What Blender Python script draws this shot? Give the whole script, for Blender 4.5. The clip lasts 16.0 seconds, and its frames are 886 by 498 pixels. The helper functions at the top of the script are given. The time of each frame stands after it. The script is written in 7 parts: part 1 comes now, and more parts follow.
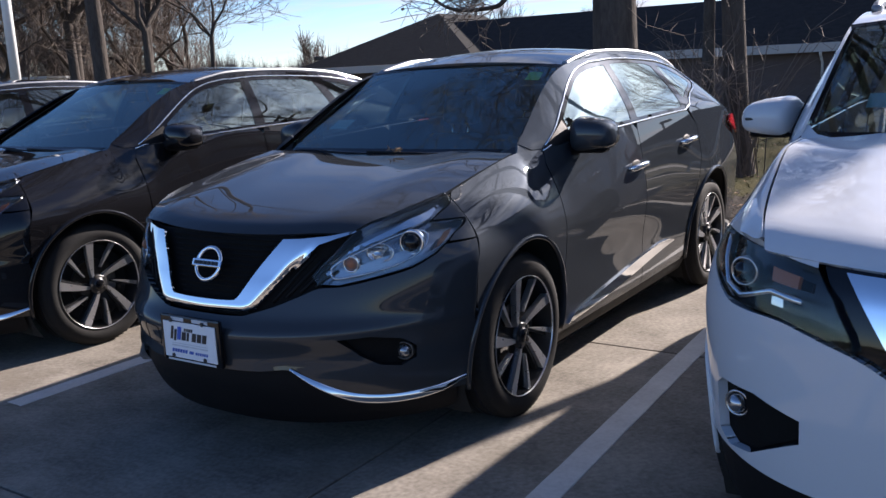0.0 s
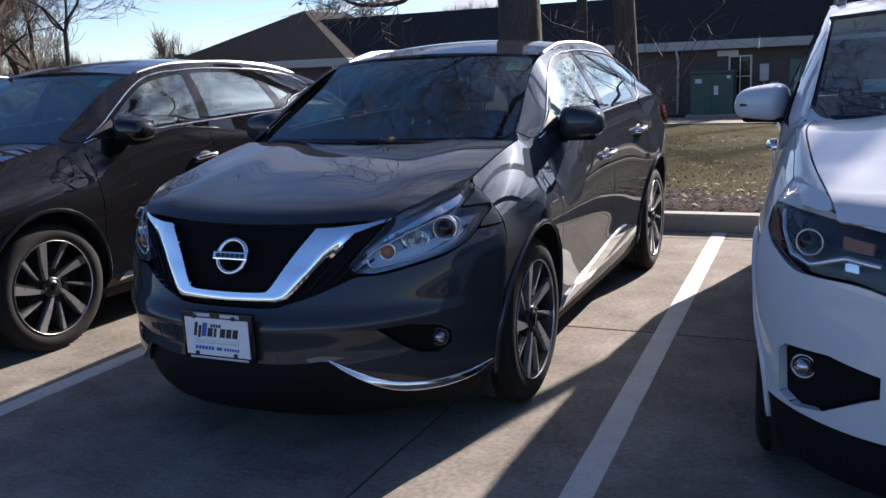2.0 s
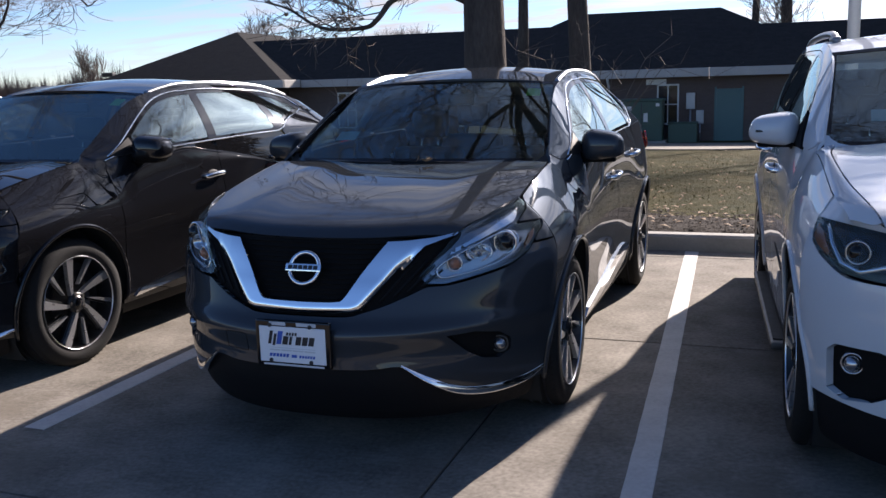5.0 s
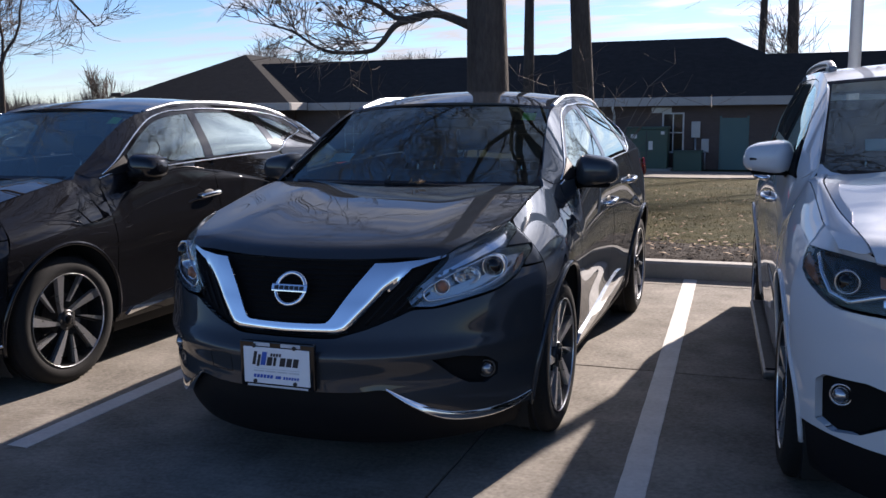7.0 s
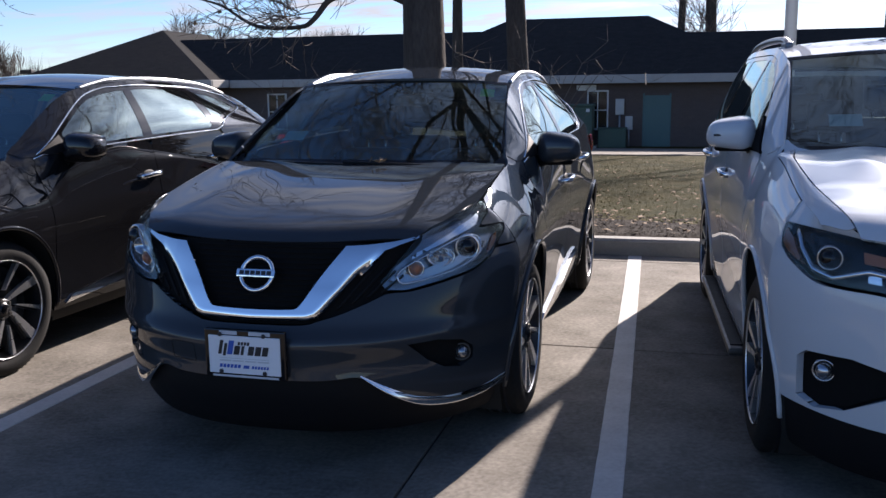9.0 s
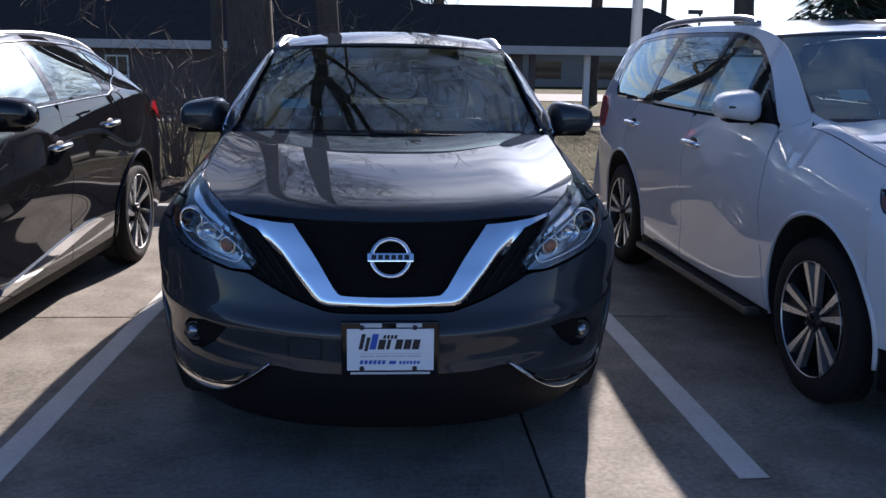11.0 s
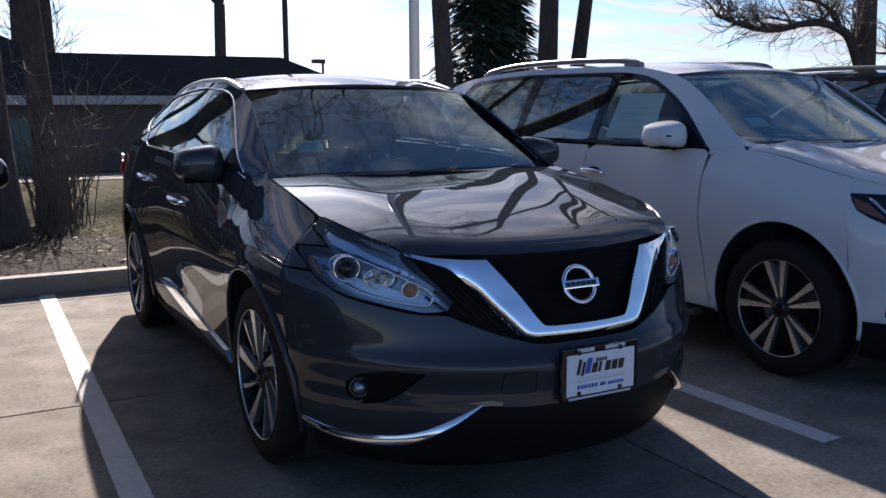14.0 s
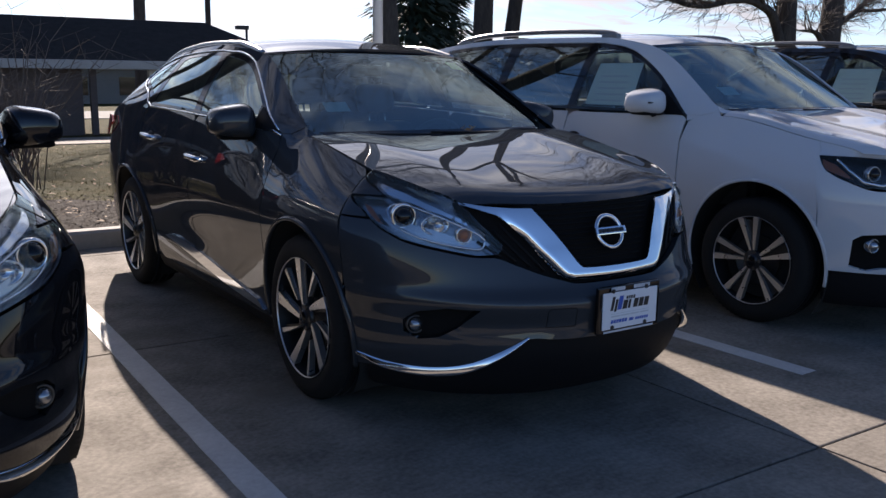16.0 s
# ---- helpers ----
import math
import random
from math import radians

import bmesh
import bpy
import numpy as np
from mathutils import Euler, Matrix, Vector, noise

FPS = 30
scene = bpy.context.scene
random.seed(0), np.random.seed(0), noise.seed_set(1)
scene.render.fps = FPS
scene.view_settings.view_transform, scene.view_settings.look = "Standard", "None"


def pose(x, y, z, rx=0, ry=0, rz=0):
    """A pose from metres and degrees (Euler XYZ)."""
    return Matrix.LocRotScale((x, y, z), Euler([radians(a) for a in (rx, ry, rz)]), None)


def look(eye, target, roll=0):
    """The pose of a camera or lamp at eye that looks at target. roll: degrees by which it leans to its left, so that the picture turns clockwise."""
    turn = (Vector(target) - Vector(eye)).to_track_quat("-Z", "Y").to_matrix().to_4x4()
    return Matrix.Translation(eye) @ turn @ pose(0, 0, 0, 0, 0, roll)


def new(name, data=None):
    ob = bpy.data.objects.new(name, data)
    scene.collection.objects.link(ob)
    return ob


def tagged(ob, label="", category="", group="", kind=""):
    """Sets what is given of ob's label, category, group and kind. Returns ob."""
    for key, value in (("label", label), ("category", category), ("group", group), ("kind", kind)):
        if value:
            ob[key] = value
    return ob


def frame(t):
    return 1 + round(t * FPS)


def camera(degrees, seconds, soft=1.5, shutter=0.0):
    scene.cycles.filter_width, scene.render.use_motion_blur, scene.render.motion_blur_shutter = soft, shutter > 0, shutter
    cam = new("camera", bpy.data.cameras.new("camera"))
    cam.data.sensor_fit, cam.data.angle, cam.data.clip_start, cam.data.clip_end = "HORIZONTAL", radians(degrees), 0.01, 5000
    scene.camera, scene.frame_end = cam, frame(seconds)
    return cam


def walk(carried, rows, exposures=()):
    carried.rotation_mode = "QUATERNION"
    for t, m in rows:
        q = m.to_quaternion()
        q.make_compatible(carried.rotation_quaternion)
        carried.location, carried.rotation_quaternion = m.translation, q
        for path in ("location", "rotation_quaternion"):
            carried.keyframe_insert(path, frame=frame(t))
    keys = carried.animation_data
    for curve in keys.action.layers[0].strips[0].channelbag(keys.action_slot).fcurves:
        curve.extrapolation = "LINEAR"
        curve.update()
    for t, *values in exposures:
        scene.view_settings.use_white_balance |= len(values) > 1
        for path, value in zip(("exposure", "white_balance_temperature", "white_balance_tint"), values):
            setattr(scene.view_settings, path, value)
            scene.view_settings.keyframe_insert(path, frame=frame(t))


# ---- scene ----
cam = camera(52.1, 16.0)
PATH = [
    (0, (2.84, -3.461, 1.581), (1.755, -1.826, 1.196), -2.7),
    (0.5, (2.701, -3.476, 1.608), (1.653, -1.817, 1.219), -2.8),
    (1, (2.539, -3.571, 1.634), (1.549, -1.882, 1.228), -3.0),
    (1.5, (2.397, -3.733, 1.581), (1.479, -1.996, 1.207), -2.5),
    (2, (2.246, -3.82, 1.564), (1.432, -2.038, 1.163), -2.6),
    (2.5, (2.076, -3.878, 1.563), (1.332, -2.064, 1.168), -2.6),
    (3, (1.92, -4.06, 1.58), (1.206, -2.23, 1.204), -1.4),
    (3.5, (1.812, -4.241, 1.582), (1.132, -2.399, 1.207), -1.1),
    (4, (1.792, -4.288, 1.589), (1.137, -2.435, 1.221), -1.0),
    (6.5, (1.847, -4.223, 1.581), (1.17, -2.37, 1.253), -2.2),
    (7, (1.861, -4.219, 1.575), (1.191, -2.359, 1.272), -0.7),
    (7.5, (1.859, -4.215, 1.586), (1.191, -2.352, 1.303), -0.3),
    (8, (1.862, -4.196, 1.585), (1.224, -2.326, 1.273), -1.3),
    (8.5, (1.828, -4.175, 1.573), (1.228, -2.297, 1.24), -1.3),
    (11, (-0.014, -4.112, 1.561), (0.11, -2.16, 1.142), 0.9),
    (11.5, (-0.367, -4.001, 1.523), (-0.125, -2.063, 1.095), 0.7),
    (12, (-0.777, -3.86, 1.528), (-0.378, -1.948, 1.096), 1.0),
    (12.5, (-1.087, -3.87, 1.53), (-0.565, -1.985, 1.113), -0.0),
    (13, (-1.387, -3.712, 1.496), (-0.695, -1.881, 1.083), -0.6),
    (13.5, (-1.656, -3.61, 1.512), (-0.841, -1.819, 1.154), -0.7),
    (14, (-2.014, -3.593, 1.499), (-1.072, -1.857, 1.188), -0.3),
    (14.5, (-2.224, -3.739, 1.472), (-1.176, -2.064, 1.16), 1.7),
    (15, (-2.42, -3.808, 1.483), (-1.322, -2.17, 1.148), 1.3),
    (15.5, (-2.587, -3.682, 1.467), (-1.476, -2.055, 1.12), 0.6),
    (16, (-2.636, -3.633, 1.466), (-1.542, -2.001, 1.093), 0.6),
]
EXPOSURE = 1.20
walk(cam, [(t, look(eye, target, roll)) for t, eye, target, roll in PATH], [(t, EXPOSURE + e, kelvin, 19) for t, e, kelvin in ((0.0, 0.3, 5800), (2.5, 0.2, 5850), (7.0, 0.05, 5850), (8.5, 0.0, 5800), (11.0, 0.2, 5650), (12.5, 0.1, 5650), (13.5, 0.05, 5800), (15.0, -0.08, 6050), (16.0, 0.02, 6050))])

# ---- world, sun ----
SUN_AZ, SUN_EL = 16.5, 26.5          # degrees from +y towards +x, degrees above the horizon
world = bpy.data.worlds.new("sky")
scene.world = world
world.use_nodes = True
wt = world.node_tree
wt.nodes.clear()


def wn(kind, **kw):
    n = wt.nodes.new(kind)
    for k, v in kw.items():
        n.inputs[k].default_value = v
    return n


sky = wt.nodes.new("ShaderNodeTexSky")
sky.sky_type = "NISHITA"
sky.sun_disc = False
sky.sun_elevation = radians(SUN_EL)
sky.sun_rotation = radians(SUN_AZ)
sky.dust_density = 0.2
sky.ozone_density = 3.0
sky.altitude = 1500.0
coord = wt.nodes.new("ShaderNodeTexCoord")
# thin cloud streaks on a plane far above: direction / height
split = wt.nodes.new("ShaderNodeSeparateXYZ")
wt.links.new(coord.outputs["Generated"], split.inputs[0])
high = wt.nodes.new("ShaderNodeMath")
high.operation = "MAXIMUM"
high.inputs[1].default_value = 0.0
wt.links.new(split.outputs["Z"], high.inputs[0])
lift = wt.nodes.new("ShaderNodeMath")
lift.inputs[1].default_value = 0.12
wt.links.new(high.outputs[0], lift.inputs[0])
flat = wt.nodes.new("ShaderNodeVectorMath")
flat.operation = "DIVIDE"
both = wt.nodes.new("ShaderNodeCombineXYZ")
for axis in "XYZ":
    wt.links.new(lift.outputs[0], both.inputs[axis])
wt.links.new(coord.outputs["Generated"], flat.inputs[0])
wt.links.new(both.outputs[0], flat.inputs[1])
stretch = wt.nodes.new("ShaderNodeVectorMath")
stretch.operation = "MULTIPLY"
stretch.inputs[1].default_value = (0.55, 1.25, 0.0)
wt.links.new(flat.outputs[0], stretch.inputs[0])
cloud = wn("ShaderNodeTexNoise", Scale=3.0, Detail=9.0, Roughness=0.6, Distortion=0.5)
wt.links.new(stretch.outputs[0], cloud.inputs["Vector"])
cover = wt.nodes.new("ShaderNodeValToRGB")
cover.color_ramp.elements[0].position, cover.color_ramp.elements[1].position = 0.43, 0.60
wt.links.new(cloud.outputs["Fac"], cover.inputs[0])
# clouds glow towards the sun, as thin cloud does
sunward = wt.nodes.new("ShaderNodeVectorMath")
sunward.operation = "DOT_PRODUCT"
sunward.inputs[1].default_value = (math.sin(radians(SUN_AZ)) * math.cos(radians(SUN_EL)), math.cos(radians(SUN_AZ)) * math.cos(radians(SUN_EL)), math.sin(radians(SUN_EL)))
wt.links.new(coord.outputs["Generated"], sunward.inputs[0])
above = wt.nodes.new("ShaderNodeMath")
above.operation = "MAXIMUM"
above.inputs[1].default_value = 0.0
wt.links.new(sunward.outputs["Value"], above.inputs[0])
glow = None
for power, gain in ((200.0, 30.0), (14.0, 18.0)):        # bright ring of cloud close to the sun, wider gleam round it
    lobe, scaled = wt.nodes.new("ShaderNodeMath"), wt.nodes.new("ShaderNodeMath")
    lobe.operation, scaled.operation = "POWER", "MULTIPLY_ADD"
    lobe.inputs[1].default_value, scaled.inputs[1].default_value, scaled.inputs[2].default_value = power, gain, 5.6
    wt.links.new(above.outputs[0], lobe.inputs[0])
    wt.links.new(lobe.outputs[0], scaled.inputs[0])
    if glow is not None:
        wt.links.new(glow.outputs[0], scaled.inputs[2])
    glow = scaled
white = wt.nodes.new("ShaderNodeVectorMath")
white.operation = "SCALE"
white.inputs[0].default_value = (1.0, 0.985, 0.945)
wt.links.new(glow.outputs[0], white.inputs["Scale"])
haze = wt.nodes.new("ShaderNodeMapRange")         # thin veil of cloud round the sun
haze.inputs["From Min"].default_value, haze.inputs["From Max"].default_value = 0.78, 0.985
haze.inputs["To Min"].default_value, haze.inputs["To Max"].default_value = 0.0, 0.92
wt.links.new(sunward.outputs["Value"], haze.inputs["Value"])
veil = wt.nodes.new("ShaderNodeMath")
veil.operation = "MAXIMUM"
south = wt.nodes.new("ShaderNodeMapRange")        # the sky clears towards the north-west
south.inputs["From Min"].default_value, south.inputs["From Max"].default_value = 0.16, 0.60
south.inputs["To Min"].default_value, south.inputs["To Max"].default_value = 0.0, 1.0
bearing = wt.nodes.new("ShaderNodeVectorMath")
bearing.operation = "DOT_PRODUCT"
bearing.inputs[1].default_value = (0.5, 0.86, 0.0)
wt.links.new(coord.outputs["Generated"], bearing.inputs[0])
wt.links.new(bearing.outputs["Value"], south.inputs["Value"])
drift = wt.nodes.new("ShaderNodeMath")
drift.operation = "MULTIPLY"
wt.links.new(cover.outputs[0], drift.inputs[0])
wt.links.new(south.outputs[0], drift.inputs[1])
ragged = wt.nodes.new("ShaderNodeMath")            # a cloud bank low down with a ragged upper edge, thin streaks overhead
ragged.operation = "MULTIPLY_ADD"
ragged.inputs[1].default_value = 0.35
wt.links.new(cloud.outputs["Fac"], ragged.inputs[0])
wt.links.new(split.outputs["Z"], ragged.inputs[2])
thin = wt.nodes.new("ShaderNodeMapRange")
thin.inputs["From Min"].default_value, thin.inputs["From Max"].default_value = 0.66, 0.78
thin.inputs["To Min"].default_value, thin.inputs["To Max"].default_value = 1.0, 0.85
wt.links.new(ragged.outputs[0], thin.inputs["Value"])
streaks = wt.nodes.new("ShaderNodeMath")
streaks.operation = "MULTIPLY"
wt.links.new(drift.outputs[0], streaks.inputs[0])
wt.links.new(thin.outputs[0], streaks.inputs[1])
wt.links.new(streaks.outputs[0], veil.inputs[0])
tatter = wt.nodes.new("ShaderNodeMapRange")       # the veil is torn into streaks like the rest
tatter.inputs["From Min"].default_value, tatter.inputs["From Max"].default_value = 0.38, 0.58
tatter.inputs["To Min"].default_value, tatter.inputs["To Max"].default_value = 0.35, 1.0
wt.links.new(cloud.outputs["Fac"], tatter.inputs["Value"])
torn = wt.nodes.new("ShaderNodeMath")
torn.operation = "MULTIPLY"
wt.links.new(haze.outputs[0], torn.inputs[0])
wt.links.new(tatter.outputs[0], torn.inputs[1])
bank = wt.nodes.new("ShaderNodeMath")
bank.operation = "MULTIPLY"
wt.links.new(torn.outputs[0], bank.inputs[0])
wt.links.new(thin.outputs[0], bank.inputs[1])
wt.links.new(bank.outputs[0], veil.inputs[1])
mixed = wt.nodes.new("ShaderNodeMix")
mixed.data_type = "RGBA"
wt.links.new(veil.outputs[0], mixed.inputs[0])
deep = wt.nodes.new("ShaderNodeHueSaturation")    # clear winter blue
deep.inputs["Saturation"].default_value, deep.inputs["Hue"].default_value = 1.06, 0.502
wt.links.new(sky.outputs[0], deep.inputs["Color"])
wt.links.new(deep.outputs[0], mixed.inputs[6])
wt.links.new(white.outputs[0], mixed.inputs[7])
back = wn("ShaderNodeBackground", Strength=0.056)
wt.links.new(mixed.outputs[2], back.inputs[0])
wout = wt.nodes.new("ShaderNodeOutputWorld")
wt.links.new(back.outputs[0], wout.inputs[0])

lamp = bpy.data.lights.new("sun", "SUN")
lamp.energy, lamp.angle, lamp.color = 5.0, radians(0.53), (1.0, 0.86, 0.68)
sun = new("sun", lamp)
sa, se = radians(SUN_AZ), radians(SUN_EL)
sun.matrix_world = look((40 * math.sin(sa) * math.cos(se), 40 * math.cos(sa) * math.cos(se), 40 * math.sin(se)), (0, 0, 0))


# ---- materials ----
def material(name, color, rough=0.6, metal=0.0, color2=None, scale=8.0, fine=60.0, amount=0.5, bump=0.0, bump_scale=80.0, coat=0.0, spec=0.5, coat_rough=0.03, stretch=(1, 1, 1), rough_var=0.1, per_object=0.0, alpha=1.0, wear=None):
    m = bpy.data.materials.new(name)
    m.use_nodes = True
    t, L = m.node_tree, m.node_tree.links
    b = t.nodes["Principled BSDF"]
    b.inputs["Roughness"].default_value, b.inputs["Metallic"].default_value = rough, metal
    b.inputs["Coat Weight"].default_value, b.inputs["Coat Roughness"].default_value = coat, coat_rough
    b.inputs["Specular IOR Level"].default_value = spec
    b.inputs["Base Color"].default_value = (*color, 1)
    if color2 is None and not bump:
        return m
    c = t.nodes.new("ShaderNodeTexCoord")
    mp = t.nodes.new("ShaderNodeMapping")
    mp.inputs["Scale"].default_value = stretch
    L.new(c.outputs["Object"], mp.inputs[0])
    vec = mp.outputs[0]

    def noise_tex(s, detail=5.0):
        n = t.nodes.new("ShaderNodeTexNoise")
        n.inputs["Scale"].default_value, n.inputs["Detail"].default_value, n.inputs["Roughness"].default_value = s, detail, 0.6
        L.new(vec, n.inputs["Vector"])
        return n

    big, small = noise_tex(scale), noise_tex(fine)
    if color2 is not None:
        add = t.nodes.new("ShaderNodeMix")
        add.inputs[0].default_value = 0.45
        L.new(big.outputs["Fac"], add.inputs[2])
        L.new(small.outputs["Fac"], add.inputs[3])
        ramp = t.nodes.new("ShaderNodeMapRange")
        ramp.inputs["From Min"].default_value, ramp.inputs["From Max"].default_value = 0.5 - 0.25 / max(amount, 0.05) * 0.5, 0.5 + 0.25 / max(amount, 0.05) * 0.5
        L.new(add.outputs[0], ramp.inputs["Value"])
        mix = t.nodes.new("ShaderNodeMix")
        mix.data_type = "RGBA"
        mix.inputs[6].default_value, mix.inputs[7].default_value = (*color, 1), (*color2, 1)
        L.new(ramp.outputs[0], mix.inputs[0])
        out = mix.outputs[2]
        if wear is not None:                       # sparse large stains
            st = noise_tex(wear[1], 6.0)
            sr = t.nodes.new("ShaderNodeMapRange")
            sr.inputs["From Min"].default_value, sr.inputs["From Max"].default_value = 0.52, 0.68
            L.new(st.outputs["Fac"], sr.inputs["Value"])
            sm = t.nodes.new("ShaderNodeMix")
            sm.data_type = "RGBA"
            sm.inputs[7].default_value = (*wear[0], 1)
            L.new(sr.outputs[0], sm.inputs[0])
            L.new(out, sm.inputs[6])
            out = sm.outputs[2]
        if per_object:
            info = t.nodes.new("ShaderNodeObjectInfo")
            pr = t.nodes.new("ShaderNodeMapRange")
            pr.inputs["To Min"].default_value, pr.inputs["To Max"].default_value = 1 - per_object, 1 + per_object
            L.new(info.outputs["Random"], pr.inputs["Value"])
            hs = t.nodes.new("ShaderNodeHueSaturation")
            L.new(pr.outputs[0], hs.inputs["Value"])
            L.new(out, hs.inputs["Color"])
            out = hs.outputs[0]
        L.new(out, b.inputs["Base Color"])
        rr = t.nodes.new("ShaderNodeMapRange")
        rr.inputs["To Min"].default_value, rr.inputs["To Max"].default_value = max(0.02, rough - rough_var), min(1, rough + rough_var)
        L.new(big.outputs["Fac"], rr.inputs["Value"])
        L.new(rr.outputs[0], b.inputs["Roughness"])
    if bump:
        n = noise_tex(bump_scale, 4.0)
        bp = t.nodes.new("ShaderNodeBump")
        bp.inputs["Strength"].default_value, bp.inputs["Distance"].default_value = 1.0, bump
        L.new(n.outputs["Fac"], bp.inputs["Height"])
        L.new(bp.outputs[0], b.inputs["Normal"])
    return m


def glass(name, tint, gloss=1.5, rough=0.0, dust=0.010):
    """Clear or tinted pane: what is behind it seen through the tint, with Fresnel gloss on top."""
    m = bpy.data.materials.new(name)
    m.use_nodes = True
    t = m.node_tree
    t.nodes.clear()
    out, mix = t.nodes.new("ShaderNodeOutputMaterial"), t.nodes.new("ShaderNodeMixShader")
    clear, shine, f = t.nodes.new("ShaderNodeBsdfTransparent"), t.nodes.new("ShaderNodeBsdfGlossy"), t.nodes.new("ShaderNodeMath")
    edge_on, fifth = t.nodes.new("ShaderNodeLayerWeight"), t.nodes.new("ShaderNodeMath")
    clear.inputs["Color"].default_value = (*tint, 1)
    shine.inputs["Roughness"].default_value, shine.inputs["Color"].default_value = rough, (0.86, 1.0, 0.97, 1)       # faint green of coated glass
    base = ((gloss - 1) / (gloss + 1)) ** 2          # gloss rises towards grazing angles, the same for both faces of the pane
    edge_on.inputs["Blend"].default_value = 0.5
    fifth.operation, f.operation = "POWER", "MULTIPLY_ADD"
    fifth.inputs[1].default_value, f.inputs[1].default_value, f.inputs[2].default_value = 5.0, 1 - base, base
    t.links.new(edge_on.outputs["Facing"], fifth.inputs[0])
    t.links.new(fifth.outputs[0], f.inputs[0])
    t.links.new(f.outputs[0], mix.inputs[0])
    film, dusty = t.nodes.new("ShaderNodeBsdfDiffuse"), t.nodes.new("ShaderNodeMixShader")   # thin film of dust on the glass
    film.inputs["Color"].default_value = (0.5, 0.5, 0.48, 1)
    spots, spread = t.nodes.new("ShaderNodeTexNoise"), t.nodes.new("ShaderNodeMapRange")
    spots.inputs["Scale"].default_value, spots.inputs["Detail"].default_value = 6.0, 8.0
    spread.inputs["To Min"].default_value, spread.inputs["To Max"].default_value = dust * 0.5, dust * 1.5
    t.links.new(spots.outputs["Fac"], spread.inputs["Value"])
    t.links.new(spread.outputs[0], dusty.inputs[0])
    t.links.new(clear.outputs[0], dusty.inputs[1])
    t.links.new(film.outputs[0], dusty.inputs[2])
    t.links.new(dusty.outputs[0], mix.inputs[1])
    t.links.new(shine.outputs[0], mix.inputs[2])
    t.links.new(mix.outputs[0], out.inputs[0])
    return m


CONCRETE = material("concrete", (0.265, 0.24, 0.202), 0.88, color2=(0.118, 0.105, 0.086), scale=2.6, fine=42, amount=0.95, spec=0.25, bump=0.0015, bump_scale=160, per_object=0.05, wear=((0.148, 0.128, 0.1), 0.9))
JOINT = material("joint filler", (0.035, 0.033, 0.03), 0.9, color2=(0.06, 0.055, 0.05))
LINE = material("road paint", (0.62, 0.61, 0.58), 0.7, color2=(0.36, 0.35, 0.33), scale=5, fine=45, amount=0.45, bump=0.001, bump_scale=120)
KERB = material("kerb concrete", (0.36, 0.345, 0.315), 0.85, color2=(0.25, 0.24, 0.215), scale=3, fine=40, bump=0.002, bump_scale=120)
MULCH = material("bark mulch", (0.016, 0.012, 0.010), 0.95, spec=0.1, color2=(0.046, 0.036, 0.028), scale=14, fine=70, amount=0.8, bump=0.02, bump_scale=45)
GRASS = material("dormant lawn", (0.028, 0.033, 0.009), 0.95, spec=0.05, color2=(0.078, 0.064, 0.023), scale=0.9, fine=12, amount=0.8, bump=0.03, bump_scale=60)
BLADE = material("grass blade", (0.045, 0.05, 0.014), 0.95, spec=0.05, color2=(0.10, 0.085, 0.032), scale=3, fine=20, amount=0.9)
DEADLEAF = material("dead leaf", (0.19, 0.1, 0.045), 0.8, color2=(0.33, 0.22, 0.11), scale=4, fine=20, amount=0.9)
ASPHALT = material("asphalt", (0.06, 0.06, 0.058), 0.9, color2=(0.09, 0.088, 0.085), scale=2, fine=60, bump=0.003, bump_scale=120)
BRICK = material("brown brick", (0.088, 0.068, 0.061), 0.9, color2=(0.128, 0.098, 0.087), scale=2, fine=9, amount=0.7, bump=0.004, bump_scale=60, stretch=(1, 1, 3))
SHINGLE = material("dark shingles", (0.026, 0.026, 0.027), 0.95, spec=0.05, color2=(0.046, 0.045, 0.044), scale=3, fine=14, amount=0.7, bump=0.01, bump_scale=30, stretch=(1, 1, 3))
WHITE_TRIM = material("white painted trim", (0.72, 0.71, 0.68), 0.5, color2=(0.62, 0.61, 0.58), scale=2, fine=20)
FAR_WALL = material("tan render", (0.24, 0.22, 0.19), 0.8, color2=(0.19, 0.175, 0.15), scale=1.0, fine=8)
GUTTER = material("weathered white gutter", (0.46, 0.45, 0.43), 0.6, color2=(0.36, 0.35, 0.33), scale=2, fine=20)
GREEN_BOX = material("green enamel", (0.045, 0.085, 0.06), 0.5, color2=(0.06, 0.1, 0.075), scale=2)
TEAL = material("teal door paint", (0.07, 0.14, 0.14), 0.5, color2=(0.09, 0.16, 0.155), scale=2)
GREY_METAL = material("galvanised grey", (0.42, 0.43, 0.44), 0.45, 0.6, color2=(0.34, 0.35, 0.36), scale=3)
POLE_PAINT = material("white pole paint", (0.66, 0.67, 0.68), 0.4, color2=(0.56, 0.57, 0.58), scale=2, fine=30)
BARK = material("oak bark", (0.045, 0.039, 0.036), 0.95, spec=0.1, color2=(0.1, 0.087, 0.076), scale=6, fine=30, amount=0.8, bump=0.025, bump_scale=22, stretch=(1, 1, 0.25))
TWIG = material("twig bark", (0.085, 0.066, 0.056), 0.95, color2=(0.17, 0.14, 0.115), scale=5, fine=30)
NEEDLE = material("spruce needles", (0.02, 0.038, 0.022), 0.8, color2=(0.035, 0.06, 0.035), scale=4, fine=20)
DARK_PANE = material("dark window", (0.02, 0.022, 0.025), 0.05, spec=0.8)
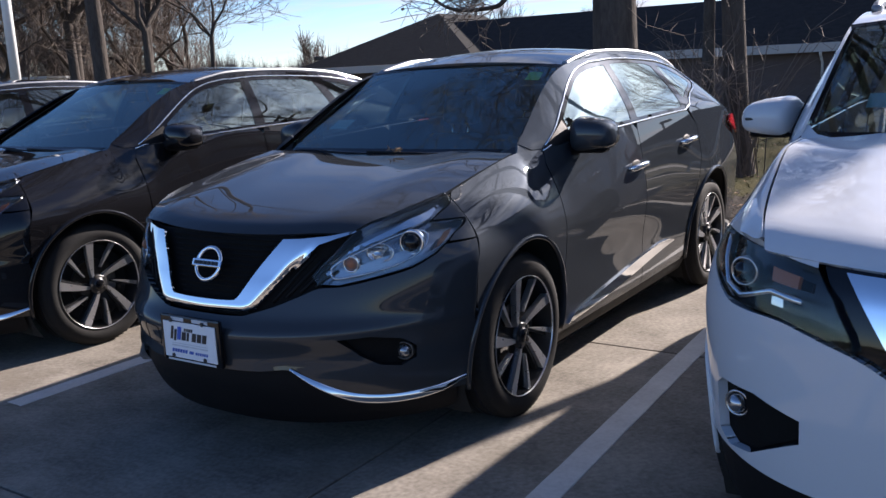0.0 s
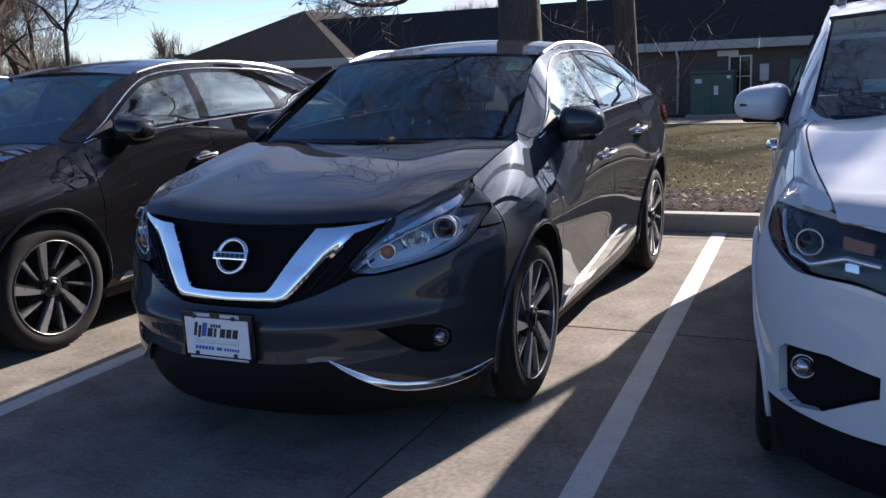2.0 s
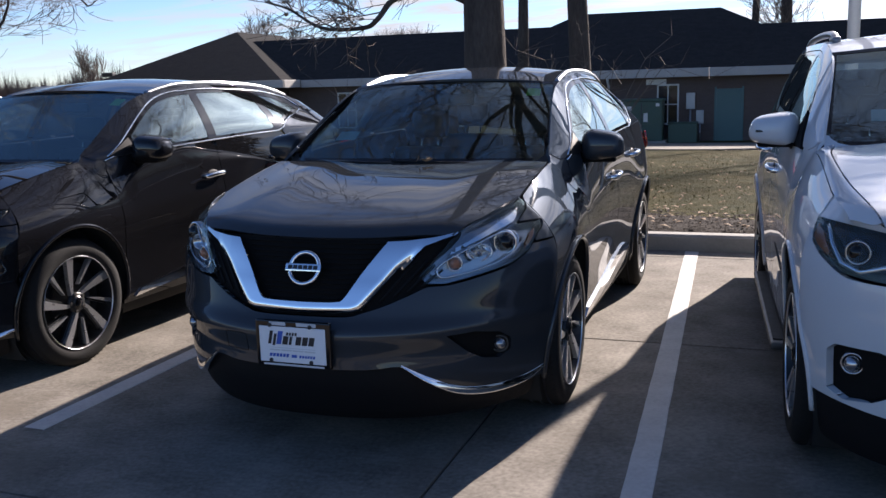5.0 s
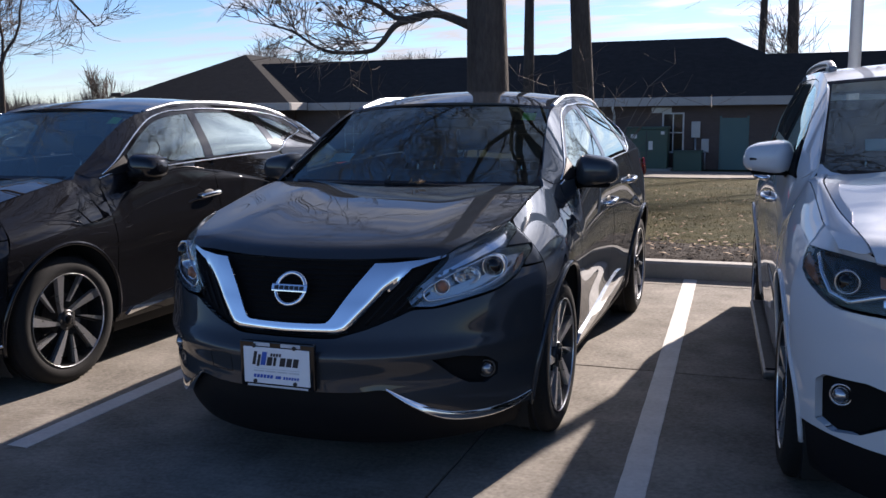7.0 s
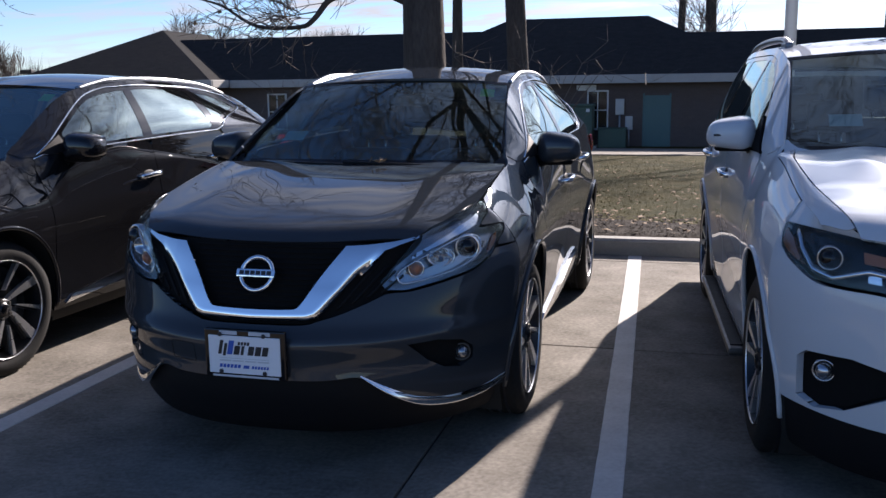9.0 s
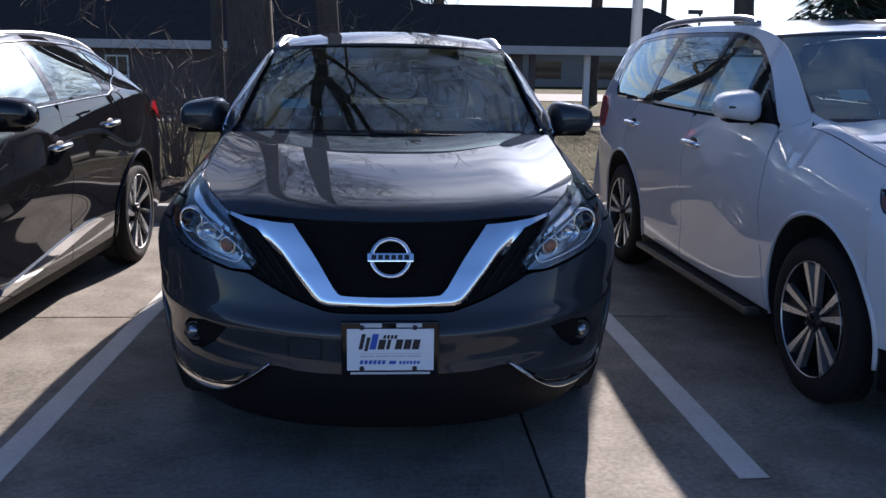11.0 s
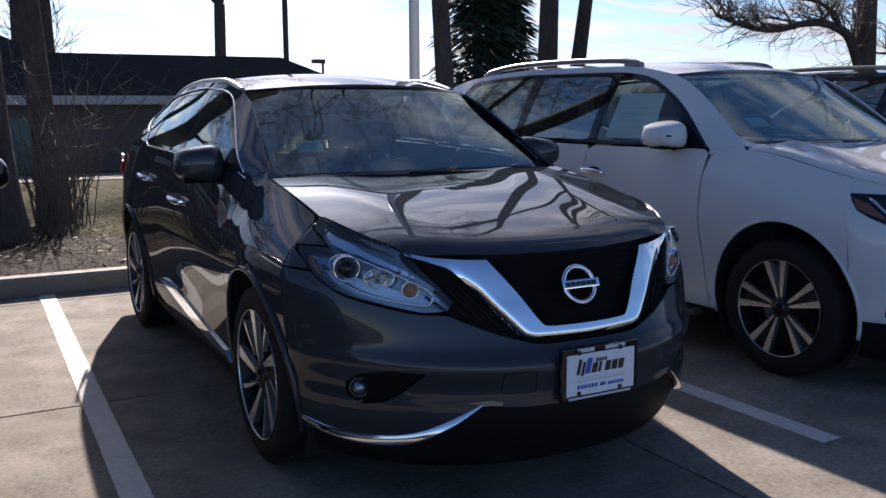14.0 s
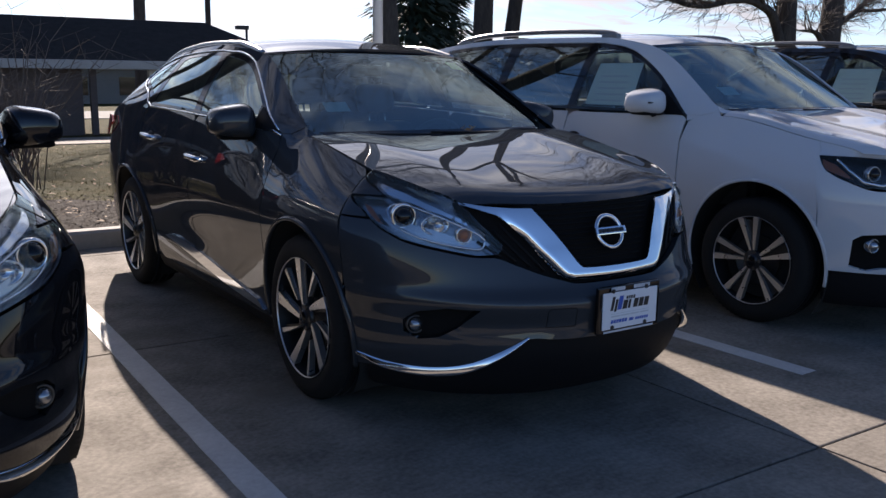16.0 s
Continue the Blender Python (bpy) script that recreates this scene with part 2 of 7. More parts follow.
BROWN_SIGN = material("dark fitting", (0.03, 0.03, 0.032), 0.5, color2=(0.045, 0.045, 0.048), scale=4)


# ---- builders ----
def mesh(name, bm, mat, parent=None, label="", smooth=False):
    me = bpy.data.meshes.new(name)
    bmesh.ops.recalc_face_normals(bm, faces=bm.faces)
    bm.to_mesh(me)
    bm.free()
    return dress(name, me, mat, parent, label, smooth)


def dress(name, me, mat, parent=None, label="", smooth=False):
    for m in mat if isinstance(mat, (list, tuple)) else [mat]:
        me.materials.append(m)
    if smooth:
        me.polygons.foreach_set("use_smooth", [True] * len(me.polygons))
    ob = new(name, me)
    ob.parent = parent
    if label:
        ob["label"] = label
    return ob


def raw(name, verts, faces, mat, parent=None, label="", smooth=False):
    me = bpy.data.meshes.new(name)
    me.from_pydata([tuple(v) for v in verts], [], [tuple(f) for f in faces])
    me.validate()
    me.update()
    return dress(name, me, mat, parent, label, smooth)


def empty(name, m=None, label="", category="", group="", kind=""):
    ob = new(name)
    if m is not None:
        ob.matrix_world = m
    return tagged(ob, label, category, group, kind)


def box(bm, lo, hi, bevel=0.0, m=None):
    lo, hi = Vector(lo), Vector(hi)
    r = bmesh.ops.create_cube(bm, size=1.0, matrix=(m or Matrix()) @ Matrix.LocRotScale((lo + hi) / 2, None, hi - lo))
    if bevel:
        es = list({e for v in r["verts"] for e in v.link_edges})
        bmesh.ops.bevel(bm, geom=es, offset=bevel, segments=2, affect="EDGES", profile=0.6)
    return bm


def boxed(lo, hi, bevel=0.0, m=None):
    return box(bmesh.new(), lo, hi, bevel, m)


def tube_data(points, radii, sides=8, caps=True):
    """Vertices and faces of a tube along points."""
    P = np.array(points, float)
    R = np.broadcast_to(np.array(radii, float), (len(P),))
    T = np.gradient(P, axis=0)
    T /= np.linalg.norm(T, axis=1, keepdims=True) + 1e-9
    up = np.array([0, 0, 1.0]) if abs(T[0][2]) < 0.9 else np.array([1.0, 0, 0])
    verts, faces = [], []
    for i, (p, t, r) in enumerate(zip(P, T, R)):
        a = np.cross(t, up)
        a /= np.linalg.norm(a) + 1e-9
        b = np.cross(a, t)
        up = b
        for k in range(sides):
            w = 2 * math.pi * k / sides
            verts.append(p + r * (math.cos(w) * a + math.sin(w) * b))
        if i:
            o = (i - 1) * sides
            faces += [(o + k, o + (k + 1) % sides, o + sides + (k + 1) % sides, o + sides + k) for k in range(sides)]
    if caps:
        faces += [tuple(range(sides))[::-1], tuple(range((len(P) - 1) * sides, len(P) * sides))]
    return verts, faces


def tube(name, points, radii, mat, parent=None, label="", sides=8):
    v, f = tube_data(points, radii, sides)
    return raw(name, v, f, mat, parent, label, True)


def smooth_path(points, n=8):
    """Catmull-Rom through the points."""
    P = [np.array(p, float) for p in points]
    P = [2 * P[0] - P[1]] + P + [2 * P[-1] - P[-2]]
    out = []
    for a, b, c, d in zip(P, P[1:], P[2:], P[3:]):
        for k in range(n):
            t = k / n
            out.append(0.5 * (2 * b + (c - a) * t + (2 * a - 5 * b + 4 * c - d) * t * t + (3 * b - a - 3 * c + d) * t ** 3))
    return out + [P[-2]]


# ---- ground ----
LOT_BACK, KERB_Y = 4.33, 4.33


def fall(y):
    """Height of the land behind the kerb: it falls away from the lot to the building, then lies level."""
    return float(np.interp(y, (4.4, 4.6, 33.0, 60.0, 900.0), (0.06, 0.11, -0.93, -1.0, -1.0)))


bm = bmesh.new()
xs = [-900, -200, -60, -30, -20, -12, -8, -5, -3, -1.5, 0, 1.5, 3, 5, 8, 12, 20, 30, 60, 200, 900]
ys = [-900, -200, -60, -20, 0, 4.38, 4.42, 4.6, 5.4, 6.5, 8, 10, 12, 15, 18, 21, 24, 27, 30, 33, 40, 60, 200, 900]
grid = [[bm.verts.new((x, y, (fall(y) if y > 4.4 else -0.16) + (0.03 * noise.noise((x * 0.6, y * 0.6, 0)) if 6 < y < 24 else 0))) for x in xs] for y in ys]
for r0, r1 in zip(grid, grid[1:]):
    for a, b, c, d in zip(r0, r0[1:], r1[1:], r1):
        bm.faces.new((a, b, c, d))
tagged(mesh("ground", bm, GRASS, smooth=True), "dormant tan and green lawn sloping down behind the kerb", "ground", kind="structure")

# lot of cast concrete: base with recessed joints, slabs as pieces
pavement = tagged(mesh("pavement", boxed((-60, -40, -0.15), (60, LOT_BACK, -0.012)), JOINT), "grey concrete parking lot cast in large slabs", "parking lot", kind="structure")
SX, SY, X0, Y0, GAP = 3.66, 2.8, 0.585, -1.6, 0.006
slab_mesh = None
for i in range(-5, 5):
    for j in range(-4, 3):
        x, y = X0 + i * SX, Y0 + j * SY
        top = min(y + SY, LOT_BACK)
        if top - y < SY - 0.01:
            b2 = boxed((GAP, GAP, -0.1), (SX - GAP, top - y - GAP, 0.0), 0.006)
            ob = mesh("slab", b2, CONCRETE, pavement)
        elif slab_mesh is None:
            ob = mesh("slab", boxed((GAP, GAP, -0.1), (SX - GAP, SY - GAP, 0.0), 0.006), CONCRETE, pavement)
            slab_mesh = ob.data
        else:
            ob = new("slab", slab_mesh)
            ob.parent = pavement
        ob.location = (x, y, 0)
rest = bmesh.new()
for lo, hi in (((-60, -40), (X0 - 5 * SX, LOT_BACK)), ((X0 + 5 * SX, -40), (60, LOT_BACK)), ((X0 - 5 * SX, -40), (X0 + 5 * SX, Y0 - 4 * SY))):
    box(rest, (*lo, -0.1), (*hi, 0.0))
mesh("outer_slab", rest, CONCRETE, pavement)


def stall_line(a, b, width=0.12):
    a, b = Vector((*a, 0)), Vector((*b, 0))
    d = (b - a).normalized()
    s = Vector((d.y, -d.x, 0)) * width / 2
    bm = bmesh.new()
    n, rows = 60, []
    for i in range(n + 1):
        p = a.lerp(b, i / n)
        w = [1 + 0.05 * noise.noise((p.y * 9, p.x, k)) for k in (1.3, 7.7)]
        rows.append([bm.verts.new(p + s * f + Vector((0, 0, h))) for f, h in ((-w[0], 0.0005), (-w[0] + 0.03, 0.004), (w[1] - 0.03, 0.004), (w[1], 0.0005))])
    for r0, r1 in zip(rows, rows[1:]):
        for k in range(3):
            bm.faces.new((r0[k], r0[k + 1], r1[k + 1], r1[k]))
    return tagged(mesh("parking_line", bm, LINE), "worn white painted parking stall line on concrete", "parking line", "stall lines")


stall_line((1.39, -1.0), (1.22, 4.28))
stall_line((-1.49, -1.0), (-1.405, 4.28))
stall_line((4.25, -1.0), (4.08, 4.28))
stall_line((-4.42, -1.0), (-4.34, 4.28))
stall_line((7.1, -1.0), (6.95, 4.28))

# kerb in cast lengths
kerb = empty("kerb", None, "pale cast concrete kerb along the back of the stalls", "kerb", kind="structure")
kv = None
for i in range(-10, 10):
    if kv is None:
        bm = bmesh.new()
        prof = [(KERB_Y, -0.1), (KERB_Y + 0.012, 0.125), (KERB_Y + 0.035, 0.148), (KERB_Y + 0.16, 0.15), (KERB_Y + 0.175, 0.135), (KERB_Y + 0.175, -0.1)]
        ends = [[bm.verts.new((x, y, z)) for y, z in prof] for x in (0.004, 3.0)]
        for k in range(len(prof)):
            bm.faces.new((ends[0][k], ends[0][(k + 1) % 6], ends[1][(k + 1) % 6], ends[1][k]))
        bm.faces.new(ends[0])
        bm.faces.new(ends[1][::-1])
        ob = mesh("kerb_stone", bm, KERB, kerb)
        kv = ob.data
    else:
        ob = new("kerb_stone", kv)
        ob.parent = kerb
    ob.location = (0.3 + 3.0 * i, 0, 0)

# mulch bed behind the kerb with loose chips
bm = bmesh.new()
n, w = 240, 8
rows = []
for i in range(n + 1):
    x = -30 + 60 * i / n
    far = 5.95 + 0.25 * noise.noise((x * 0.7, 3, 0)) + 0.1 * noise.noise((x * 3, 3, 0)) + 2.6 * math.exp(-((x + 1.5) / 1.6) ** 2)
    rows.append([bm.verts.new((x, 4.505 + (far - 4.505) * k / w, fall(4.505 + (far - 4.505) * k / w) + (0.03 if 0 < k < w else -0.01) + 0.015 * noise.noise((x * 5, k * 1.7, 0)))) for k in range(w + 1)])
for r0, r1 in zip(rows, rows[1:]):
    for k in range(w):
        bm.faces.new((r0[k], r1[k], r1[k + 1], r0[k + 1]))
tagged(mesh("mulch_bed", bm, MULCH, smooth=True), "dark brown bark mulch bed along the kerb", "mulch", kind="structure")


def scatter(name, count, place, size, mat, label, category, seed):
    """Many small bent flakes in one mesh."""
    r = random.Random(seed)
    verts, faces = [], []
    for _ in range(count):
        x, y, z = place(r)
        s, a, tilt = size * r.uniform(0.5, 1.4), r.uniform(0, 6.28), r.uniform(-0.7, 0.7)
        dx, dy = math.cos(a), math.sin(a)
        o = len(verts)
        for u, v, h in ((-1, 0, 0), (0, -0.4, 0.25), (1, 0, 0.1), (0, 0.4, 0.3)):
            verts.append((x + s * (u * dx - v * dy), y + s * (u * dy + v * dx), z + s * (h + 0.35 + tilt * u * 0.4)))
        faces += [(o, o + 1, o + 3), (o + 1, o + 2, o + 3)]
    return tagged(raw(name, verts, faces, mat), label, category, kind="stuff")


def in_bed(r):
    x = r.uniform(-9, 9)
    y = r.uniform(4.52, 6.1 + 2.4 * math.exp(-((x + 1.5) / 1.6) ** 2))
    return x, y, fall(y) + 0.03


def on_lawn(r):
    y = 5.8 + 19 * r.random() ** 1.7
    return r.uniform(-6 - 0.5 * y, 4 + 0.7 * y), y, fall(y) + 0.01


scatter("mulch_chips", 9000, in_bed, 0.035, MULCH, "loose dark bark chips in the bed", "mulch", 3)
scatter("fallen_leaves", 2400, on_lawn, 0.042, DEADLEAF, "brown fallen leaves scattered on the lawn", "leaves", 5)
scatter("bed_leaves", 500, in_bed, 0.05, DEADLEAF, "brown dead leaves lying on the mulch", "leaves", 6)
r = random.Random(8)
verts, faces = [], []
for _ in range(13000):
    y = 5.6 + 19 * r.random() ** 1.8
    x = r.uniform(-5 - 0.45 * y, 4 + 0.6 * y)
    h, a, z = r.uniform(0.012, 0.032), r.uniform(0, 6.28), fall(y) - 0.005
    if y < 6.0 + 2.4 * math.exp(-((x + 1.5) / 1.6) ** 2):
        continue
    o, dx, dy = len(verts), 0.012 * math.cos(a), 0.012 * math.sin(a)
    verts += [(x - dx, y - dy, z), (x + dx, y + dy, z), (x + r.uniform(-0.04, 0.04), y + r.uniform(-0.04, 0.04), z + h)]
    faces.append((o, o + 1, o + 2))
tagged(raw("grass", verts, faces, BLADE), "short dormant grass blades, green and straw", "grass", kind="stuff")

# drive in front of the building
bm = bmesh.new()
box(bm, (-70, 25.2, -0.9), (70, 31.5, -0.72))
drive = mesh("road", bm, CONCRETE)
for v in drive.data.vertices:
    v.co.z = fall(v.co.y) + (0.03 if v.co.z > -0.8 else -0.2)
tagged(drive, "pale concrete drive across the lawn", "road", kind="structure")


# ---- building behind the lawn ----
GZ = -0.95
FACE_Y = 34.0
EAVE_Z = 1.95
office = empty("office_building", pose(0, FACE_Y, GZ), "single-storey brown brick office with dark hipped shingle roof and white gutters", "building")


def roof_block(name, x0, x1, y0, y1, eave, ridge, hip0, hip1, parent):
    """A hipped roof with thickness over a rectangle; hip0 and hip1 are the run of the hips at the two ends."""
    bm = bmesh.new()
    m = (y0 + y1) / 2
    pts = [(x0, y0, eave), (x1, y0, eave), (x1, y1, eave), (x0, y1, eave), (x0 + hip0, m, ridge), (x1 - hip1, m, ridge)]
    v = [bm.verts.new(p) for p in pts] + [bm.verts.new((p[0], p[1], eave - 0.06)) for p in pts[:4]]
    for f in ((0, 1, 5, 4), (1, 2, 5), (2, 3, 4, 5), (3, 0, 4), (0, 6, 7, 1), (1, 7, 8, 2), (2, 8, 9, 3), (3, 9, 6, 0), (6, 9, 8, 7)):
        bm.faces.new([v[k] for k in f])
    return mesh(name, bm, SHINGLE, parent)


H = EAVE_Z - GZ
# shallow left wing in front, long main block, taller middle, open canopy at the right end
for lo, hi in (((-27, 0.0, 0), (5.6, 5.7, H)), ((-29, -1.6, 0), (-19.2, 0, H))):
    mesh("wall", boxed(lo, hi), BRICK, office, "brown brick wall")
roof_block("roof", -26.5, 0.0, -0.5, 6.2, H, H + 2.05, 4, 3.6, office)
roof_block("roof", -6.0, 15.0, -0.49, 5.0, H + 0.004, H + 1.75, 4, 3.6, office)
roof_block("roof", -11.6, 5.2, -0.45, 8.7, H + 0.01, H + 2.62, 5.3, 5.3, office)
bm = bmesh.new()
P = [(-29.2, -2.1, H + 0.02), (-18.35, -2.1, H + 0.02), (-23.8, 3.3, H + 2.58), (-23.8, 8, H + 2.58), (-18.35, 5, H + 0.02), (-29.2, 5, H + 0.02)]
vv = [bm.verts.new(p) for p in P] + [bm.verts.new((p[0], p[1], H - 0.05)) for p in (P[0], P[1])]
for f in ((0, 1, 2), (1, 4, 3, 2), (0, 2, 3, 5), (0, 6, 7, 1)):
    bm.faces.new([vv[k] for k in f])
mesh("roof", bm, SHINGLE, office)
for lo, hi in (((-18.22, -0.62, H - 0.32), (15.1, -0.52, H + 0.02)), ((-29.3, -2.22, H - 0.3), (-18.25, -2.12, H + 0.04)), ((-18.33, -2.12, H - 0.3), (-18.23, -0.62, H + 0.04))):
    mesh("gutter", boxed(lo, hi, 0.02), GUTTER, office, "white painted fascia and gutter")
mesh("soffit", boxed((5.6, -0.5, H - 0.3), (15, 6.0, H - 0.06)), WHITE_TRIM, office)
for x, y in ((-4.25, -0.12), (-19.0, -1.75)):
    tube("downspout", [(x, y - 0.45, H - 0.3), (x, y - 0.4, H - 0.42), (x, y, H - 0.7), (x, y, 0.1)], 0.05, WHITE_TRIM, office, "white downspout")
for x in (6.0, 8.3, 14.4):
    mesh("canopy_post", boxed((x - 0.12, -0.1, 0), (x + 0.12, 0.14, H - 0.25)), BRICK if x < 7 else WHITE_TRIM, office)
mesh("canopy_post", boxed((14.2, 5.3, 0), (14.6, 5.7, H - 0.25)), BRICK, office)


def office_window(x, z0, w, h, blind=True):
    win = mesh("window", boxed((x, -0.03, z0), (x + w, 0.02, z0 + h)), DARK_PANE, office)
    for a, b in (((x - 0.06, -0.07, z0 - 0.06), (x, 0, z0 + h + 0.06)), ((x + w, -0.07, z0 - 0.06), (x + w + 0.06, 0, z0 + h + 0.06)), ((x, -0.07, z0 + h), (x + w, 0, z0 + h + 0.06)), ((x, -0.09, z0 - 0.07), (x + w, 0, z0)),
                 ((x + w / 2 - 0.02, -0.05, z0), (x + w / 2 + 0.02, -0.031, z0 + h)), ((x, -0.05, z0 + h / 2 - 0.02), (x + w, -0.031, z0 + h / 2 + 0.02))):
        mesh("window_frame", boxed(a, b), WHITE_TRIM, win, "white window frame")


office_window(-2.25, 0.75, 0.75, 1.5)
office_window(-11.3, 0.75, 0.8, 1.5)
office_window(-16.6, 0.75, 0.8, 1.5)
mesh("window_head_panel", boxed((-2.75, -0.05, 2.3), (-1.95, -0.01, 2.52)), WHITE_TRIM, office)
door = mesh("door", boxed((0.02, -0.05, 0.0), (0.98, 0.0, 2.08), 0.01), TEAL, office, "teal painted door")
mesh("door_frame", boxed((-0.06, -0.04, 0), (0.018, 0.0, 2.16)), TEAL, door)
mesh("door_frame", boxed((0.982, -0.04, 0), (1.06, 0.0, 2.16)), TEAL, door)
mesh("utility_panel", boxed((-1.15, -0.12, 1.3), (-0.8, -0.005, 1.95), 0.02), GREY_METAL, office)
mesh("utility_panel", boxed((-0.75, -0.1, 0.7), (-0.45, -0.005, 1.25), 0.02), GREY_METAL, office)
tube("conduit", [(-0.98, -0.05, 0.0), (-0.98, -0.05, 1.3)], 0.04, GREY_METAL, office)
tube("conduit", [(-0.6, -0.05, 0.0), (-0.6, -0.05, 0.7)], 0.035, GREY_METAL, office)
cab = empty("utility_cabinet", pose(-2.75, 33.1, fall(33.1) + 0.0), "dark green metal utility cabinet with small white notices", "cabinet")
mesh("pad", boxed((-0.95, -0.7, -0.05), (0.95, 0.55, 0.1), 0.02), KERB, cab)
mesh("body", boxed((-0.8, -0.55, 0.1), (0.8, 0.4, 1.65), 0.03), GREEN_BOX, cab)
mesh("lid", boxed((-0.84, -0.6, 1.65), (0.84, 0.44, 1.75), 0.03), GREEN_BOX, cab)
mesh("seam", boxed((-0.015, -0.565, 0.15), (0.015, -0.552, 1.6)), BROWN_SIGN, cab)
for x, z, w, h in ((-0.62, 1.3, 0.24, 0.16), (0.08, 0.85, 0.16, 0.34), (0.55, 1.45, 0.14, 0.12)):
    mesh("notice", boxed((x, -0.566, z), (x + w, -0.553, z + h)), WHITE_TRIM, cab, "small white notice")
bench = empty("utility_box", pose(-1.2, 33.2, fall(33.2)), "low dark metal utility box by the wall", "utility box")
mesh("body", boxed((-0.55, -0.3, 0), (0.55, 0.3, 0.75), 0.03), GREEN_BOX, bench)
mesh("lid", boxed((-0.58, -0.33, 0.75), (0.58, 0.33, 0.8), 0.02), GREEN_BOX, bench)

# seen under the canopy: a second building, and the one past it
far = empty("far_building", pose(18.5, 75, -1), "low pale commercial building across the street", "building")
mesh("wall", boxed((-14, 0, 0), (16, 12, 3.0)), FAR_WALL, far)
roof_block("roof", -15, 17, -0.8, 13, 3.0, 5.0, 6, 6, far)
for k in range(5):
    mesh("window", boxed((-11 + 5 * k, -0.05, 0.7), (-8.5 + 5 * k, 0.05, 2.2)), DARK_PANE, far)
tagged(mesh("street", boxed((-200, 48, -1.2), (200, 58, -0.93)), ASPHALT), "grey asphalt street past the building", "road", kind="structure")


# ---- trees ----
def grow(r, start, way, length, radius, level, wood, twigs, leafy, up=0.12, spread=0.75, levels=5, least=0.005):
    """A limb as a bent tapering run, with limbs of its own; thick runs into wood, thin ones into twigs."""
    n = 5 if level < 3 else 3
    pts, p, d = [Vector(start)], Vector(start), Vector(way).normalized()
    for i in range(n):
        d = (d + Vector((r.gauss(0, 0.2), r.gauss(0, 0.2), r.gauss(0.02, 0.17) + up * 0.25))).normalized()
        p = p + d * length / n
        pts.append(p.copy())
    radius = max(radius, least)
    end = max(radius * (0.55 if level < levels else 0.3), least * 0.6)
    store = wood if radius > 0.045 else twigs
    v, f = tube_data([tuple(q) for q in pts], np.linspace(radius, end, n + 1), 8 if radius > 0.1 else (5 if radius > 0.02 else 3), False)
    o = len(store[0])
    store[0].extend(v)
    store[1].extend([tuple(k + o for k in face) for face in f])
    if level >= levels:
        if leafy is not None and r.random() < leafy[2]:
            o = len(leafy[0])
            s = r.uniform(0.03, 0.06)
            q = pts[-1]
            leafy[0].extend([(q.x - s, q.y, q.z), (q.x, q.y - s * 0.6, q.z - s), (q.x + s, q.y, q.z - 0.5 * s), (q.x, q.y + s * 0.6, q.z + s * 0.4)])
            leafy[1].extend([(o, o + 1, o + 2), (o, o + 2, o + 3)])
        return
    kids = r.choice((2, 3))
    for k in range(kids + (3 if level >= 3 else 2)):
        at = 1.0 if k < 2 else r.uniform(0.3, 0.95)
        q = pts[0].lerp(pts[-1], at) if at == 1.0 else pts[max(1, int(at * n))]
        a = r.uniform(0, 6.283)
        side = d.orthogonal().normalized()
        side.rotate(Matrix.Rotation(a, 3, d))
        nd = (d + side * r.uniform(0.4, 1.0) * spread + Vector((0, 0, up))).normalized()
        grow(r, q, nd, length * r.uniform(0.6, 0.85), end * r.uniform(0.5, 0.8) if at == 1.0 else end * r.uniform(0.3, 0.55), level + 1, wood, twigs, leafy, up, spread, levels, least)


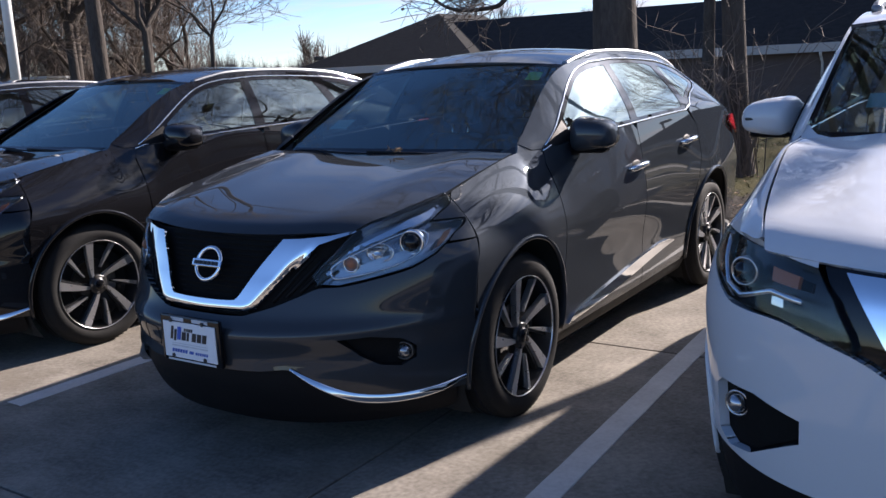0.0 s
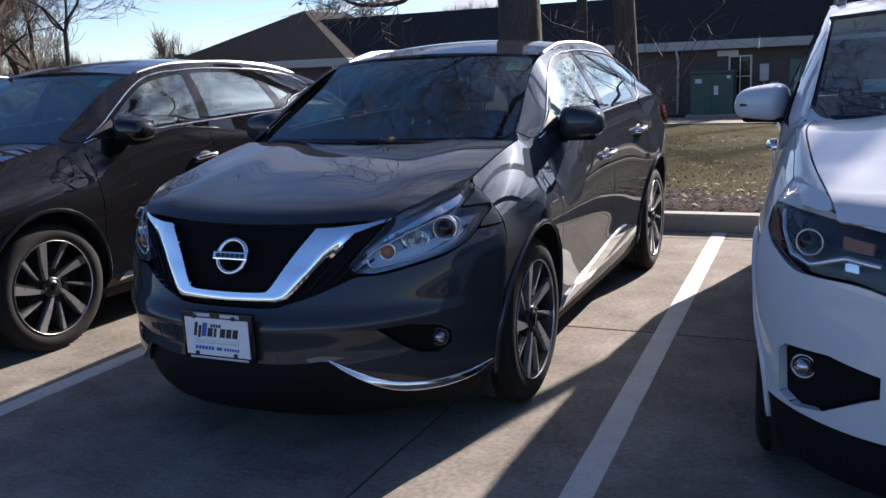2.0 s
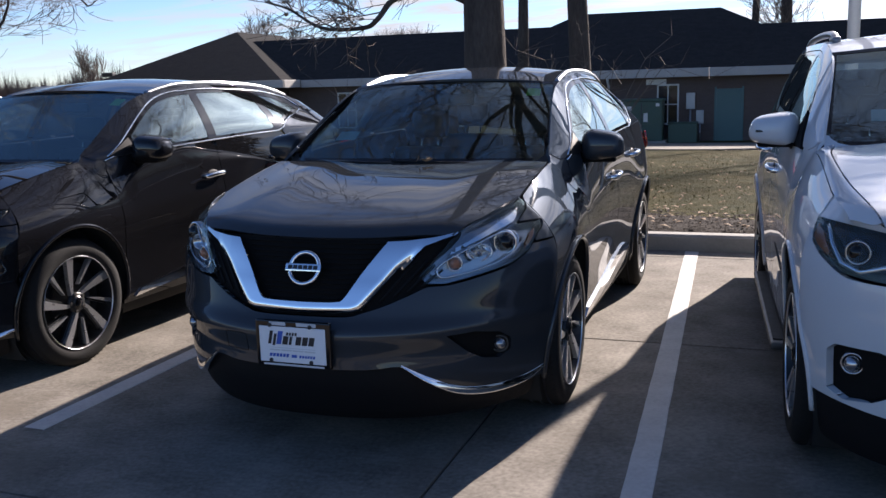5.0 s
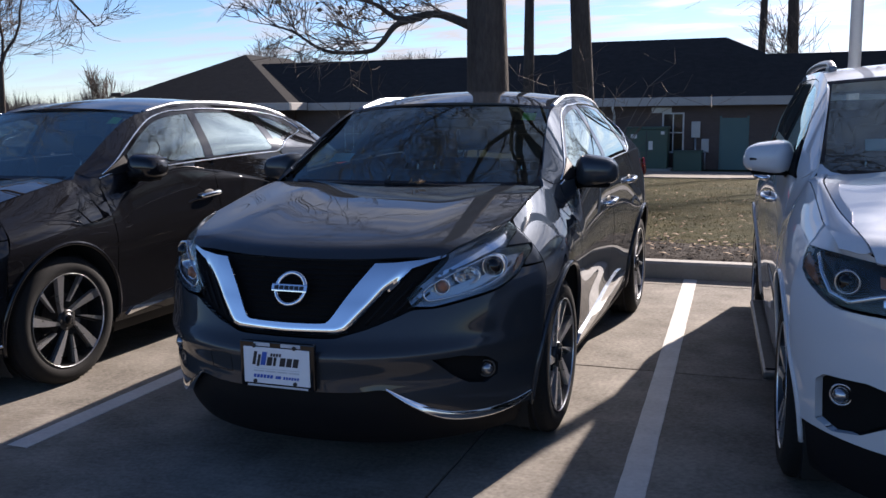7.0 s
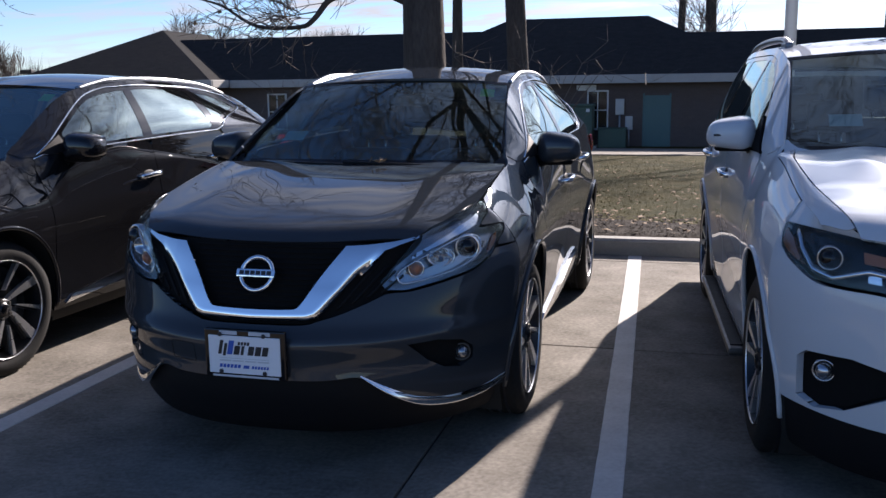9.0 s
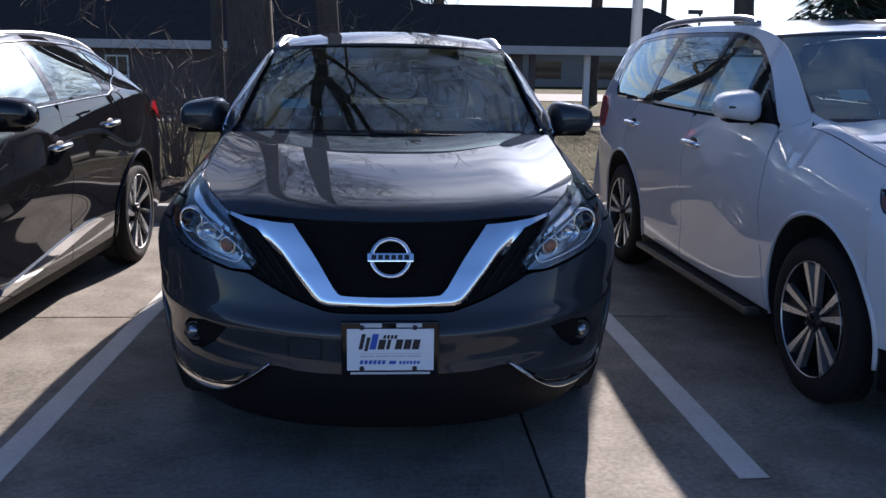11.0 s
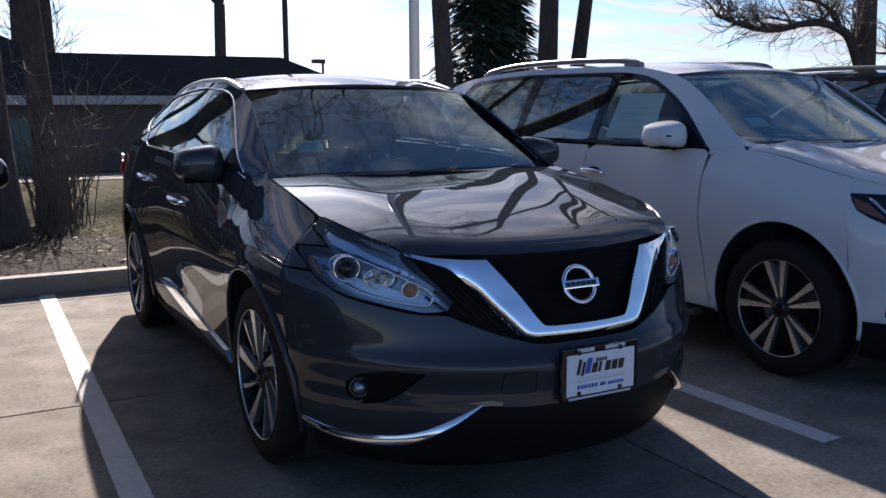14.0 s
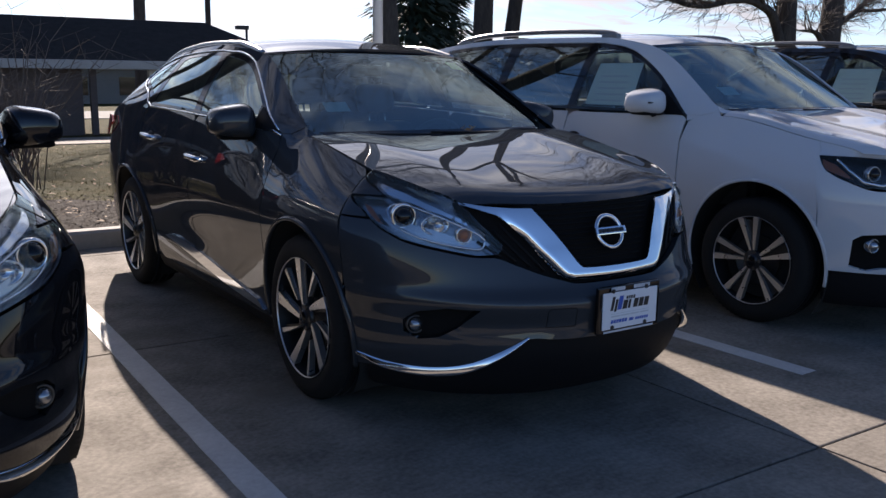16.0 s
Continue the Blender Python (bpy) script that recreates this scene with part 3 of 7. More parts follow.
def tree(x, y, height, radius, seed, lean=(0, 0), label="", levels=5, leaf=0.0, bole=0.35, limbs=(), spread=0.75, z=None, up=0.12, least=0.005, arms=(), foot=(1.5, 1.25, 1.06), head=0.9, fork=1.0):
    r = random.Random(seed)
    z = fall(y) if z is None else z
    ob = empty("tree", pose(x, y, z), label or "bare deciduous tree with dark furrowed bark", "tree", "bare trees")
    wood, twigs, leafy = ([], []), ([], []), ([], [], leaf)
    top = Vector((lean[0], lean[1], 1)) * height * bole
    trunk = [(0, 0, -0.15), (0, 0, 0.05), (top.x * 0.1, top.y * 0.1, top.z * 0.12), (top.x * 0.5, top.y * 0.5, top.z * 0.5), tuple(top)]
    v, f = tube_data(smooth_path(trunk, 6), np.interp(np.linspace(0, 1, 25), (0, 0.25, 0.5, 0.75, 1), (*foot, 0.5 + 0.53 * head, head)) * radius, 14, False)
    raw("trunk", v, f, BARK, ob, "", True)
    for k in range(r.choice((3, 4))):
        a = r.uniform(0, 6.283) + k * 2.1
        grow(r, top, Vector((math.cos(a) * spread * 0.8 + lean[0], math.sin(a) * spread * 0.8 + lean[1], 1)), height * (1 - bole) * 0.42, radius * head * fork * r.uniform(0.6, 0.82), 1, wood, twigs, leafy, up, spread, levels, least)
    for h, way, length, rad in limbs:
        grow(r, Vector((lean[0], lean[1], 1)) * h, Vector(way), length, rad, 1, wood, twigs, leafy, 0.05, spread, levels, least)
    for bends, thick in arms:          # long bent limbs with side branches
        run = smooth_path(list(bends), 5)
        v, f = tube_data(run, np.linspace(thick, thick * 0.25, len(run)), 8, False)
        o = len(wood[0])
        wood[0].extend(v)
        wood[1].extend([tuple(k + o for k in face) for face in f])
        for k in range(4, len(run), 1 if thick > 0.08 else 2):
            d = Vector(run[k]) - Vector(run[k - 1])
            side = Vector((r.uniform(-0.5, 0.5), r.uniform(-0.7, 0.7), r.uniform(-0.2, 0.9)))
            grow(r, run[k], d.normalized() + side, r.uniform(0.45, 0.85), thick * r.uniform(0.12, 0.3), levels - 2, wood, twigs, leafy, 0.03, spread, levels, least)
    if wood[0]:
        raw("branch_work", wood[0], wood[1], BARK, ob, "", True)["kind"] = "stuff"
    raw("crown", twigs[0], twigs[1], TWIG, ob, "bare twigs", False)["kind"] = "stuff"
    if leafy[0]:
        raw("leaves", leafy[0], leafy[1], DEADLEAF, ob, "a few brown leaves still hanging")
    return ob


OAK = (-1.68, 7.5)
ARM_Z = -fall(OAK[1])
ARM_A = ([(x * 0.86, y, 1.58 + (z - 1.58) * 0.87 + ARM_Z) for x, y, z in ((0, 0, 2.7), (-0.55, 0.0, 2.95), (-0.9, 0.0, 3.04), (-1.5, 0.05, 3.0), (-1.95, 0.1, 3.25), (-2.7, 0.1, 3.5))], 0.07)
ARM_B = ([(x * 0.86, y, 1.58 + (z - 1.58) * 0.87 + ARM_Z) for x, y, z in ((-1.1, 0.0, 3.0), (-1.5, -0.05, 2.9), (-1.75, -0.1, 2.62), (-2.0, -0.1, 2.5), (-2.7, -0.15, 2.53), (-3.3, -0.1, 2.85), (-3.8, 0.0, 3.0))], 0.048)
tree(-14.5, 9.5, 14, 0.17, 14, (-0.03, 0), "bare tree with drooping branches", bole=0.4, spread=0.95, least=0.006, arms=((((0, 0, 5.4), (1.2, 0.2, 5.9), (2.5, 0.4, 5.3), (3.4, 0.5, 4.2), (4.2, 0.7, 3.3)), 0.07), (((0, 0, 5.0), (1.0, -0.2, 5.3), (2.2, -0.4, 4.9), (3.0, -0.6, 4.2)), 0.06)))
tree(*OAK, 24, 0.25, 11, (-0.012, 0.0), "large bare oak with thick dark trunk and a few brown leaves", leaf=0.05, levels=5, least=0.006, bole=0.5, spread=1.0, foot=(2.1, 1.8, 1.16), head=0.62, arms=(ARM_A, ARM_B), limbs=((5.4, (-0.8, 0.5, 0.45), 2.4, 0.05), (6.4, (0.4, 0.9, 0.5), 2.4, 0.05), (7.4, (-0.7, -0.5, 0.5), 2.4, 0.05), (8.3, (0.7, 0.6, 0.5), 2.4, 0.05), (10.2, (0.8, -0.8, 0.4), 2.6, 0.07), (9.2, (-0.9, -0.5, 0.4), 2.6, 0.07), (11.0, (-0.2, -0.9, 0.4), 2.6, 0.07)))
tree(-4.4, 20.1, 17, 0.17, 12, (0.01, 0.0), "slender bare tree on the lawn", bole=0.42, levels=5, least=0.008, head=0.6, spread=0.95)
tree(-0.8, 9.85, 22, 0.155, 13, (-0.05, 0.02), "leaning bare tree with dark bark behind the kerb", levels=5, least=0.005, bole=0.5, spread=1.0, foot=(1.9, 1.6, 1.1), head=0.6)
tree(5.8, 10.5, 19, 0.165, 21, (-0.06, 0), "bare tree with dark trunk and wide fine crown", levels=5, least=0.006, bole=0.5, spread=1.0, head=0.6)
tree(11.65, 16.0, 22, 0.27, 22, (0.02, 0), "stout bare tree with dark trunk", levels=5, least=0.007, bole=0.52, spread=0.95, head=0.6)
tree(12.9, 16.8, 20, 0.22, 23, (0.13, 0), "leaning bare tree with dark trunk", levels=5, least=0.007, bole=0.5, spread=0.95, head=0.6)
LOW = fall(9.7)
tree(15.8, 9.7, 11, 0.23, 24, (-0.05, 0), "spreading bare tree with one long limb arching low", bole=0.4, spread=0.95, least=0.006, arms=(([(x, y, z - LOW) for x, y, z in ((-0.1, 0, 1.9), (-0.5, 0, 2.64), (-0.75, 0, 2.96), (-1.2, 0, 3.12), (-1.75, -0.1, 3.17), (-2.3, -0.1, 3.12), (-2.85, 0, 3.0), (-3.35, 0.1, 3.0), (-3.9, 0.1, 3.1), (-4.55, 0, 3.2))], 0.12), ([(x, y, z - LOW) for x, y, z in ((-1.0, 0, 3.05), (-1.35, -0.15, 3.3), (-2.0, -0.25, 3.55), (-2.9, -0.3, 3.6), (-3.7, -0.4, 3.75))], 0.055)))
tree(17.5, 9.9, 12, 0.27, 25, (0.05, 0), "stout bare tree with a limb rising outwards", bole=0.38, spread=0.95, least=0.006, arms=(([(x, y, z - LOW) for x, y, z in ((0, 0, 2.5), (0.25, 0, 2.78), (0.6, 0, 2.9), (1.15, 0.05, 3.15), (1.6, 0.05, 3.4), (2.2, 0.1, 3.7), (3.0, 0.2, 4.1))], 0.11), ([(x, y, z - LOW) for x, y, z in ((-0.1, 0, 2.35), (-0.6, -0.1, 2.6), (-1.2, -0.1, 2.62))], 0.09), ([(x, y, z - LOW) for x, y, z in ((1.3, 0.05, 3.2), (1.9, -0.1, 3.22), (2.6, -0.2, 3.3), (3.3, -0.2, 3.2))], 0.055)))
tree(-47.6, 55, 6.4, 0.12, 33, (0, 0), "vase-shaped bare tree far across the lots", bole=0.3, levels=4, spread=0.75, up=0.25, least=0.02)
for i, (x, hgt, rad) in enumerate(((1.16, 22, 0.2), (2.86, 22, 0.3), (11.2, 22, 0.32), (3.5, 8.5, 0.12))):
    tree(x, 46, hgt, rad, 50 + i, (0.02 * (-1) ** i, 0), "bare tree rising behind the office", levels=4, least=0.014, bole=0.36)
for i, (x, y, hgt, rad) in enumerate(((-22, 56, 6.5, 0.14), (-35.5, 60, 8.5, 0.14))):
    tree(x, y, hgt, rad, 42 + i, (0.05 * (-1) ** i, 0), "distant bare tree behind the building", levels=5, least=0.014)
for i, (x, hgt, rad) in enumerate(((-38.2, 15, 0.30), (-36.5, 15, 0.24), (-32.7, 14, 0.24), (-31.0, 13, 0.17), (-28.4, 12, 0.11), (-43.5, 14, 0.3))):
    tree(x, 25 + 0.6 * (-1) ** i, hgt, rad, 60 + i, (0.04 * (-1) ** i, 0), "tall bare woodland tree", levels=5, spread=0.85, least=0.010)

for i, (x, y, hgt, rad) in enumerate(((-44, 30, 13, 0.26), (-50, 33, 14, 0.3), (-46, 40, 13, 0.24), (-52, 44, 12, 0.26), (-42, 24, 13, 0.28), (-58, 44, 14, 0.26), (-44, 34, 13, 0.2), (-56, 38, 13, 0.22))):
    tree(x, y, hgt, rad, 80 + i, (0.05 * (-1) ** i, 0), "bare woodland tree with many fine branches", levels=5, spread=0.95, bole=0.22, least=0.016)

# thicket between the woodland trees: many thin bare stems in one mass
r = random.Random(31)
thicket = ([], [])
for _ in range(110):
    d = r.uniform(52, 85)
    a = radians(r.uniform(-72, -49))
    grow(r, (d * math.sin(a), d * math.cos(a), fall(d * math.cos(a)) - 0.1), (r.gauss(0, 0.1), r.gauss(0, 0.1), 1), r.uniform(2.2, 3.6), 0.09, 2, thicket, thicket, None, 0.22, 0.7, 5, 0.016)
tagged(raw("thicket", thicket[0], thicket[1], TWIG), "brown thicket of bare saplings at the edge of the woods", "woods", kind="stuff")

# small white shed at the edge of the woods
shed = empty("shed", pose(-47.6, 29.2, fall(29.2), 0, 0, 32), "small white shed at the edge of the woods", "shed")
bm = bmesh.new()
box(bm, (-1.5, -1.5, -0.3), (1.5, 1.5, 3.0))
mesh("wall", bm, WHITE_TRIM, shed)
bm = bmesh.new()
box(bm, (-1.65, -1.65, 3.0), (1.65, 1.65, 3.14))
mesh("roof", bm, GREY_METAL, shed, "grey flat roof")
for x in (-0.9, 0.4):
    bm = bmesh.new()
    box(bm, (x, -1.54, 0.0), (x + 0.85, -1.5, 2.1))
    mesh("door", bm, WHITE_TRIM, shed)


def spruce(x, y, height, seed):
    r = random.Random(seed)
    ob = empty("tree", pose(x, y, fall(y)), "dark green conifer with drooping branches", "tree", "conifers")
    v, f = tube_data([(0, 0, -0.1), (0, 0, height * 0.5), (0, 0, height)], [0.2, 0.12, 0.02], 8)
    raw("trunk", v, f, BARK, ob, "", True)
    verts, faces = [], []
    for _ in range(9000):
        h = r.uniform(0.06, 1.0) ** 0.8
        reach = (1 - h) * height * 0.24 + 0.15
        a, q = r.uniform(0, 6.283), reach * r.uniform(0.25, 1.0) * (0.8 + 0.2 * math.sin(h * 60))
        c = Vector((math.cos(a) * q, math.sin(a) * q, h * height - 0.25 * q))
        d = Vector((math.cos(a), math.sin(a), -0.5)) * r.uniform(0.18, 0.4)
        s = Vector((-math.sin(a), math.cos(a), r.uniform(-0.3, 0.3))) * r.uniform(0.04, 0.1)
        o = len(verts)
        verts += [c - s, c + s, c + d]
        faces.append((o, o + 1, o + 2))
    raw("crown", verts, faces, NEEDLE, ob)


spruce(11.7, 19.5, 9.5, 5)
spruce(13.6, 21.0, 8.5, 6)


def shrub(x, y, height, count, seed):
    r = random.Random(seed)
    verts, faces = [], []
    for _ in range(count):
        a, lean = r.uniform(0, 6.283), r.uniform(0.1, 0.75)
        p, h = Vector((r.gauss(0, 0.1), r.gauss(0, 0.1), 0)), height * r.uniform(0.5, 1.1)
        pts = [p, p + Vector((math.cos(a) * lean * 0.3, math.sin(a) * lean * 0.3, 0.45)) * h, p + Vector((math.cos(a) * lean * 0.75, math.sin(a) * lean * 0.75, 0.85)) * h, p + Vector((math.cos(a) * lean * 1.15, math.sin(a) * lean * 1.15, 0.95 + r.uniform(-0.2, 0.1))) * h]
        v, f = tube_data([tuple(q) for q in pts], [0.009, 0.007, 0.005, 0.002], 4, False)
        o = len(verts)
        verts += v
        faces += [tuple(k + o for k in q) for q in f]
        for q in pts[1:]:
            for _ in range(2):
                d = Vector((r.gauss(0, 0.2), r.gauss(0, 0.2), r.uniform(0.05, 0.3))) * height * 0.5
                v, f = tube_data([tuple(q), tuple(q + d)], [0.004, 0.0015], 3, False)
                o = len(verts)
                verts += v
                faces += [tuple(k + o for k in g) for g in f]
    tagged(raw("shrub", verts, faces, TWIG), "leafless shrub of thin upright stems", "shrub", "bare shrubs").location = (x, y, fall(y))


shrub(-2.6, 7.3, 1.7, 44, 3)
shrub(-1.0, 7.9, 1.9, 44, 4)
shrub(-0.6, 9.4, 2.1, 30, 5)

# far woods on the horizon: many small bare trees in one mass
r = random.Random(77)
verts, faces = [], []
for _ in range(9000):
    a = r.uniform(-75, 75)
    d = r.uniform(120, 190)
    x, y = d * math.sin(radians(a)), d * math.cos(radians(a))
    h = 3.0 + 4.5 * r.random() ** 1.6 + 1.2 * math.sin(a * 0.9)
    for k in range(30):
        b, s = r.uniform(0, 6.283), r.uniform(0.03, 0.28) * h * 0.5
        base = Vector((x, y, -1 + h * r.uniform(0.1, 0.5)))
        tip = base + Vector((math.cos(b) * s, math.sin(b) * s, h * r.uniform(0.25, 0.5)))
        o, wd = len(verts), Vector((0.055, 0, 0))
        verts += [base - wd, base + wd, tip]
        faces.append((o, o + 1, o + 2))
    o = len(verts)
    lean = r.gauss(0, 0.5)
    verts += [(x - 0.045, y, -1.2), (x + 0.045, y, -1.2), (x + lean, y, -1 + h)]
    faces.append((o, o + 1, o + 2))
tagged(raw("far_woods", verts, faces, TWIG), "distant bare woods on the horizon", "woods", kind="stuff")


# ---- poles ----
def light_pole(x, y, height, radius, label, z=None, arm=1.2, head=True):
    z = fall(y) if z is None else z
    ob = empty("street_lamp", pose(x, y, z), label, "street lamp", "lamp posts")
    mesh("base", boxed((-0.2, -0.2, -0.1), (0.2, 0.2, 0.35), 0.03), KERB, ob, "concrete footing")
    tube("pole", [(0, 0, 0.3), (0, 0, height)], [radius, radius * 0.85], POLE_PAINT, ob, "", 12)
    if head:
        tube("arm", [(0, 0, height - 0.15), (-arm, 0, height)], radius * 0.5, POLE_PAINT, ob)
        mesh("lamp_head", boxed((-arm - 0.6, -0.17, height - 0.05), (-arm, 0.17, height + 0.1), 0.04), BROWN_SIGN, ob)
    return ob


light_pole(2.60, 5.55, 7.5, 0.06, "tall white painted steel lamp post in the mulch bed")
light_pole(-21.0, 11.5, 8.0, 0.14, "tall white painted steel lamp post")
for x, y, h in ((16.0, 43, 4.9), (-31.5, 37, 3.6)):
    ob = empty("street_lamp", pose(x, y, -1), "dark post with box lamp head", "street lamp", "dark lamp posts")
    tube("pole", [(0, 0, 0), (0, 0, h)], 0.07, BROWN_SIGN, ob)
    mesh("lamp_head", boxed((-0.6, -0.15, h - 0.1), (0.1, 0.15, h + 0.12), 0.03), BROWN_SIGN, ob)
ob = empty("utility_pole", pose(15.0, 46, -1), "tall wooden utility pole", "utility pole")
tube("pole", [(0, 0, 0), (0, 0, 12)], 0.16, BARK, ob)


# ---- car bodies ----
def table(ys, vs):
    """Smooth curve through a few values (Hermite with limited slopes)."""
    ys, vs = np.array(ys, float), np.array(vs, float)
    h, d = np.diff(ys), np.diff(vs) / np.diff(ys)
    m = np.zeros(len(ys))
    m[0], m[-1] = d[0], d[-1]
    for i in range(1, len(ys) - 1):
        m[i] = 0 if d[i - 1] * d[i] <= 0 else 2 * d[i - 1] * d[i] / (d[i - 1] + d[i])

    def f(x):
        x = np.clip(np.asarray(x, float), ys[0], ys[-1])
        i = np.clip(np.searchsorted(ys, x) - 1, 0, len(h) - 1)
        t = (x - ys[i]) / h[i]
        return vs[i] * (1 + 2 * t) * (1 - t) ** 2 + m[i] * h[i] * t * (1 - t) ** 2 + vs[i + 1] * t * t * (3 - 2 * t) + m[i + 1] * h[i] * t * t * (t - 1)
    return f


def bump(v, c, w):
    return np.exp(-((v - c) / w) ** 2)


class Shape:
    """Outer skin of a car: x across, y backwards from the front axle, z up."""

    def __init__(self, base, wheelbase, low, top_z, top_x, edge_z, edge_x, nose, corner_y, square, flare, power, tuck=0.02):
        self.base, self.wb = base, wheelbase
        self.low, self.top_z, self.top_x = table(*low), table(*top_z), table(*top_x)
        self.edge_z, self.edge_x = table(*edge_z), table(*edge_x)
        self.nose, self.corner_y, self.square, self.power = table(*nose), table(*corner_y), table(*square), table(*power)
        self.flare, self.tuck = flare, tuck

    def width(self, y, z):
        """Half width of the side at y, z."""
        y, z = np.asarray(y, float), np.asarray(z, float)
        zt, xt, zs = self.top_z(y), self.top_x(y), 0.80
        arch = bump(y, 0, 0.42) + bump(y, self.wb, 0.46)
        rear = 1 - 0.125 * np.clip((y - self.wb + 0.1) / 1.15, 0, 2) ** 2.2
        wm = (self.low(np.minimum(z, zs)) + self.flare * arch * bump(z, 0.78, 0.3)) * rear
        door = bump(y, self.wb * 0.5, 0.75)
        wm = wm - self.tuck * door * bump(z, 0.56, 0.14) + 0.6 * self.tuck * door * bump(z, 0.32, 0.08)
        t = np.clip((z - zs) / (zt - zs), 0, 1)
        w = wm - (wm - np.minimum(xt, wm)) * t ** self.power(y)
        ze, xe = self.edge_z(y), self.edge_x(y)
        u = np.clip((z - zt) / np.maximum(ze - zt, 0.03), 0, 1.2)
        up = np.minimum(xt, wm) + (xe - np.minimum(xt, wm)) * u ** 1.25
        return np.where(z > zt, up, w)

    def side(self, p, sign=1, off=0.0):
        y, z = p[:, 0], p[:, 1]
        return np.stack([sign * (self.width(y, z) + off), y, z], 1)

    def front(self, p, off=0.0):
        """Round the nose: q from -1 (right flank) over 0 (middle) to 1 (left flank)."""
        q, z = p[:, 0], p[:, 1]
        yc, b = self.corner_y(z), self.square(z)
        w, deep = self.width(yc, z), yc - self.nose(z)
        a = np.abs(q) * math.pi / 2
        x = np.sign(q) * w * np.clip(np.sin(a), 0, 1) ** (2 / b)
        y = yc - deep * np.clip(np.cos(a), 0, 1) ** 1.6
        s = np.clip(np.abs(q), 0, 1) ** 2
        return np.stack([x + np.sign(q) * off * s, y - off * (1 - s), z], 1)

    def q_at(self, x, z):
        x, z = np.asarray(x, float), np.asarray(z, float)
        w = self.width(self.corner_y(z), z)
        return np.sign(x) * np.arcsin(np.clip(np.abs(x) / w, 0, 1) ** (self.square(z) / 2)) * 2 / math.pi

    def q_at_y(self, y, z):
        yc = self.corner_y(z)
        c = np.clip((yc - y) / (yc - self.nose(z)), 0, 1) ** (1 / 1.6)
        return np.arccos(c) * 2 / math.pi


MURANO = Shape(
    0.18, 2.825,
    low=((0.15, 0.25, 0.4, 0.6, 0.8), (0.83, 0.885, 0.915, 0.935, 0.945)),
    top_z=((-0.9, -0.72, -0.5, -0.33, 0.3, 0.45, 1.46, 2.47, 3.1, 3.5, 3.95), (0.94, 0.976, 1.035, 1.075, 1.19, 1.2, 1.245, 1.265, 1.255, 1.205, 1.03)),
    top_x=((-0.9, -0.72, -0.5, -0.33, 0.3, 0.45, 0.7, 1.4, 2.5, 3.1, 3.6, 3.95), (0.55, 0.61, 0.715, 0.77, 0.775, 0.805, 0.86, 0.885, 0.885, 0.865, 0.83, 0.74)),
    edge_z=((0.3, 1.12, 1.75, 2.4, 3.0, 3.45, 3.95), (1.195, 1.585, 1.645, 1.625, 1.55, 1.44, 1.1)),
    edge_x=((0.3, 1.12, 1.8, 2.8, 3.45, 3.95), (0.765, 0.645, 0.635, 0.60, 0.56, 0.55)),
    nose=((0.15, 0.25, 0.4, 0.55, 0.66, 0.8, 0.95, 1.05, 1.2), (-0.9, -0.99, -1.045, -1.05, -1.0, -0.945, -0.87, -0.80, -0.7)),
    corner_y=((0.15, 0.7, 1.0, 1.2), (-0.38, -0.38, -0.32, -0.3)),
    square=((0.2, 0.8, 1.0), (2.5, 2.5, 3.2)),
    flare=0.03, power=((-0.5, 0.2, 0.6, 4), (2.2, 2.2, 1.5, 1.5)))
PATHFINDER = Shape(
    0.18, 2.9,
    low=((0.15, 0.25, 0.4, 0.6, 0.8), (0.86, 0.91, 0.935, 0.95, 0.96)),
    top_z=((-0.95, -0.6, -0.3, 0.35, 0.5, 1.5, 2.6, 3.3, 4.1), (1.03, 1.105, 1.155, 1.265, 1.255, 1.245, 1.255, 1.27, 1.22)),
    top_x=((-0.95, -0.6, -0.3, 0.35, 0.5, 0.8, 1.5, 2.6, 3.3, 4.1), (0.74, 0.80, 0.835, 0.84, 0.865, 0.905, 0.925, 0.915, 0.88, 0.78)),
    edge_z=((0.36, 1.06, 1.6, 2.6, 3.4, 3.9, 4.15), (1.265, 1.695, 1.765, 1.775, 1.735, 1.645, 1.42)),
    edge_x=((0.36, 1.06, 1.8, 3.0, 3.9, 4.15), (0.82, 0.72, 0.70, 0.68, 0.64, 0.63)),
    nose=((0.15, 0.25, 0.4, 0.6, 0.8, 0.95, 1.05, 1.2), (-0.86, -0.93, -0.97, -0.98, -0.965, -0.935, -0.88, -0.75)),
    corner_y=((0.15, 0.7, 1.05, 1.2), (-0.42, -0.42, -0.36, -0.34)),
    square=((0.2, 0.8, 1.05), (3.5, 3.4, 3.6)),
    flare=0.025, power=((-0.5, 0.2, 0.6, 4.2), (2.6, 2.6, 1.8, 1.8)), tuck=0.015)


CORNER = [(0.86, 0.018), (0.93, 0.042), (0.972, 0.09), (1.0, 0.17), (1.0, 0.0), (0.86, 0.0)]      # body panel outside the rounded foot of a windscreen
PANE = [(-0.86, 0.018), (0.86, 0.018), (0.93, 0.042), (0.972, 0.09), (1.0, 0.17), (1, 1), (-1, 1), (-1.0, 0.17), (-0.972, 0.09), (-0.93, 0.042)]


# ---- panels ----
def inside(P, poly):
    x, y = P[:, 0], P[:, 1]
    hit = np.zeros(len(P), bool)
    A = np.array(poly, float)
    for (x0, y0), (x1, y1) in zip(A, np.roll(A, -1, 0)):
        if y0 != y1:
            hit ^= ((y0 > y) != (y1 > y)) & (x < (x1 - x0) * (y - y0) / (y1 - y0) + x0)
    return hit


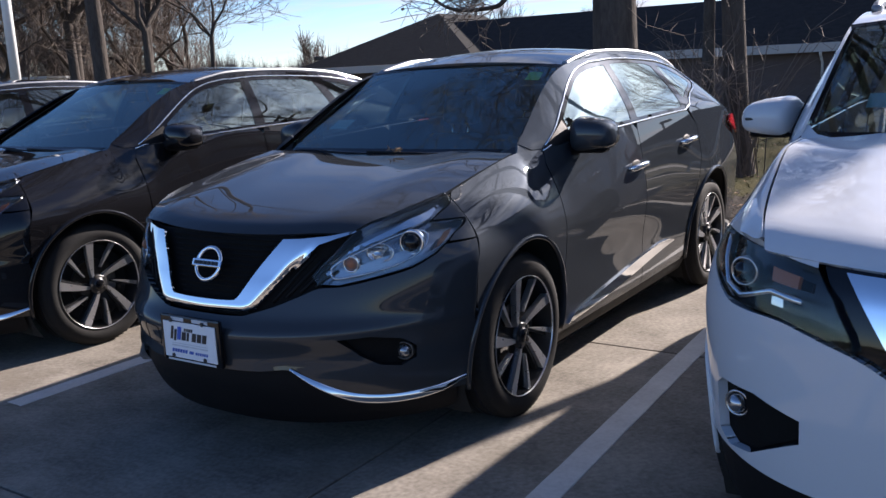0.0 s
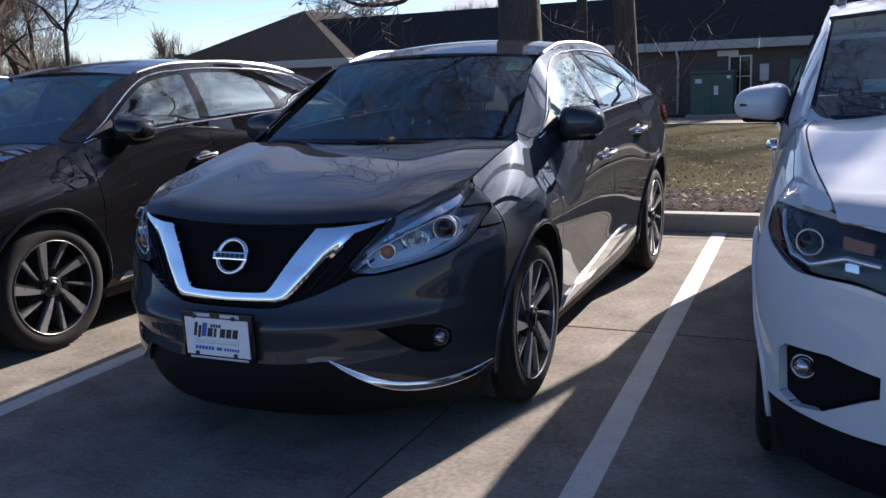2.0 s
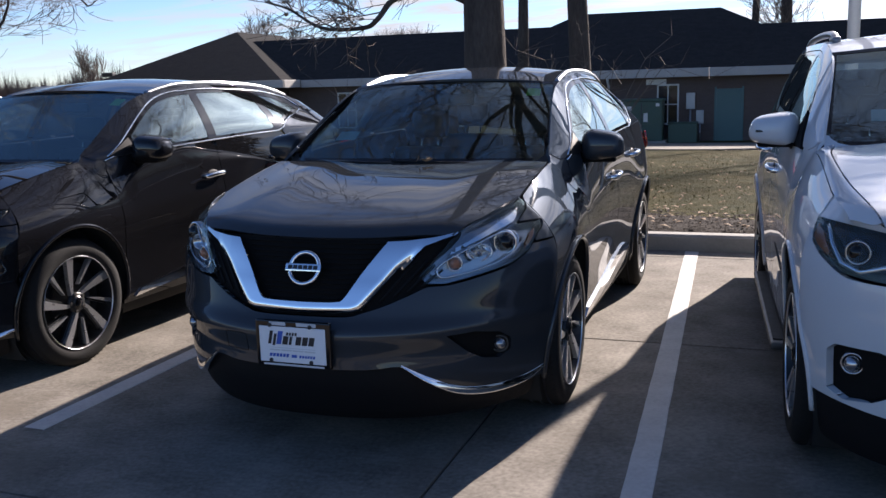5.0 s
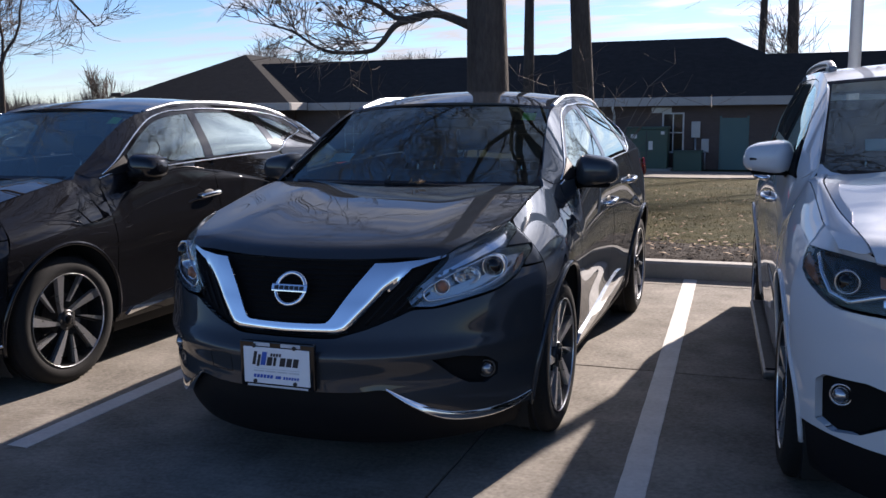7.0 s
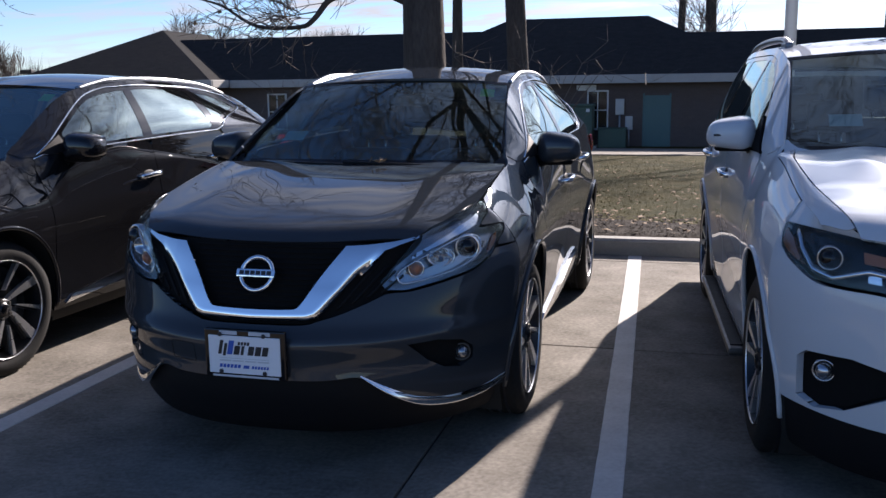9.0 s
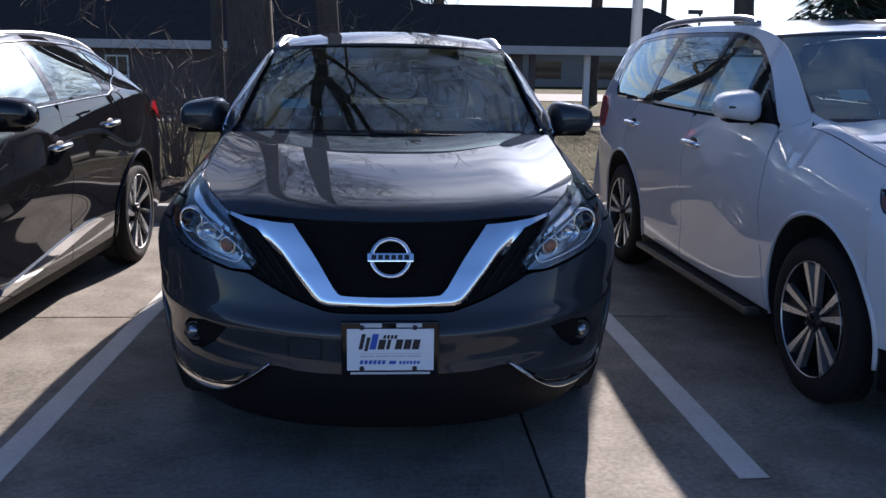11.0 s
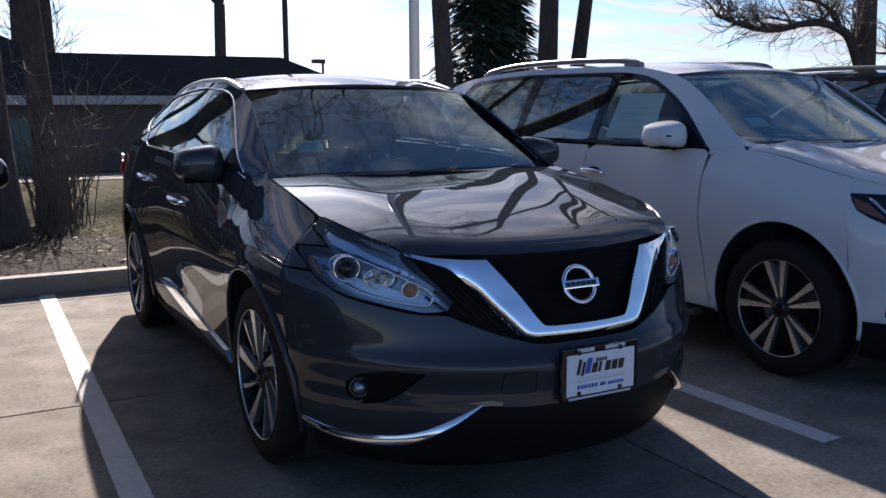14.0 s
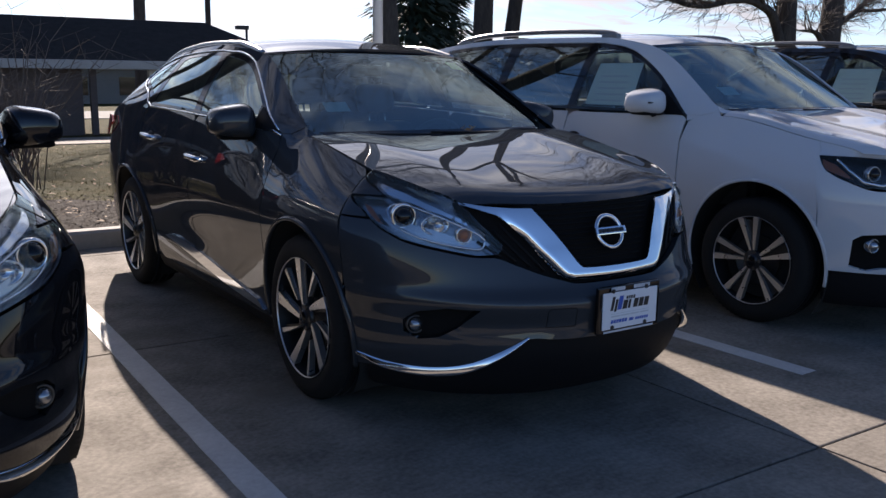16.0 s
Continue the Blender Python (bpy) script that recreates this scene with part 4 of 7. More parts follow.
def nearest(P, poly):
    A = np.array(poly, float)
    B = np.roll(A, -1, 0)
    best, far = P.copy(), np.full(len(P), 1e9)
    for a, b in zip(A, B):
        d = b - a
        t = np.clip(((P - a) @ d) / (d @ d + 1e-12), 0, 1)[:, None]
        q = a + t * d
        e = ((P - q) ** 2).sum(1)
        m = e < far
        best[m], far[m] = q[m], e[m]
    return best, np.sqrt(far)


def sheet(poly, surf, step, holes=(), thick=0.014, aspect=1.0):
    """A panel with turned-in edges: the grid cells inside a closed outline, their rim drawn onto it, laid on surf."""
    A = np.array(poly, float)
    sx, sy = step * aspect, step
    nx, ny = max(2, int(np.ceil(np.ptp(A[:, 0]) / sx))), max(2, int(np.ceil(np.ptp(A[:, 1]) / sy)))
    gx, gy = np.linspace(A[:, 0].min(), A[:, 0].max(), nx + 1), np.linspace(A[:, 1].min(), A[:, 1].max(), ny + 1)
    X, Y = np.meshgrid(gx, gy)
    P = np.stack([X.ravel(), Y.ravel()], 1)
    i, j = np.meshgrid(np.arange(nx), np.arange(ny))
    k = (j * (nx + 1) + i).ravel()
    F = np.stack([k, k + 1, k + nx + 2, k + nx + 1], 1)
    C = P[F].mean(1)
    keep = inside(C, A)
    for h in holes:
        keep &= ~inside(C, h)
    F = F[keep]
    count = {}
    for f in F:
        for a, b in zip(f, np.roll(f, -1)):
            e = (a, b) if a < b else (b, a)
            count[e] = count.get(e, 0) + 1
    rim = [e for e, n in count.items() if n == 1]
    edge = np.array(sorted({v for e in rim for v in e}), int)
    scale = np.array([sx, sy])
    best, far = nearest(P[edge] / scale, A / scale)
    for h in holes:
        b2, f2 = nearest(P[edge] / scale, np.array(h) / scale)
        m = f2 < far
        best[m], far[m] = b2[m], f2[m]
    P[edge] = best * scale
    for loop in (A, *[np.array(h, float) for h in holes]):
        prev, nxt = loop - np.roll(loop, 1, 0), np.roll(loop, -1, 0) - loop
        turn = np.abs(np.arctan2(prev[:, 0] * nxt[:, 1] - prev[:, 1] * nxt[:, 0], (prev * nxt).sum(1)))
        for c in loop[turn > 0.5]:
            d = (((P[edge] - c) / scale) ** 2).sum(1)
            if d.min() < 1.5:
                P[edge[d.argmin()]] = c
    V = surf(P)
    e = 1e-3
    n = np.cross(surf(P + (e, 0)) - surf(P - (e, 0)), surf(P + (0, e)) - surf(P - (0, e)))
    n /= np.linalg.norm(n, axis=1, keepdims=True) + 1e-12
    mid = V.mean(0)
    if (n * (V - np.array([0, 1.3, 0.6]))).sum() < 0:
        n = -n
    d1, d2 = V[F[:, 2]] - V[F[:, 0]], V[F[:, 3]] - V[F[:, 1]]
    if (np.cross(d1, d2) * n[F[:, 0]]).sum() < 0:
        F = F[:, ::-1]
    used = np.unique(F)
    where = -np.ones(len(P), int)
    where[used] = np.arange(len(used))
    verts, faces = list(V[used]), [tuple(where[f]) for f in F]
    first, second = {}, {}
    for v in edge:
        first[v] = len(verts)
        verts.append(V[v])
        second[v] = len(verts)
        verts.append(V[v] - n[v] * thick)
    faces += [(first[a], first[b], second[b], second[a]) for a, b in rim]
    return verts, faces


def panel(name, poly, surf, mat, parent, step=0.02, holes=(), thick=0.014, label="", aspect=1.0):
    v, f = sheet(poly, surf, step, holes, thick, aspect)
    return raw(name, v, f, mat, parent, label, True)


def dense(poly, n=4):
    out = []
    for a, b in zip(poly, list(poly[1:]) + [poly[0]]):
        out += [(a[0] + (b[0] - a[0]) * k / n, a[1] + (b[1] - a[1]) * k / n) for k in range(n)]
    return out


def rim_strip(name, poly, near, deep, mat, parent):
    """Wall between an outline on one skin and the same outline on another."""
    P = np.array(dense(poly))
    a, b = near(P), deep(P)
    n = len(P)
    return raw(name, list(a) + list(b), [(k, (k + 1) % n, n + (k + 1) % n, n + k) for k in range(n)], mat, parent, "", True)


def curve2(points, n=6):
    return [tuple(p) for p in smooth_path([(*p, 0) for p in points], n)] and [(p[0], p[1]) for p in smooth_path([(*p, 0) for p in points], n)]


def arc(cy, cz, r, a0, a1, n=40):
    return [(cy + r * math.cos(radians(a0 + (a1 - a0) * k / n)), cz + r * math.sin(radians(a0 + (a1 - a0) * k / n))) for k in range(n + 1)]


def lathe(profile, sides=48):
    """Turn (radius, x) points round the x axis."""
    verts, faces = [], []
    for k in range(sides):
        a = 2 * math.pi * k / sides
        verts += [(x, r * math.cos(a), r * math.sin(a)) for r, x in profile]
    n = len(profile)
    for k in range(sides):
        o, p = k * n, ((k + 1) % sides) * n
        faces += [(o + i, o + i + 1, p + i + 1, p + i) for i in range(n - 1)]
    return verts, faces


def paint(name, color, flake, metal=0.6, rough=0.32, coat=1.0):
    """Metallic lacquer: coloured base with fine flake under a clear coat, with thin dust."""
    m = material(name, color, rough, metal, coat=coat, coat_rough=0.01, spec=0.0)
    t, L = m.node_tree, m.node_tree.links
    b = t.nodes["Principled BSDF"]
    b.inputs["Specular Tint"].default_value = (0.34, 0.34, 0.345, 1)      # flake under lacquer does not whiten at grazing angles
    c, n = t.nodes.new("ShaderNodeTexCoord"), t.nodes.new("ShaderNodeTexNoise")
    n.inputs["Scale"].default_value, n.inputs["Detail"].default_value = 900.0, 1.0
    L.new(c.outputs["Object"], n.inputs["Vector"])
    mix = t.nodes.new("ShaderNodeMix")
    mix.data_type = "RGBA"
    mix.inputs[6].default_value, mix.inputs[7].default_value = (*color, 1), (*flake, 1)
    L.new(n.outputs["Fac"], mix.inputs[0])
    L.new(mix.outputs[2], b.inputs["Base Color"])
    d = t.nodes.new("ShaderNodeTexNoise")
    d.inputs["Scale"].default_value, d.inputs["Detail"].default_value = 3.0, 6.0
    L.new(c.outputs["Object"], d.inputs["Vector"])
    dr = t.nodes.new("ShaderNodeMapRange")
    dr.inputs["To Min"].default_value, dr.inputs["To Max"].default_value = 0.003, 0.022
    L.new(d.outputs["Fac"], dr.inputs["Value"])
    L.new(dr.outputs[0], b.inputs["Coat Roughness"])
    return m


GUNMETAL = paint("gun metallic lacquer", (0.023, 0.027, 0.033), (0.056, 0.061, 0.068), 0.5, 0.60, 0.8)
BLACK_PAINT = paint("black lacquer", (0.006, 0.006, 0.007), (0.012, 0.012, 0.014), 0.1, 0.4)
DARK_PAINT = paint("dark blue-black lacquer", (0.012, 0.014, 0.018), (0.02, 0.022, 0.028), 0.15, 0.4)
WHITE_PAINT = paint("pearl white lacquer", (0.50, 0.52, 0.55), (0.56, 0.58, 0.61), 0.0, 0.4)
CHROME = material("chrome", (0.86, 0.87, 0.88), 0.05, 1.0)
SATIN = material("satin silver", (0.40, 0.405, 0.41), 0.30, 1.0)
RAIL_GREY = material("dull grey anodised metal", (0.24, 0.24, 0.25), 0.34, 0.85, color2=(0.20, 0.20, 0.21), scale=20)
ALLOY = material("machined alloy", (0.74, 0.74, 0.75), 0.30, 0.9, color2=(0.66, 0.66, 0.67), scale=30, fine=200)
ALLOY_DARK = material("dark painted alloy", (0.014, 0.0145, 0.016), 0.35, 0.2)
RUBBER = material("tyre rubber", (0.010, 0.010, 0.010), 0.8, spec=0.2, color2=(0.018, 0.0178, 0.0175), scale=12, fine=60, bump=0.001, bump_scale=120)
GRILLE_BLACK = material("matt black mesh", (0.007, 0.007, 0.007), 0.85, color2=(0.011, 0.011, 0.011), scale=30, spec=0.08)
TRIM = material("black trim plastic", (0.005, 0.005, 0.006), 0.6, color2=(0.009, 0.009, 0.010), scale=20, fine=120, spec=0.15)
GLOSS_BLACK = material("gloss black trim", (0.006, 0.006, 0.007), 0.05, spec=0.4)
WELL = material("wheel well liner", (0.008, 0.008, 0.008), 0.9, color2=(0.014, 0.013, 0.012), scale=6)
SEAT = material("black leather", (0.018, 0.017, 0.017), 0.5, color2=(0.028, 0.027, 0.026), scale=30, fine=150, bump=0.0006, bump_scale=300)
CABIN = material("dark cabin plastic", (0.02, 0.02, 0.021), 0.6, color2=(0.03, 0.03, 0.03), scale=8)
SCREEN = glass("windscreen glass", (0.46, 0.56, 0.55), 2.4, dust=0.004)
SIDE_GLASS = glass("side glass", (0.50, 0.58, 0.56), 2.9, dust=0.006)
CLEAR_SIDE = glass("clear side glass", (0.66, 0.74, 0.73), 1.75)
TINTED = glass("tinted glass", (0.16, 0.18, 0.18), 2.75, dust=0.006)
LENS = glass("clear lens", (0.92, 0.94, 0.95), 1.45, dust=0.008)
LAMP_STEEL = material("dull steel", (0.10, 0.095, 0.09), 0.45, 0.7, color2=(0.07, 0.066, 0.062), scale=20)
REFLECTOR = material("lamp reflector", (0.75, 0.76, 0.78), 0.16, 1.0)
LAMP_DARK = material("lamp bezel", (0.42, 0.43, 0.45), 0.2, 0.9)
LAMP_INSIDE = material("silver lamp housing", (0.34, 0.35, 0.37), 0.24, 0.85, color2=(0.26, 0.27, 0.29), scale=14)
AMBER = material("amber lens", (0.16, 0.05, 0.016), 0.15, spec=0.6)
AMBER_DULL = material("amber bulb cap", (0.30, 0.12, 0.06), 0.3, spec=0.4)
RED_LENS = material("red lens", (0.35, 0.01, 0.012), 0.12, spec=0.6)
PLATE_WHITE = material("white card", (0.72, 0.74, 0.78), 0.5, color2=(0.68, 0.70, 0.74), scale=8)
INK_BLUE = material("blue ink", (0.03, 0.09, 0.42), 0.5)
INK_BLACK = material("black ink", (0.012, 0.012, 0.016), 0.5)
INK_PALE = material("pale ink", (0.5, 0.52, 0.56), 0.5)
STICKER = material("green sticker", (0.25, 0.62, 0.08), 0.5)
TAG = material("pale blue paper", (0.35, 0.52, 0.58), 0.6)
PAPER = material("window sticker paper", (0.60, 0.66, 0.65), 0.6, color2=(0.54, 0.60, 0.59), scale=10)


def wheel(parent, x, y, z, sign, tyre_r, rim_r, width, spokes, steer=0.0, dark=True):
    """Tyre, two-tone rim with blade spokes, hub. x is the outer face of the tyre."""
    ob = empty("wheel")
    ob.parent = parent
    ob.matrix_basis = pose(x, y, z, 0, 0, steer) @ Matrix.Diagonal((sign, 1, 1, 1))
    w = width
    prof = [(rim_r - 0.012, -w + 0.01), (rim_r + 0.012, -w), (tyre_r - 0.06, -w - 0.004), (tyre_r - 0.012, -w + 0.018), (tyre_r, -w + 0.045), (tyre_r, -0.045), (tyre_r - 0.012, -0.018), (tyre_r - 0.055, 0.002), (rim_r + 0.03, -0.001), (rim_r + 0.008, -0.008), (rim_r - 0.006, -0.018)]
    v, f = lathe(prof, 64)
    tyre = raw("tyre", v, f, RUBBER, ob, "black tyre", True)
    # tread grooves and side ribs as fine rings
    for gx in (-w * 0.3, -w * 0.5, -w * 0.7):
        v, f = lathe([(tyre_r + 0.0015, gx - 0.006), (tyre_r + 0.0015, gx + 0.006)], 48)
        raw("groove", v, f, INK_BLACK, tyre)
    # tread blocks at the shoulder
    vs, fs = [], []
    for k in range(72):
        a = 2 * math.pi * k / 72
        o = len(vs)
        for da, rr, gx in ((-0.018, tyre_r - 0.004, -0.022), (0.018, tyre_r - 0.004, -0.022), (0.018, tyre_r + 0.003, -0.05), (-0.018, tyre_r + 0.003, -0.05)):
            vs.append((gx, rr * math.cos(a + da), rr * math.sin(a + da)))
        fs.append((o, o + 1, o + 2, o + 3))
    raw("tread", vs, fs, RUBBER, tyre)
    v, f = lathe([(rim_r + 0.002, -0.006), (rim_r + 0.003, -0.002), (rim_r + 0.002, -0.001), (rim_r - 0.0005, -0.004), (rim_r - 0.001, -0.008)], 64)
    rim = raw("rim", v, f, ALLOY, ob, "two-tone alloy rim", True)
    v, f = lathe([(rim_r - 0.006, -0.008), (rim_r - 0.014, -0.06), (rim_r - 0.03, -w + 0.02)], 64)
    raw("barrel", v, f, ALLOY_DARK, rim, "dark rim barrel", True)
    v, f = lathe([(rim_r - 0.03, -0.1), (0.0, -0.1)], 40)
    raw("brake_backing", v, f, WELL, ob)
    v, f = lathe([(0.155, -0.07), (0.155, -0.085), (0.0, -0.085)], 40)
    raw("brake_disc", v, f, LAMP_STEEL, ob, "dull steel brake disc", True)
    n, kind = spokes
    for k in range(n):
        a = 2 * math.pi * (k + 0.13) / n
        blades = []
        if kind == "blade":           # wide swirling blade, narrow one between, each with a dark flank
            wide = [(0.050, -0.030, -0.014), (0.09, -0.034, -0.010), (0.16, -0.034, 0.003), (0.22, -0.031, 0.015), (rim_r - 0.002, -0.028, 0.027)]
            slim = [(0.105, -0.022, -0.018), (0.14, -0.021, -0.012), (0.19, -0.018, -0.002), (rim_r - 0.002, -0.010, 0.015)]
            blades = [(a, wide, ALLOY, -0.008), (a + math.pi / n, slim, ALLOY, -0.012)]
            blades += [(a + 0.02, [(r_, s1 - 0.004, s1 + 0.012) for r_, s0, s1 in wide[:-1]] + [(rim_r - 0.02, 0.022, 0.040)], ALLOY_DARK, -0.028)]
            blades += [(a + math.pi / n + 0.02, [(r_, s1 - 0.003, s1 + 0.008) for r_, s0, s1 in slim[:-1]] + [(rim_r - 0.02, 0.010, 0.020)], ALLOY_DARK, -0.03)]
        else:                         # pairs of straight blades with a dark web
            for s in (-1, 1):
                blades.append((a, [(0.05, s * 0.010 - 0.006, s * 0.010 + 0.006), (0.13, s * 0.026 - 0.012, s * 0.026 + 0.012), (rim_r - 0.006, s * 0.056 - 0.02, s * 0.056 + 0.02)], ALLOY, -0.008))
            blades.append((a, [(0.05, -0.012, 0.012), (0.13, -0.02, 0.02), (rim_r - 0.02, -0.04, 0.04)], ALLOY_DARK, -0.03))
        for ang, prof, m, hgt in blades:
            bm = bmesh.new()
            rows = []
            for rr, s0, s1 in prof:
                dish = hgt - 0.022 * (1 - rr / rim_r)
                rows.append([bm.verts.new((xx, -sign * (rr * math.cos(ang) - ss * math.sin(ang)), rr * math.sin(ang) + ss * math.cos(ang))) for xx, ss in ((dish - 0.03, s0), (dish, s0), (dish, s1), (dish - 0.03, s1))])
            for r0, r1 in zip(rows, rows[1:]):
                for i in range(4):
                    bm.faces.new((r0[i], r0[(i + 1) % 4], r1[(i + 1) % 4], r1[i]))
            bm.faces.new(rows[0])
            bm.faces.new(rows[-1])
            mesh("spoke", bm, m, rim, "machined spoke" if m is ALLOY else "dark spoke")
    v, f = lathe([(0.062, -0.04), (0.06, -0.024), (0.05, -0.02), (0.036, -0.02), (0.034, -0.012), (0.0, -0.01)], 32)
    hub = raw("hub", v, f, ALLOY_DARK, rim, "dark hub", True)
    v, f = lathe([(0.031, -0.0115), (0.029, -0.009), (0.0, -0.0075)], 24)
    raw("hub_cap", v, f, GLOSS_BLACK, rim, "dark hub cap", True)
    for k in range(5):
        a = 2 * math.pi * (k + 0.5) / 5
        v, f = lathe([(0.011, -0.03), (0.011, -0.016), (0.0, -0.015)], 10)
        raw("lug_nut", [(p[0], p[1] + 0.052 * math.cos(a), p[2] + 0.052 * math.sin(a)) for p in v], f, LAMP_STEEL, rim)
    return ob


def ring_on(points, radius, name, mat, parent, label="", sides=6, closed=False):
    pts = [tuple(p) for p in points]
    v, f = tube_data(pts + ([pts[0], pts[1]] if closed else []), radius, sides)
    return raw(name, v, f, mat, parent, label, True)


def seat(bm_parent, x, y, z, back=True):
    ob = empty("seat")
    ob.parent = bm_parent
    ob.location = (x, y, z)
    mesh("cushion", boxed((-0.25, -0.25, 0.0), (0.25, 0.27, 0.2), 0.05), SEAT, ob, "black leather cushion", True)
    m = pose(0, 0.25, 0.15, -14)
    mesh("backrest", boxed((-0.25, -0.07, 0.0), (0.25, 0.07, 0.6), 0.06, m), SEAT, ob, "black leather backrest", True)
    mesh("headrest", boxed((-0.13, -0.05, 0.66), (0.13, 0.05, 0.85), 0.045, m), SEAT, ob, "black leather headrest", True)
    for s in (-0.06, 0.06):
        tube("headrest_post", [tuple(m @ Vector((s, 0, 0.55))), tuple(m @ Vector((s, 0, 0.7)))], 0.007, CHROME, ob, "", 6)


def cabin(parent, S, floor, dash_y, wheel_x, seat_y, rear_y, third=None):
    inside_ob = empty("interior")
    inside_ob.parent = parent
    mesh("floor_pan", boxed((-0.62, -0.62, 0.2), (0.62, S.wb + 0.75, 0.34)), WELL, inside_ob)
    mesh("floor_pan", boxed((-0.84, 0.52, 0.22), (0.84, S.wb - 0.52, 0.36)), WELL, inside_ob)
    mesh("firewall", boxed((-0.7, dash_y - 0.28, 0.3), (0.7, dash_y - 0.22, 1.08)), WELL, inside_ob)
    bm = bmesh.new()
    prof = [(dash_y - 0.24, 0.6), (dash_y - 0.24, 1.09), (dash_y, 1.115), (dash_y + 0.3, 1.09), (dash_y + 0.42, 1.02), (dash_y + 0.42, 0.75), (dash_y + 0.25, 0.6)]
    ends = [[bm.verts.new((x, y, z + floor)) for y, z in prof] for x in (-0.74, 0.74)]
    for k in range(len(prof)):
        bm.faces.new((ends[0][k], ends[0][(k + 1) % 7], ends[1][(k + 1) % 7], ends[1][k]))
    bm.faces.new(ends[0])
    bm.faces.new(ends[1][::-1])
    mesh("dashboard", bm, CABIN, inside_ob, "dark dashboard")
    ring = [(wheel_x + 0.19 * math.cos(a), dash_y + 0.55 - 0.08 * math.sin(a), 1.02 + floor + 0.17 * math.sin(a)) for a in np.linspace(0, 6.283, 33)]
    ring_on(ring, 0.017, "steering_wheel", CABIN, inside_ob, "dark steering wheel", 8)
    tube("steering_column", [(wheel_x, dash_y + 0.4, 0.95 + floor), (wheel_x, dash_y + 0.56, 1.02 + floor)], 0.045, CABIN, inside_ob)
    for x in (-0.37, 0.37):
        seat(parent, x, seat_y, 0.42 + floor)
        seat(parent, x, rear_y, 0.45 + floor)
    if third:
        for x in (-0.33, 0.33):
            seat(parent, x, third, 0.5 + floor)
    mesh("mirror_inside", boxed((-0.12, dash_y + 0.72, 1.44 + floor), (0.12, dash_y + 0.75, 1.51 + floor), 0.015), CABIN, inside_ob, "dark inside mirror")
    return inside_ob


def emblem(parent, centre, tilt, size):
    """Round chrome badge with a bar across, its lettering left as a plain strip."""
    ob = empty("badge")
    ob.parent = parent
    ob.matrix_basis = Matrix.Translation(centre) @ pose(0, 0, 0, tilt)
    ring_on([(size * math.cos(a), 0, size * math.sin(a)) for a in np.linspace(0, 6.283, 41)], size * 0.14, "ring", CHROME, ob, "chrome ring", 10)
    mesh("bar", boxed((-size * 1.22, -0.016, -size * 0.24), (size * 1.22, 0.004, size * 0.24), 0.004), CHROME, ob, "chrome bar")
    for k in range(6):
        mesh("strip", boxed((-size * 1.0 + k * size * 0.345, -0.0195, -size * 0.12), (-size * 1.0 + k * size * 0.345 + size * 0.25, -0.0165, size * 0.12)), INK_BLACK, ob, "plain dark strip")
    return ob


def mirror_part(parent, x, y, z, sign, body, shade, size=(0.27, 0.13, 0.185), signal=False):
    """Door mirror: rounded shell with glass behind, arm and, on some, a lamp strip."""
    ob = empty("door_mirror")
    ob.parent = parent
    ob.matrix_basis = Matrix.Translation((x, y, z)) @ Matrix.Diagonal((sign, 1, 1, 1)) @ pose(0, 0, 0, 0, 0, 10)
    bm = bmesh.new()
    bmesh.ops.create_uvsphere(bm, u_segments=28, v_segments=18, radius=1.0)
    sx, sy, sz = size
    for v in bm.verts:
        c = v.co
        p = [math.copysign(abs(c[i]) ** (0.55 if i != 1 else 0.8), c[i]) for i in range(3)]
        n = 1.0
        yy = p[1] * sy if p[1] < 0 else 0.35 * p[1] * sy
        v.co = (p[0] * sx / 2 * n * (1 - 0.12 * max(p[2], 0)), yy, p[2] * sz / 2 * (1 - 0.18 * p[0]))
    mesh("shell", bm, body, ob, "", True)
    mesh("mirror_glass", boxed((-sx * 0.42, 0.05, -sz * 0.36), (sx * 0.38, 0.056, sz * 0.34), 0.002), CHROME, ob, "mirror glass")
    bm = boxed((-sx * 0.42, -sy * 0.72, -sz * 0.52), (sx * 0.30, 0.03, -sz * 0.33), 0.02)
    mesh("lower_shell", bm, shade, ob, "black lower shell", True)
    tube("arm", [(-sx * 0.35, -0.02, -sz * 0.4), (-sx * 0.75, -0.03, -sz * 0.55), (-sx * 0.95, -0.05, -sz * 0.6)], [0.035, 0.03, 0.04], shade, ob, "black arm")
    if signal:
        mesh("signal_lamp", boxed((-sx * 0.12, -sy * 0.985, -sz * 0.05), (sx * 0.30, -sy * 0.80, sz * 0.03), 0.004), INK_BLACK, ob, "dark signal lamp strip")
    return ob


def handle(parent, S, y, z, sign, body=CHROME):
    x = float(S.width(y, z))
    ob = empty("door_handle")
    ob.parent = parent
    pts = [(sign * (x + o), y + d, z + h) for d, o, h in ((-0.10, -0.01, -0.006), (-0.085, 0.03, -0.002), (0.0, 0.042, 0.004), (0.085, 0.034, 0.004), (0.105, -0.01, 0.004))]
    v, f = tube_data(smooth_path(pts, 5), 0.014, 10)
    raw("grip", [(p[0], p[1], z + (p[2] - z) * 1.25) for p in v], f, body, ob, "chrome grip", True)
    bm = bmesh.new()
    bmesh.ops.create_uvsphere(bm, u_segments=16, v_segments=8, radius=1.0, matrix=Matrix.LocRotScale((sign * (x - 0.006), y, z), None, (0.012, 0.075, 0.035)))
    mesh("recess", bm, TRIM, ob, "dark recess", True)


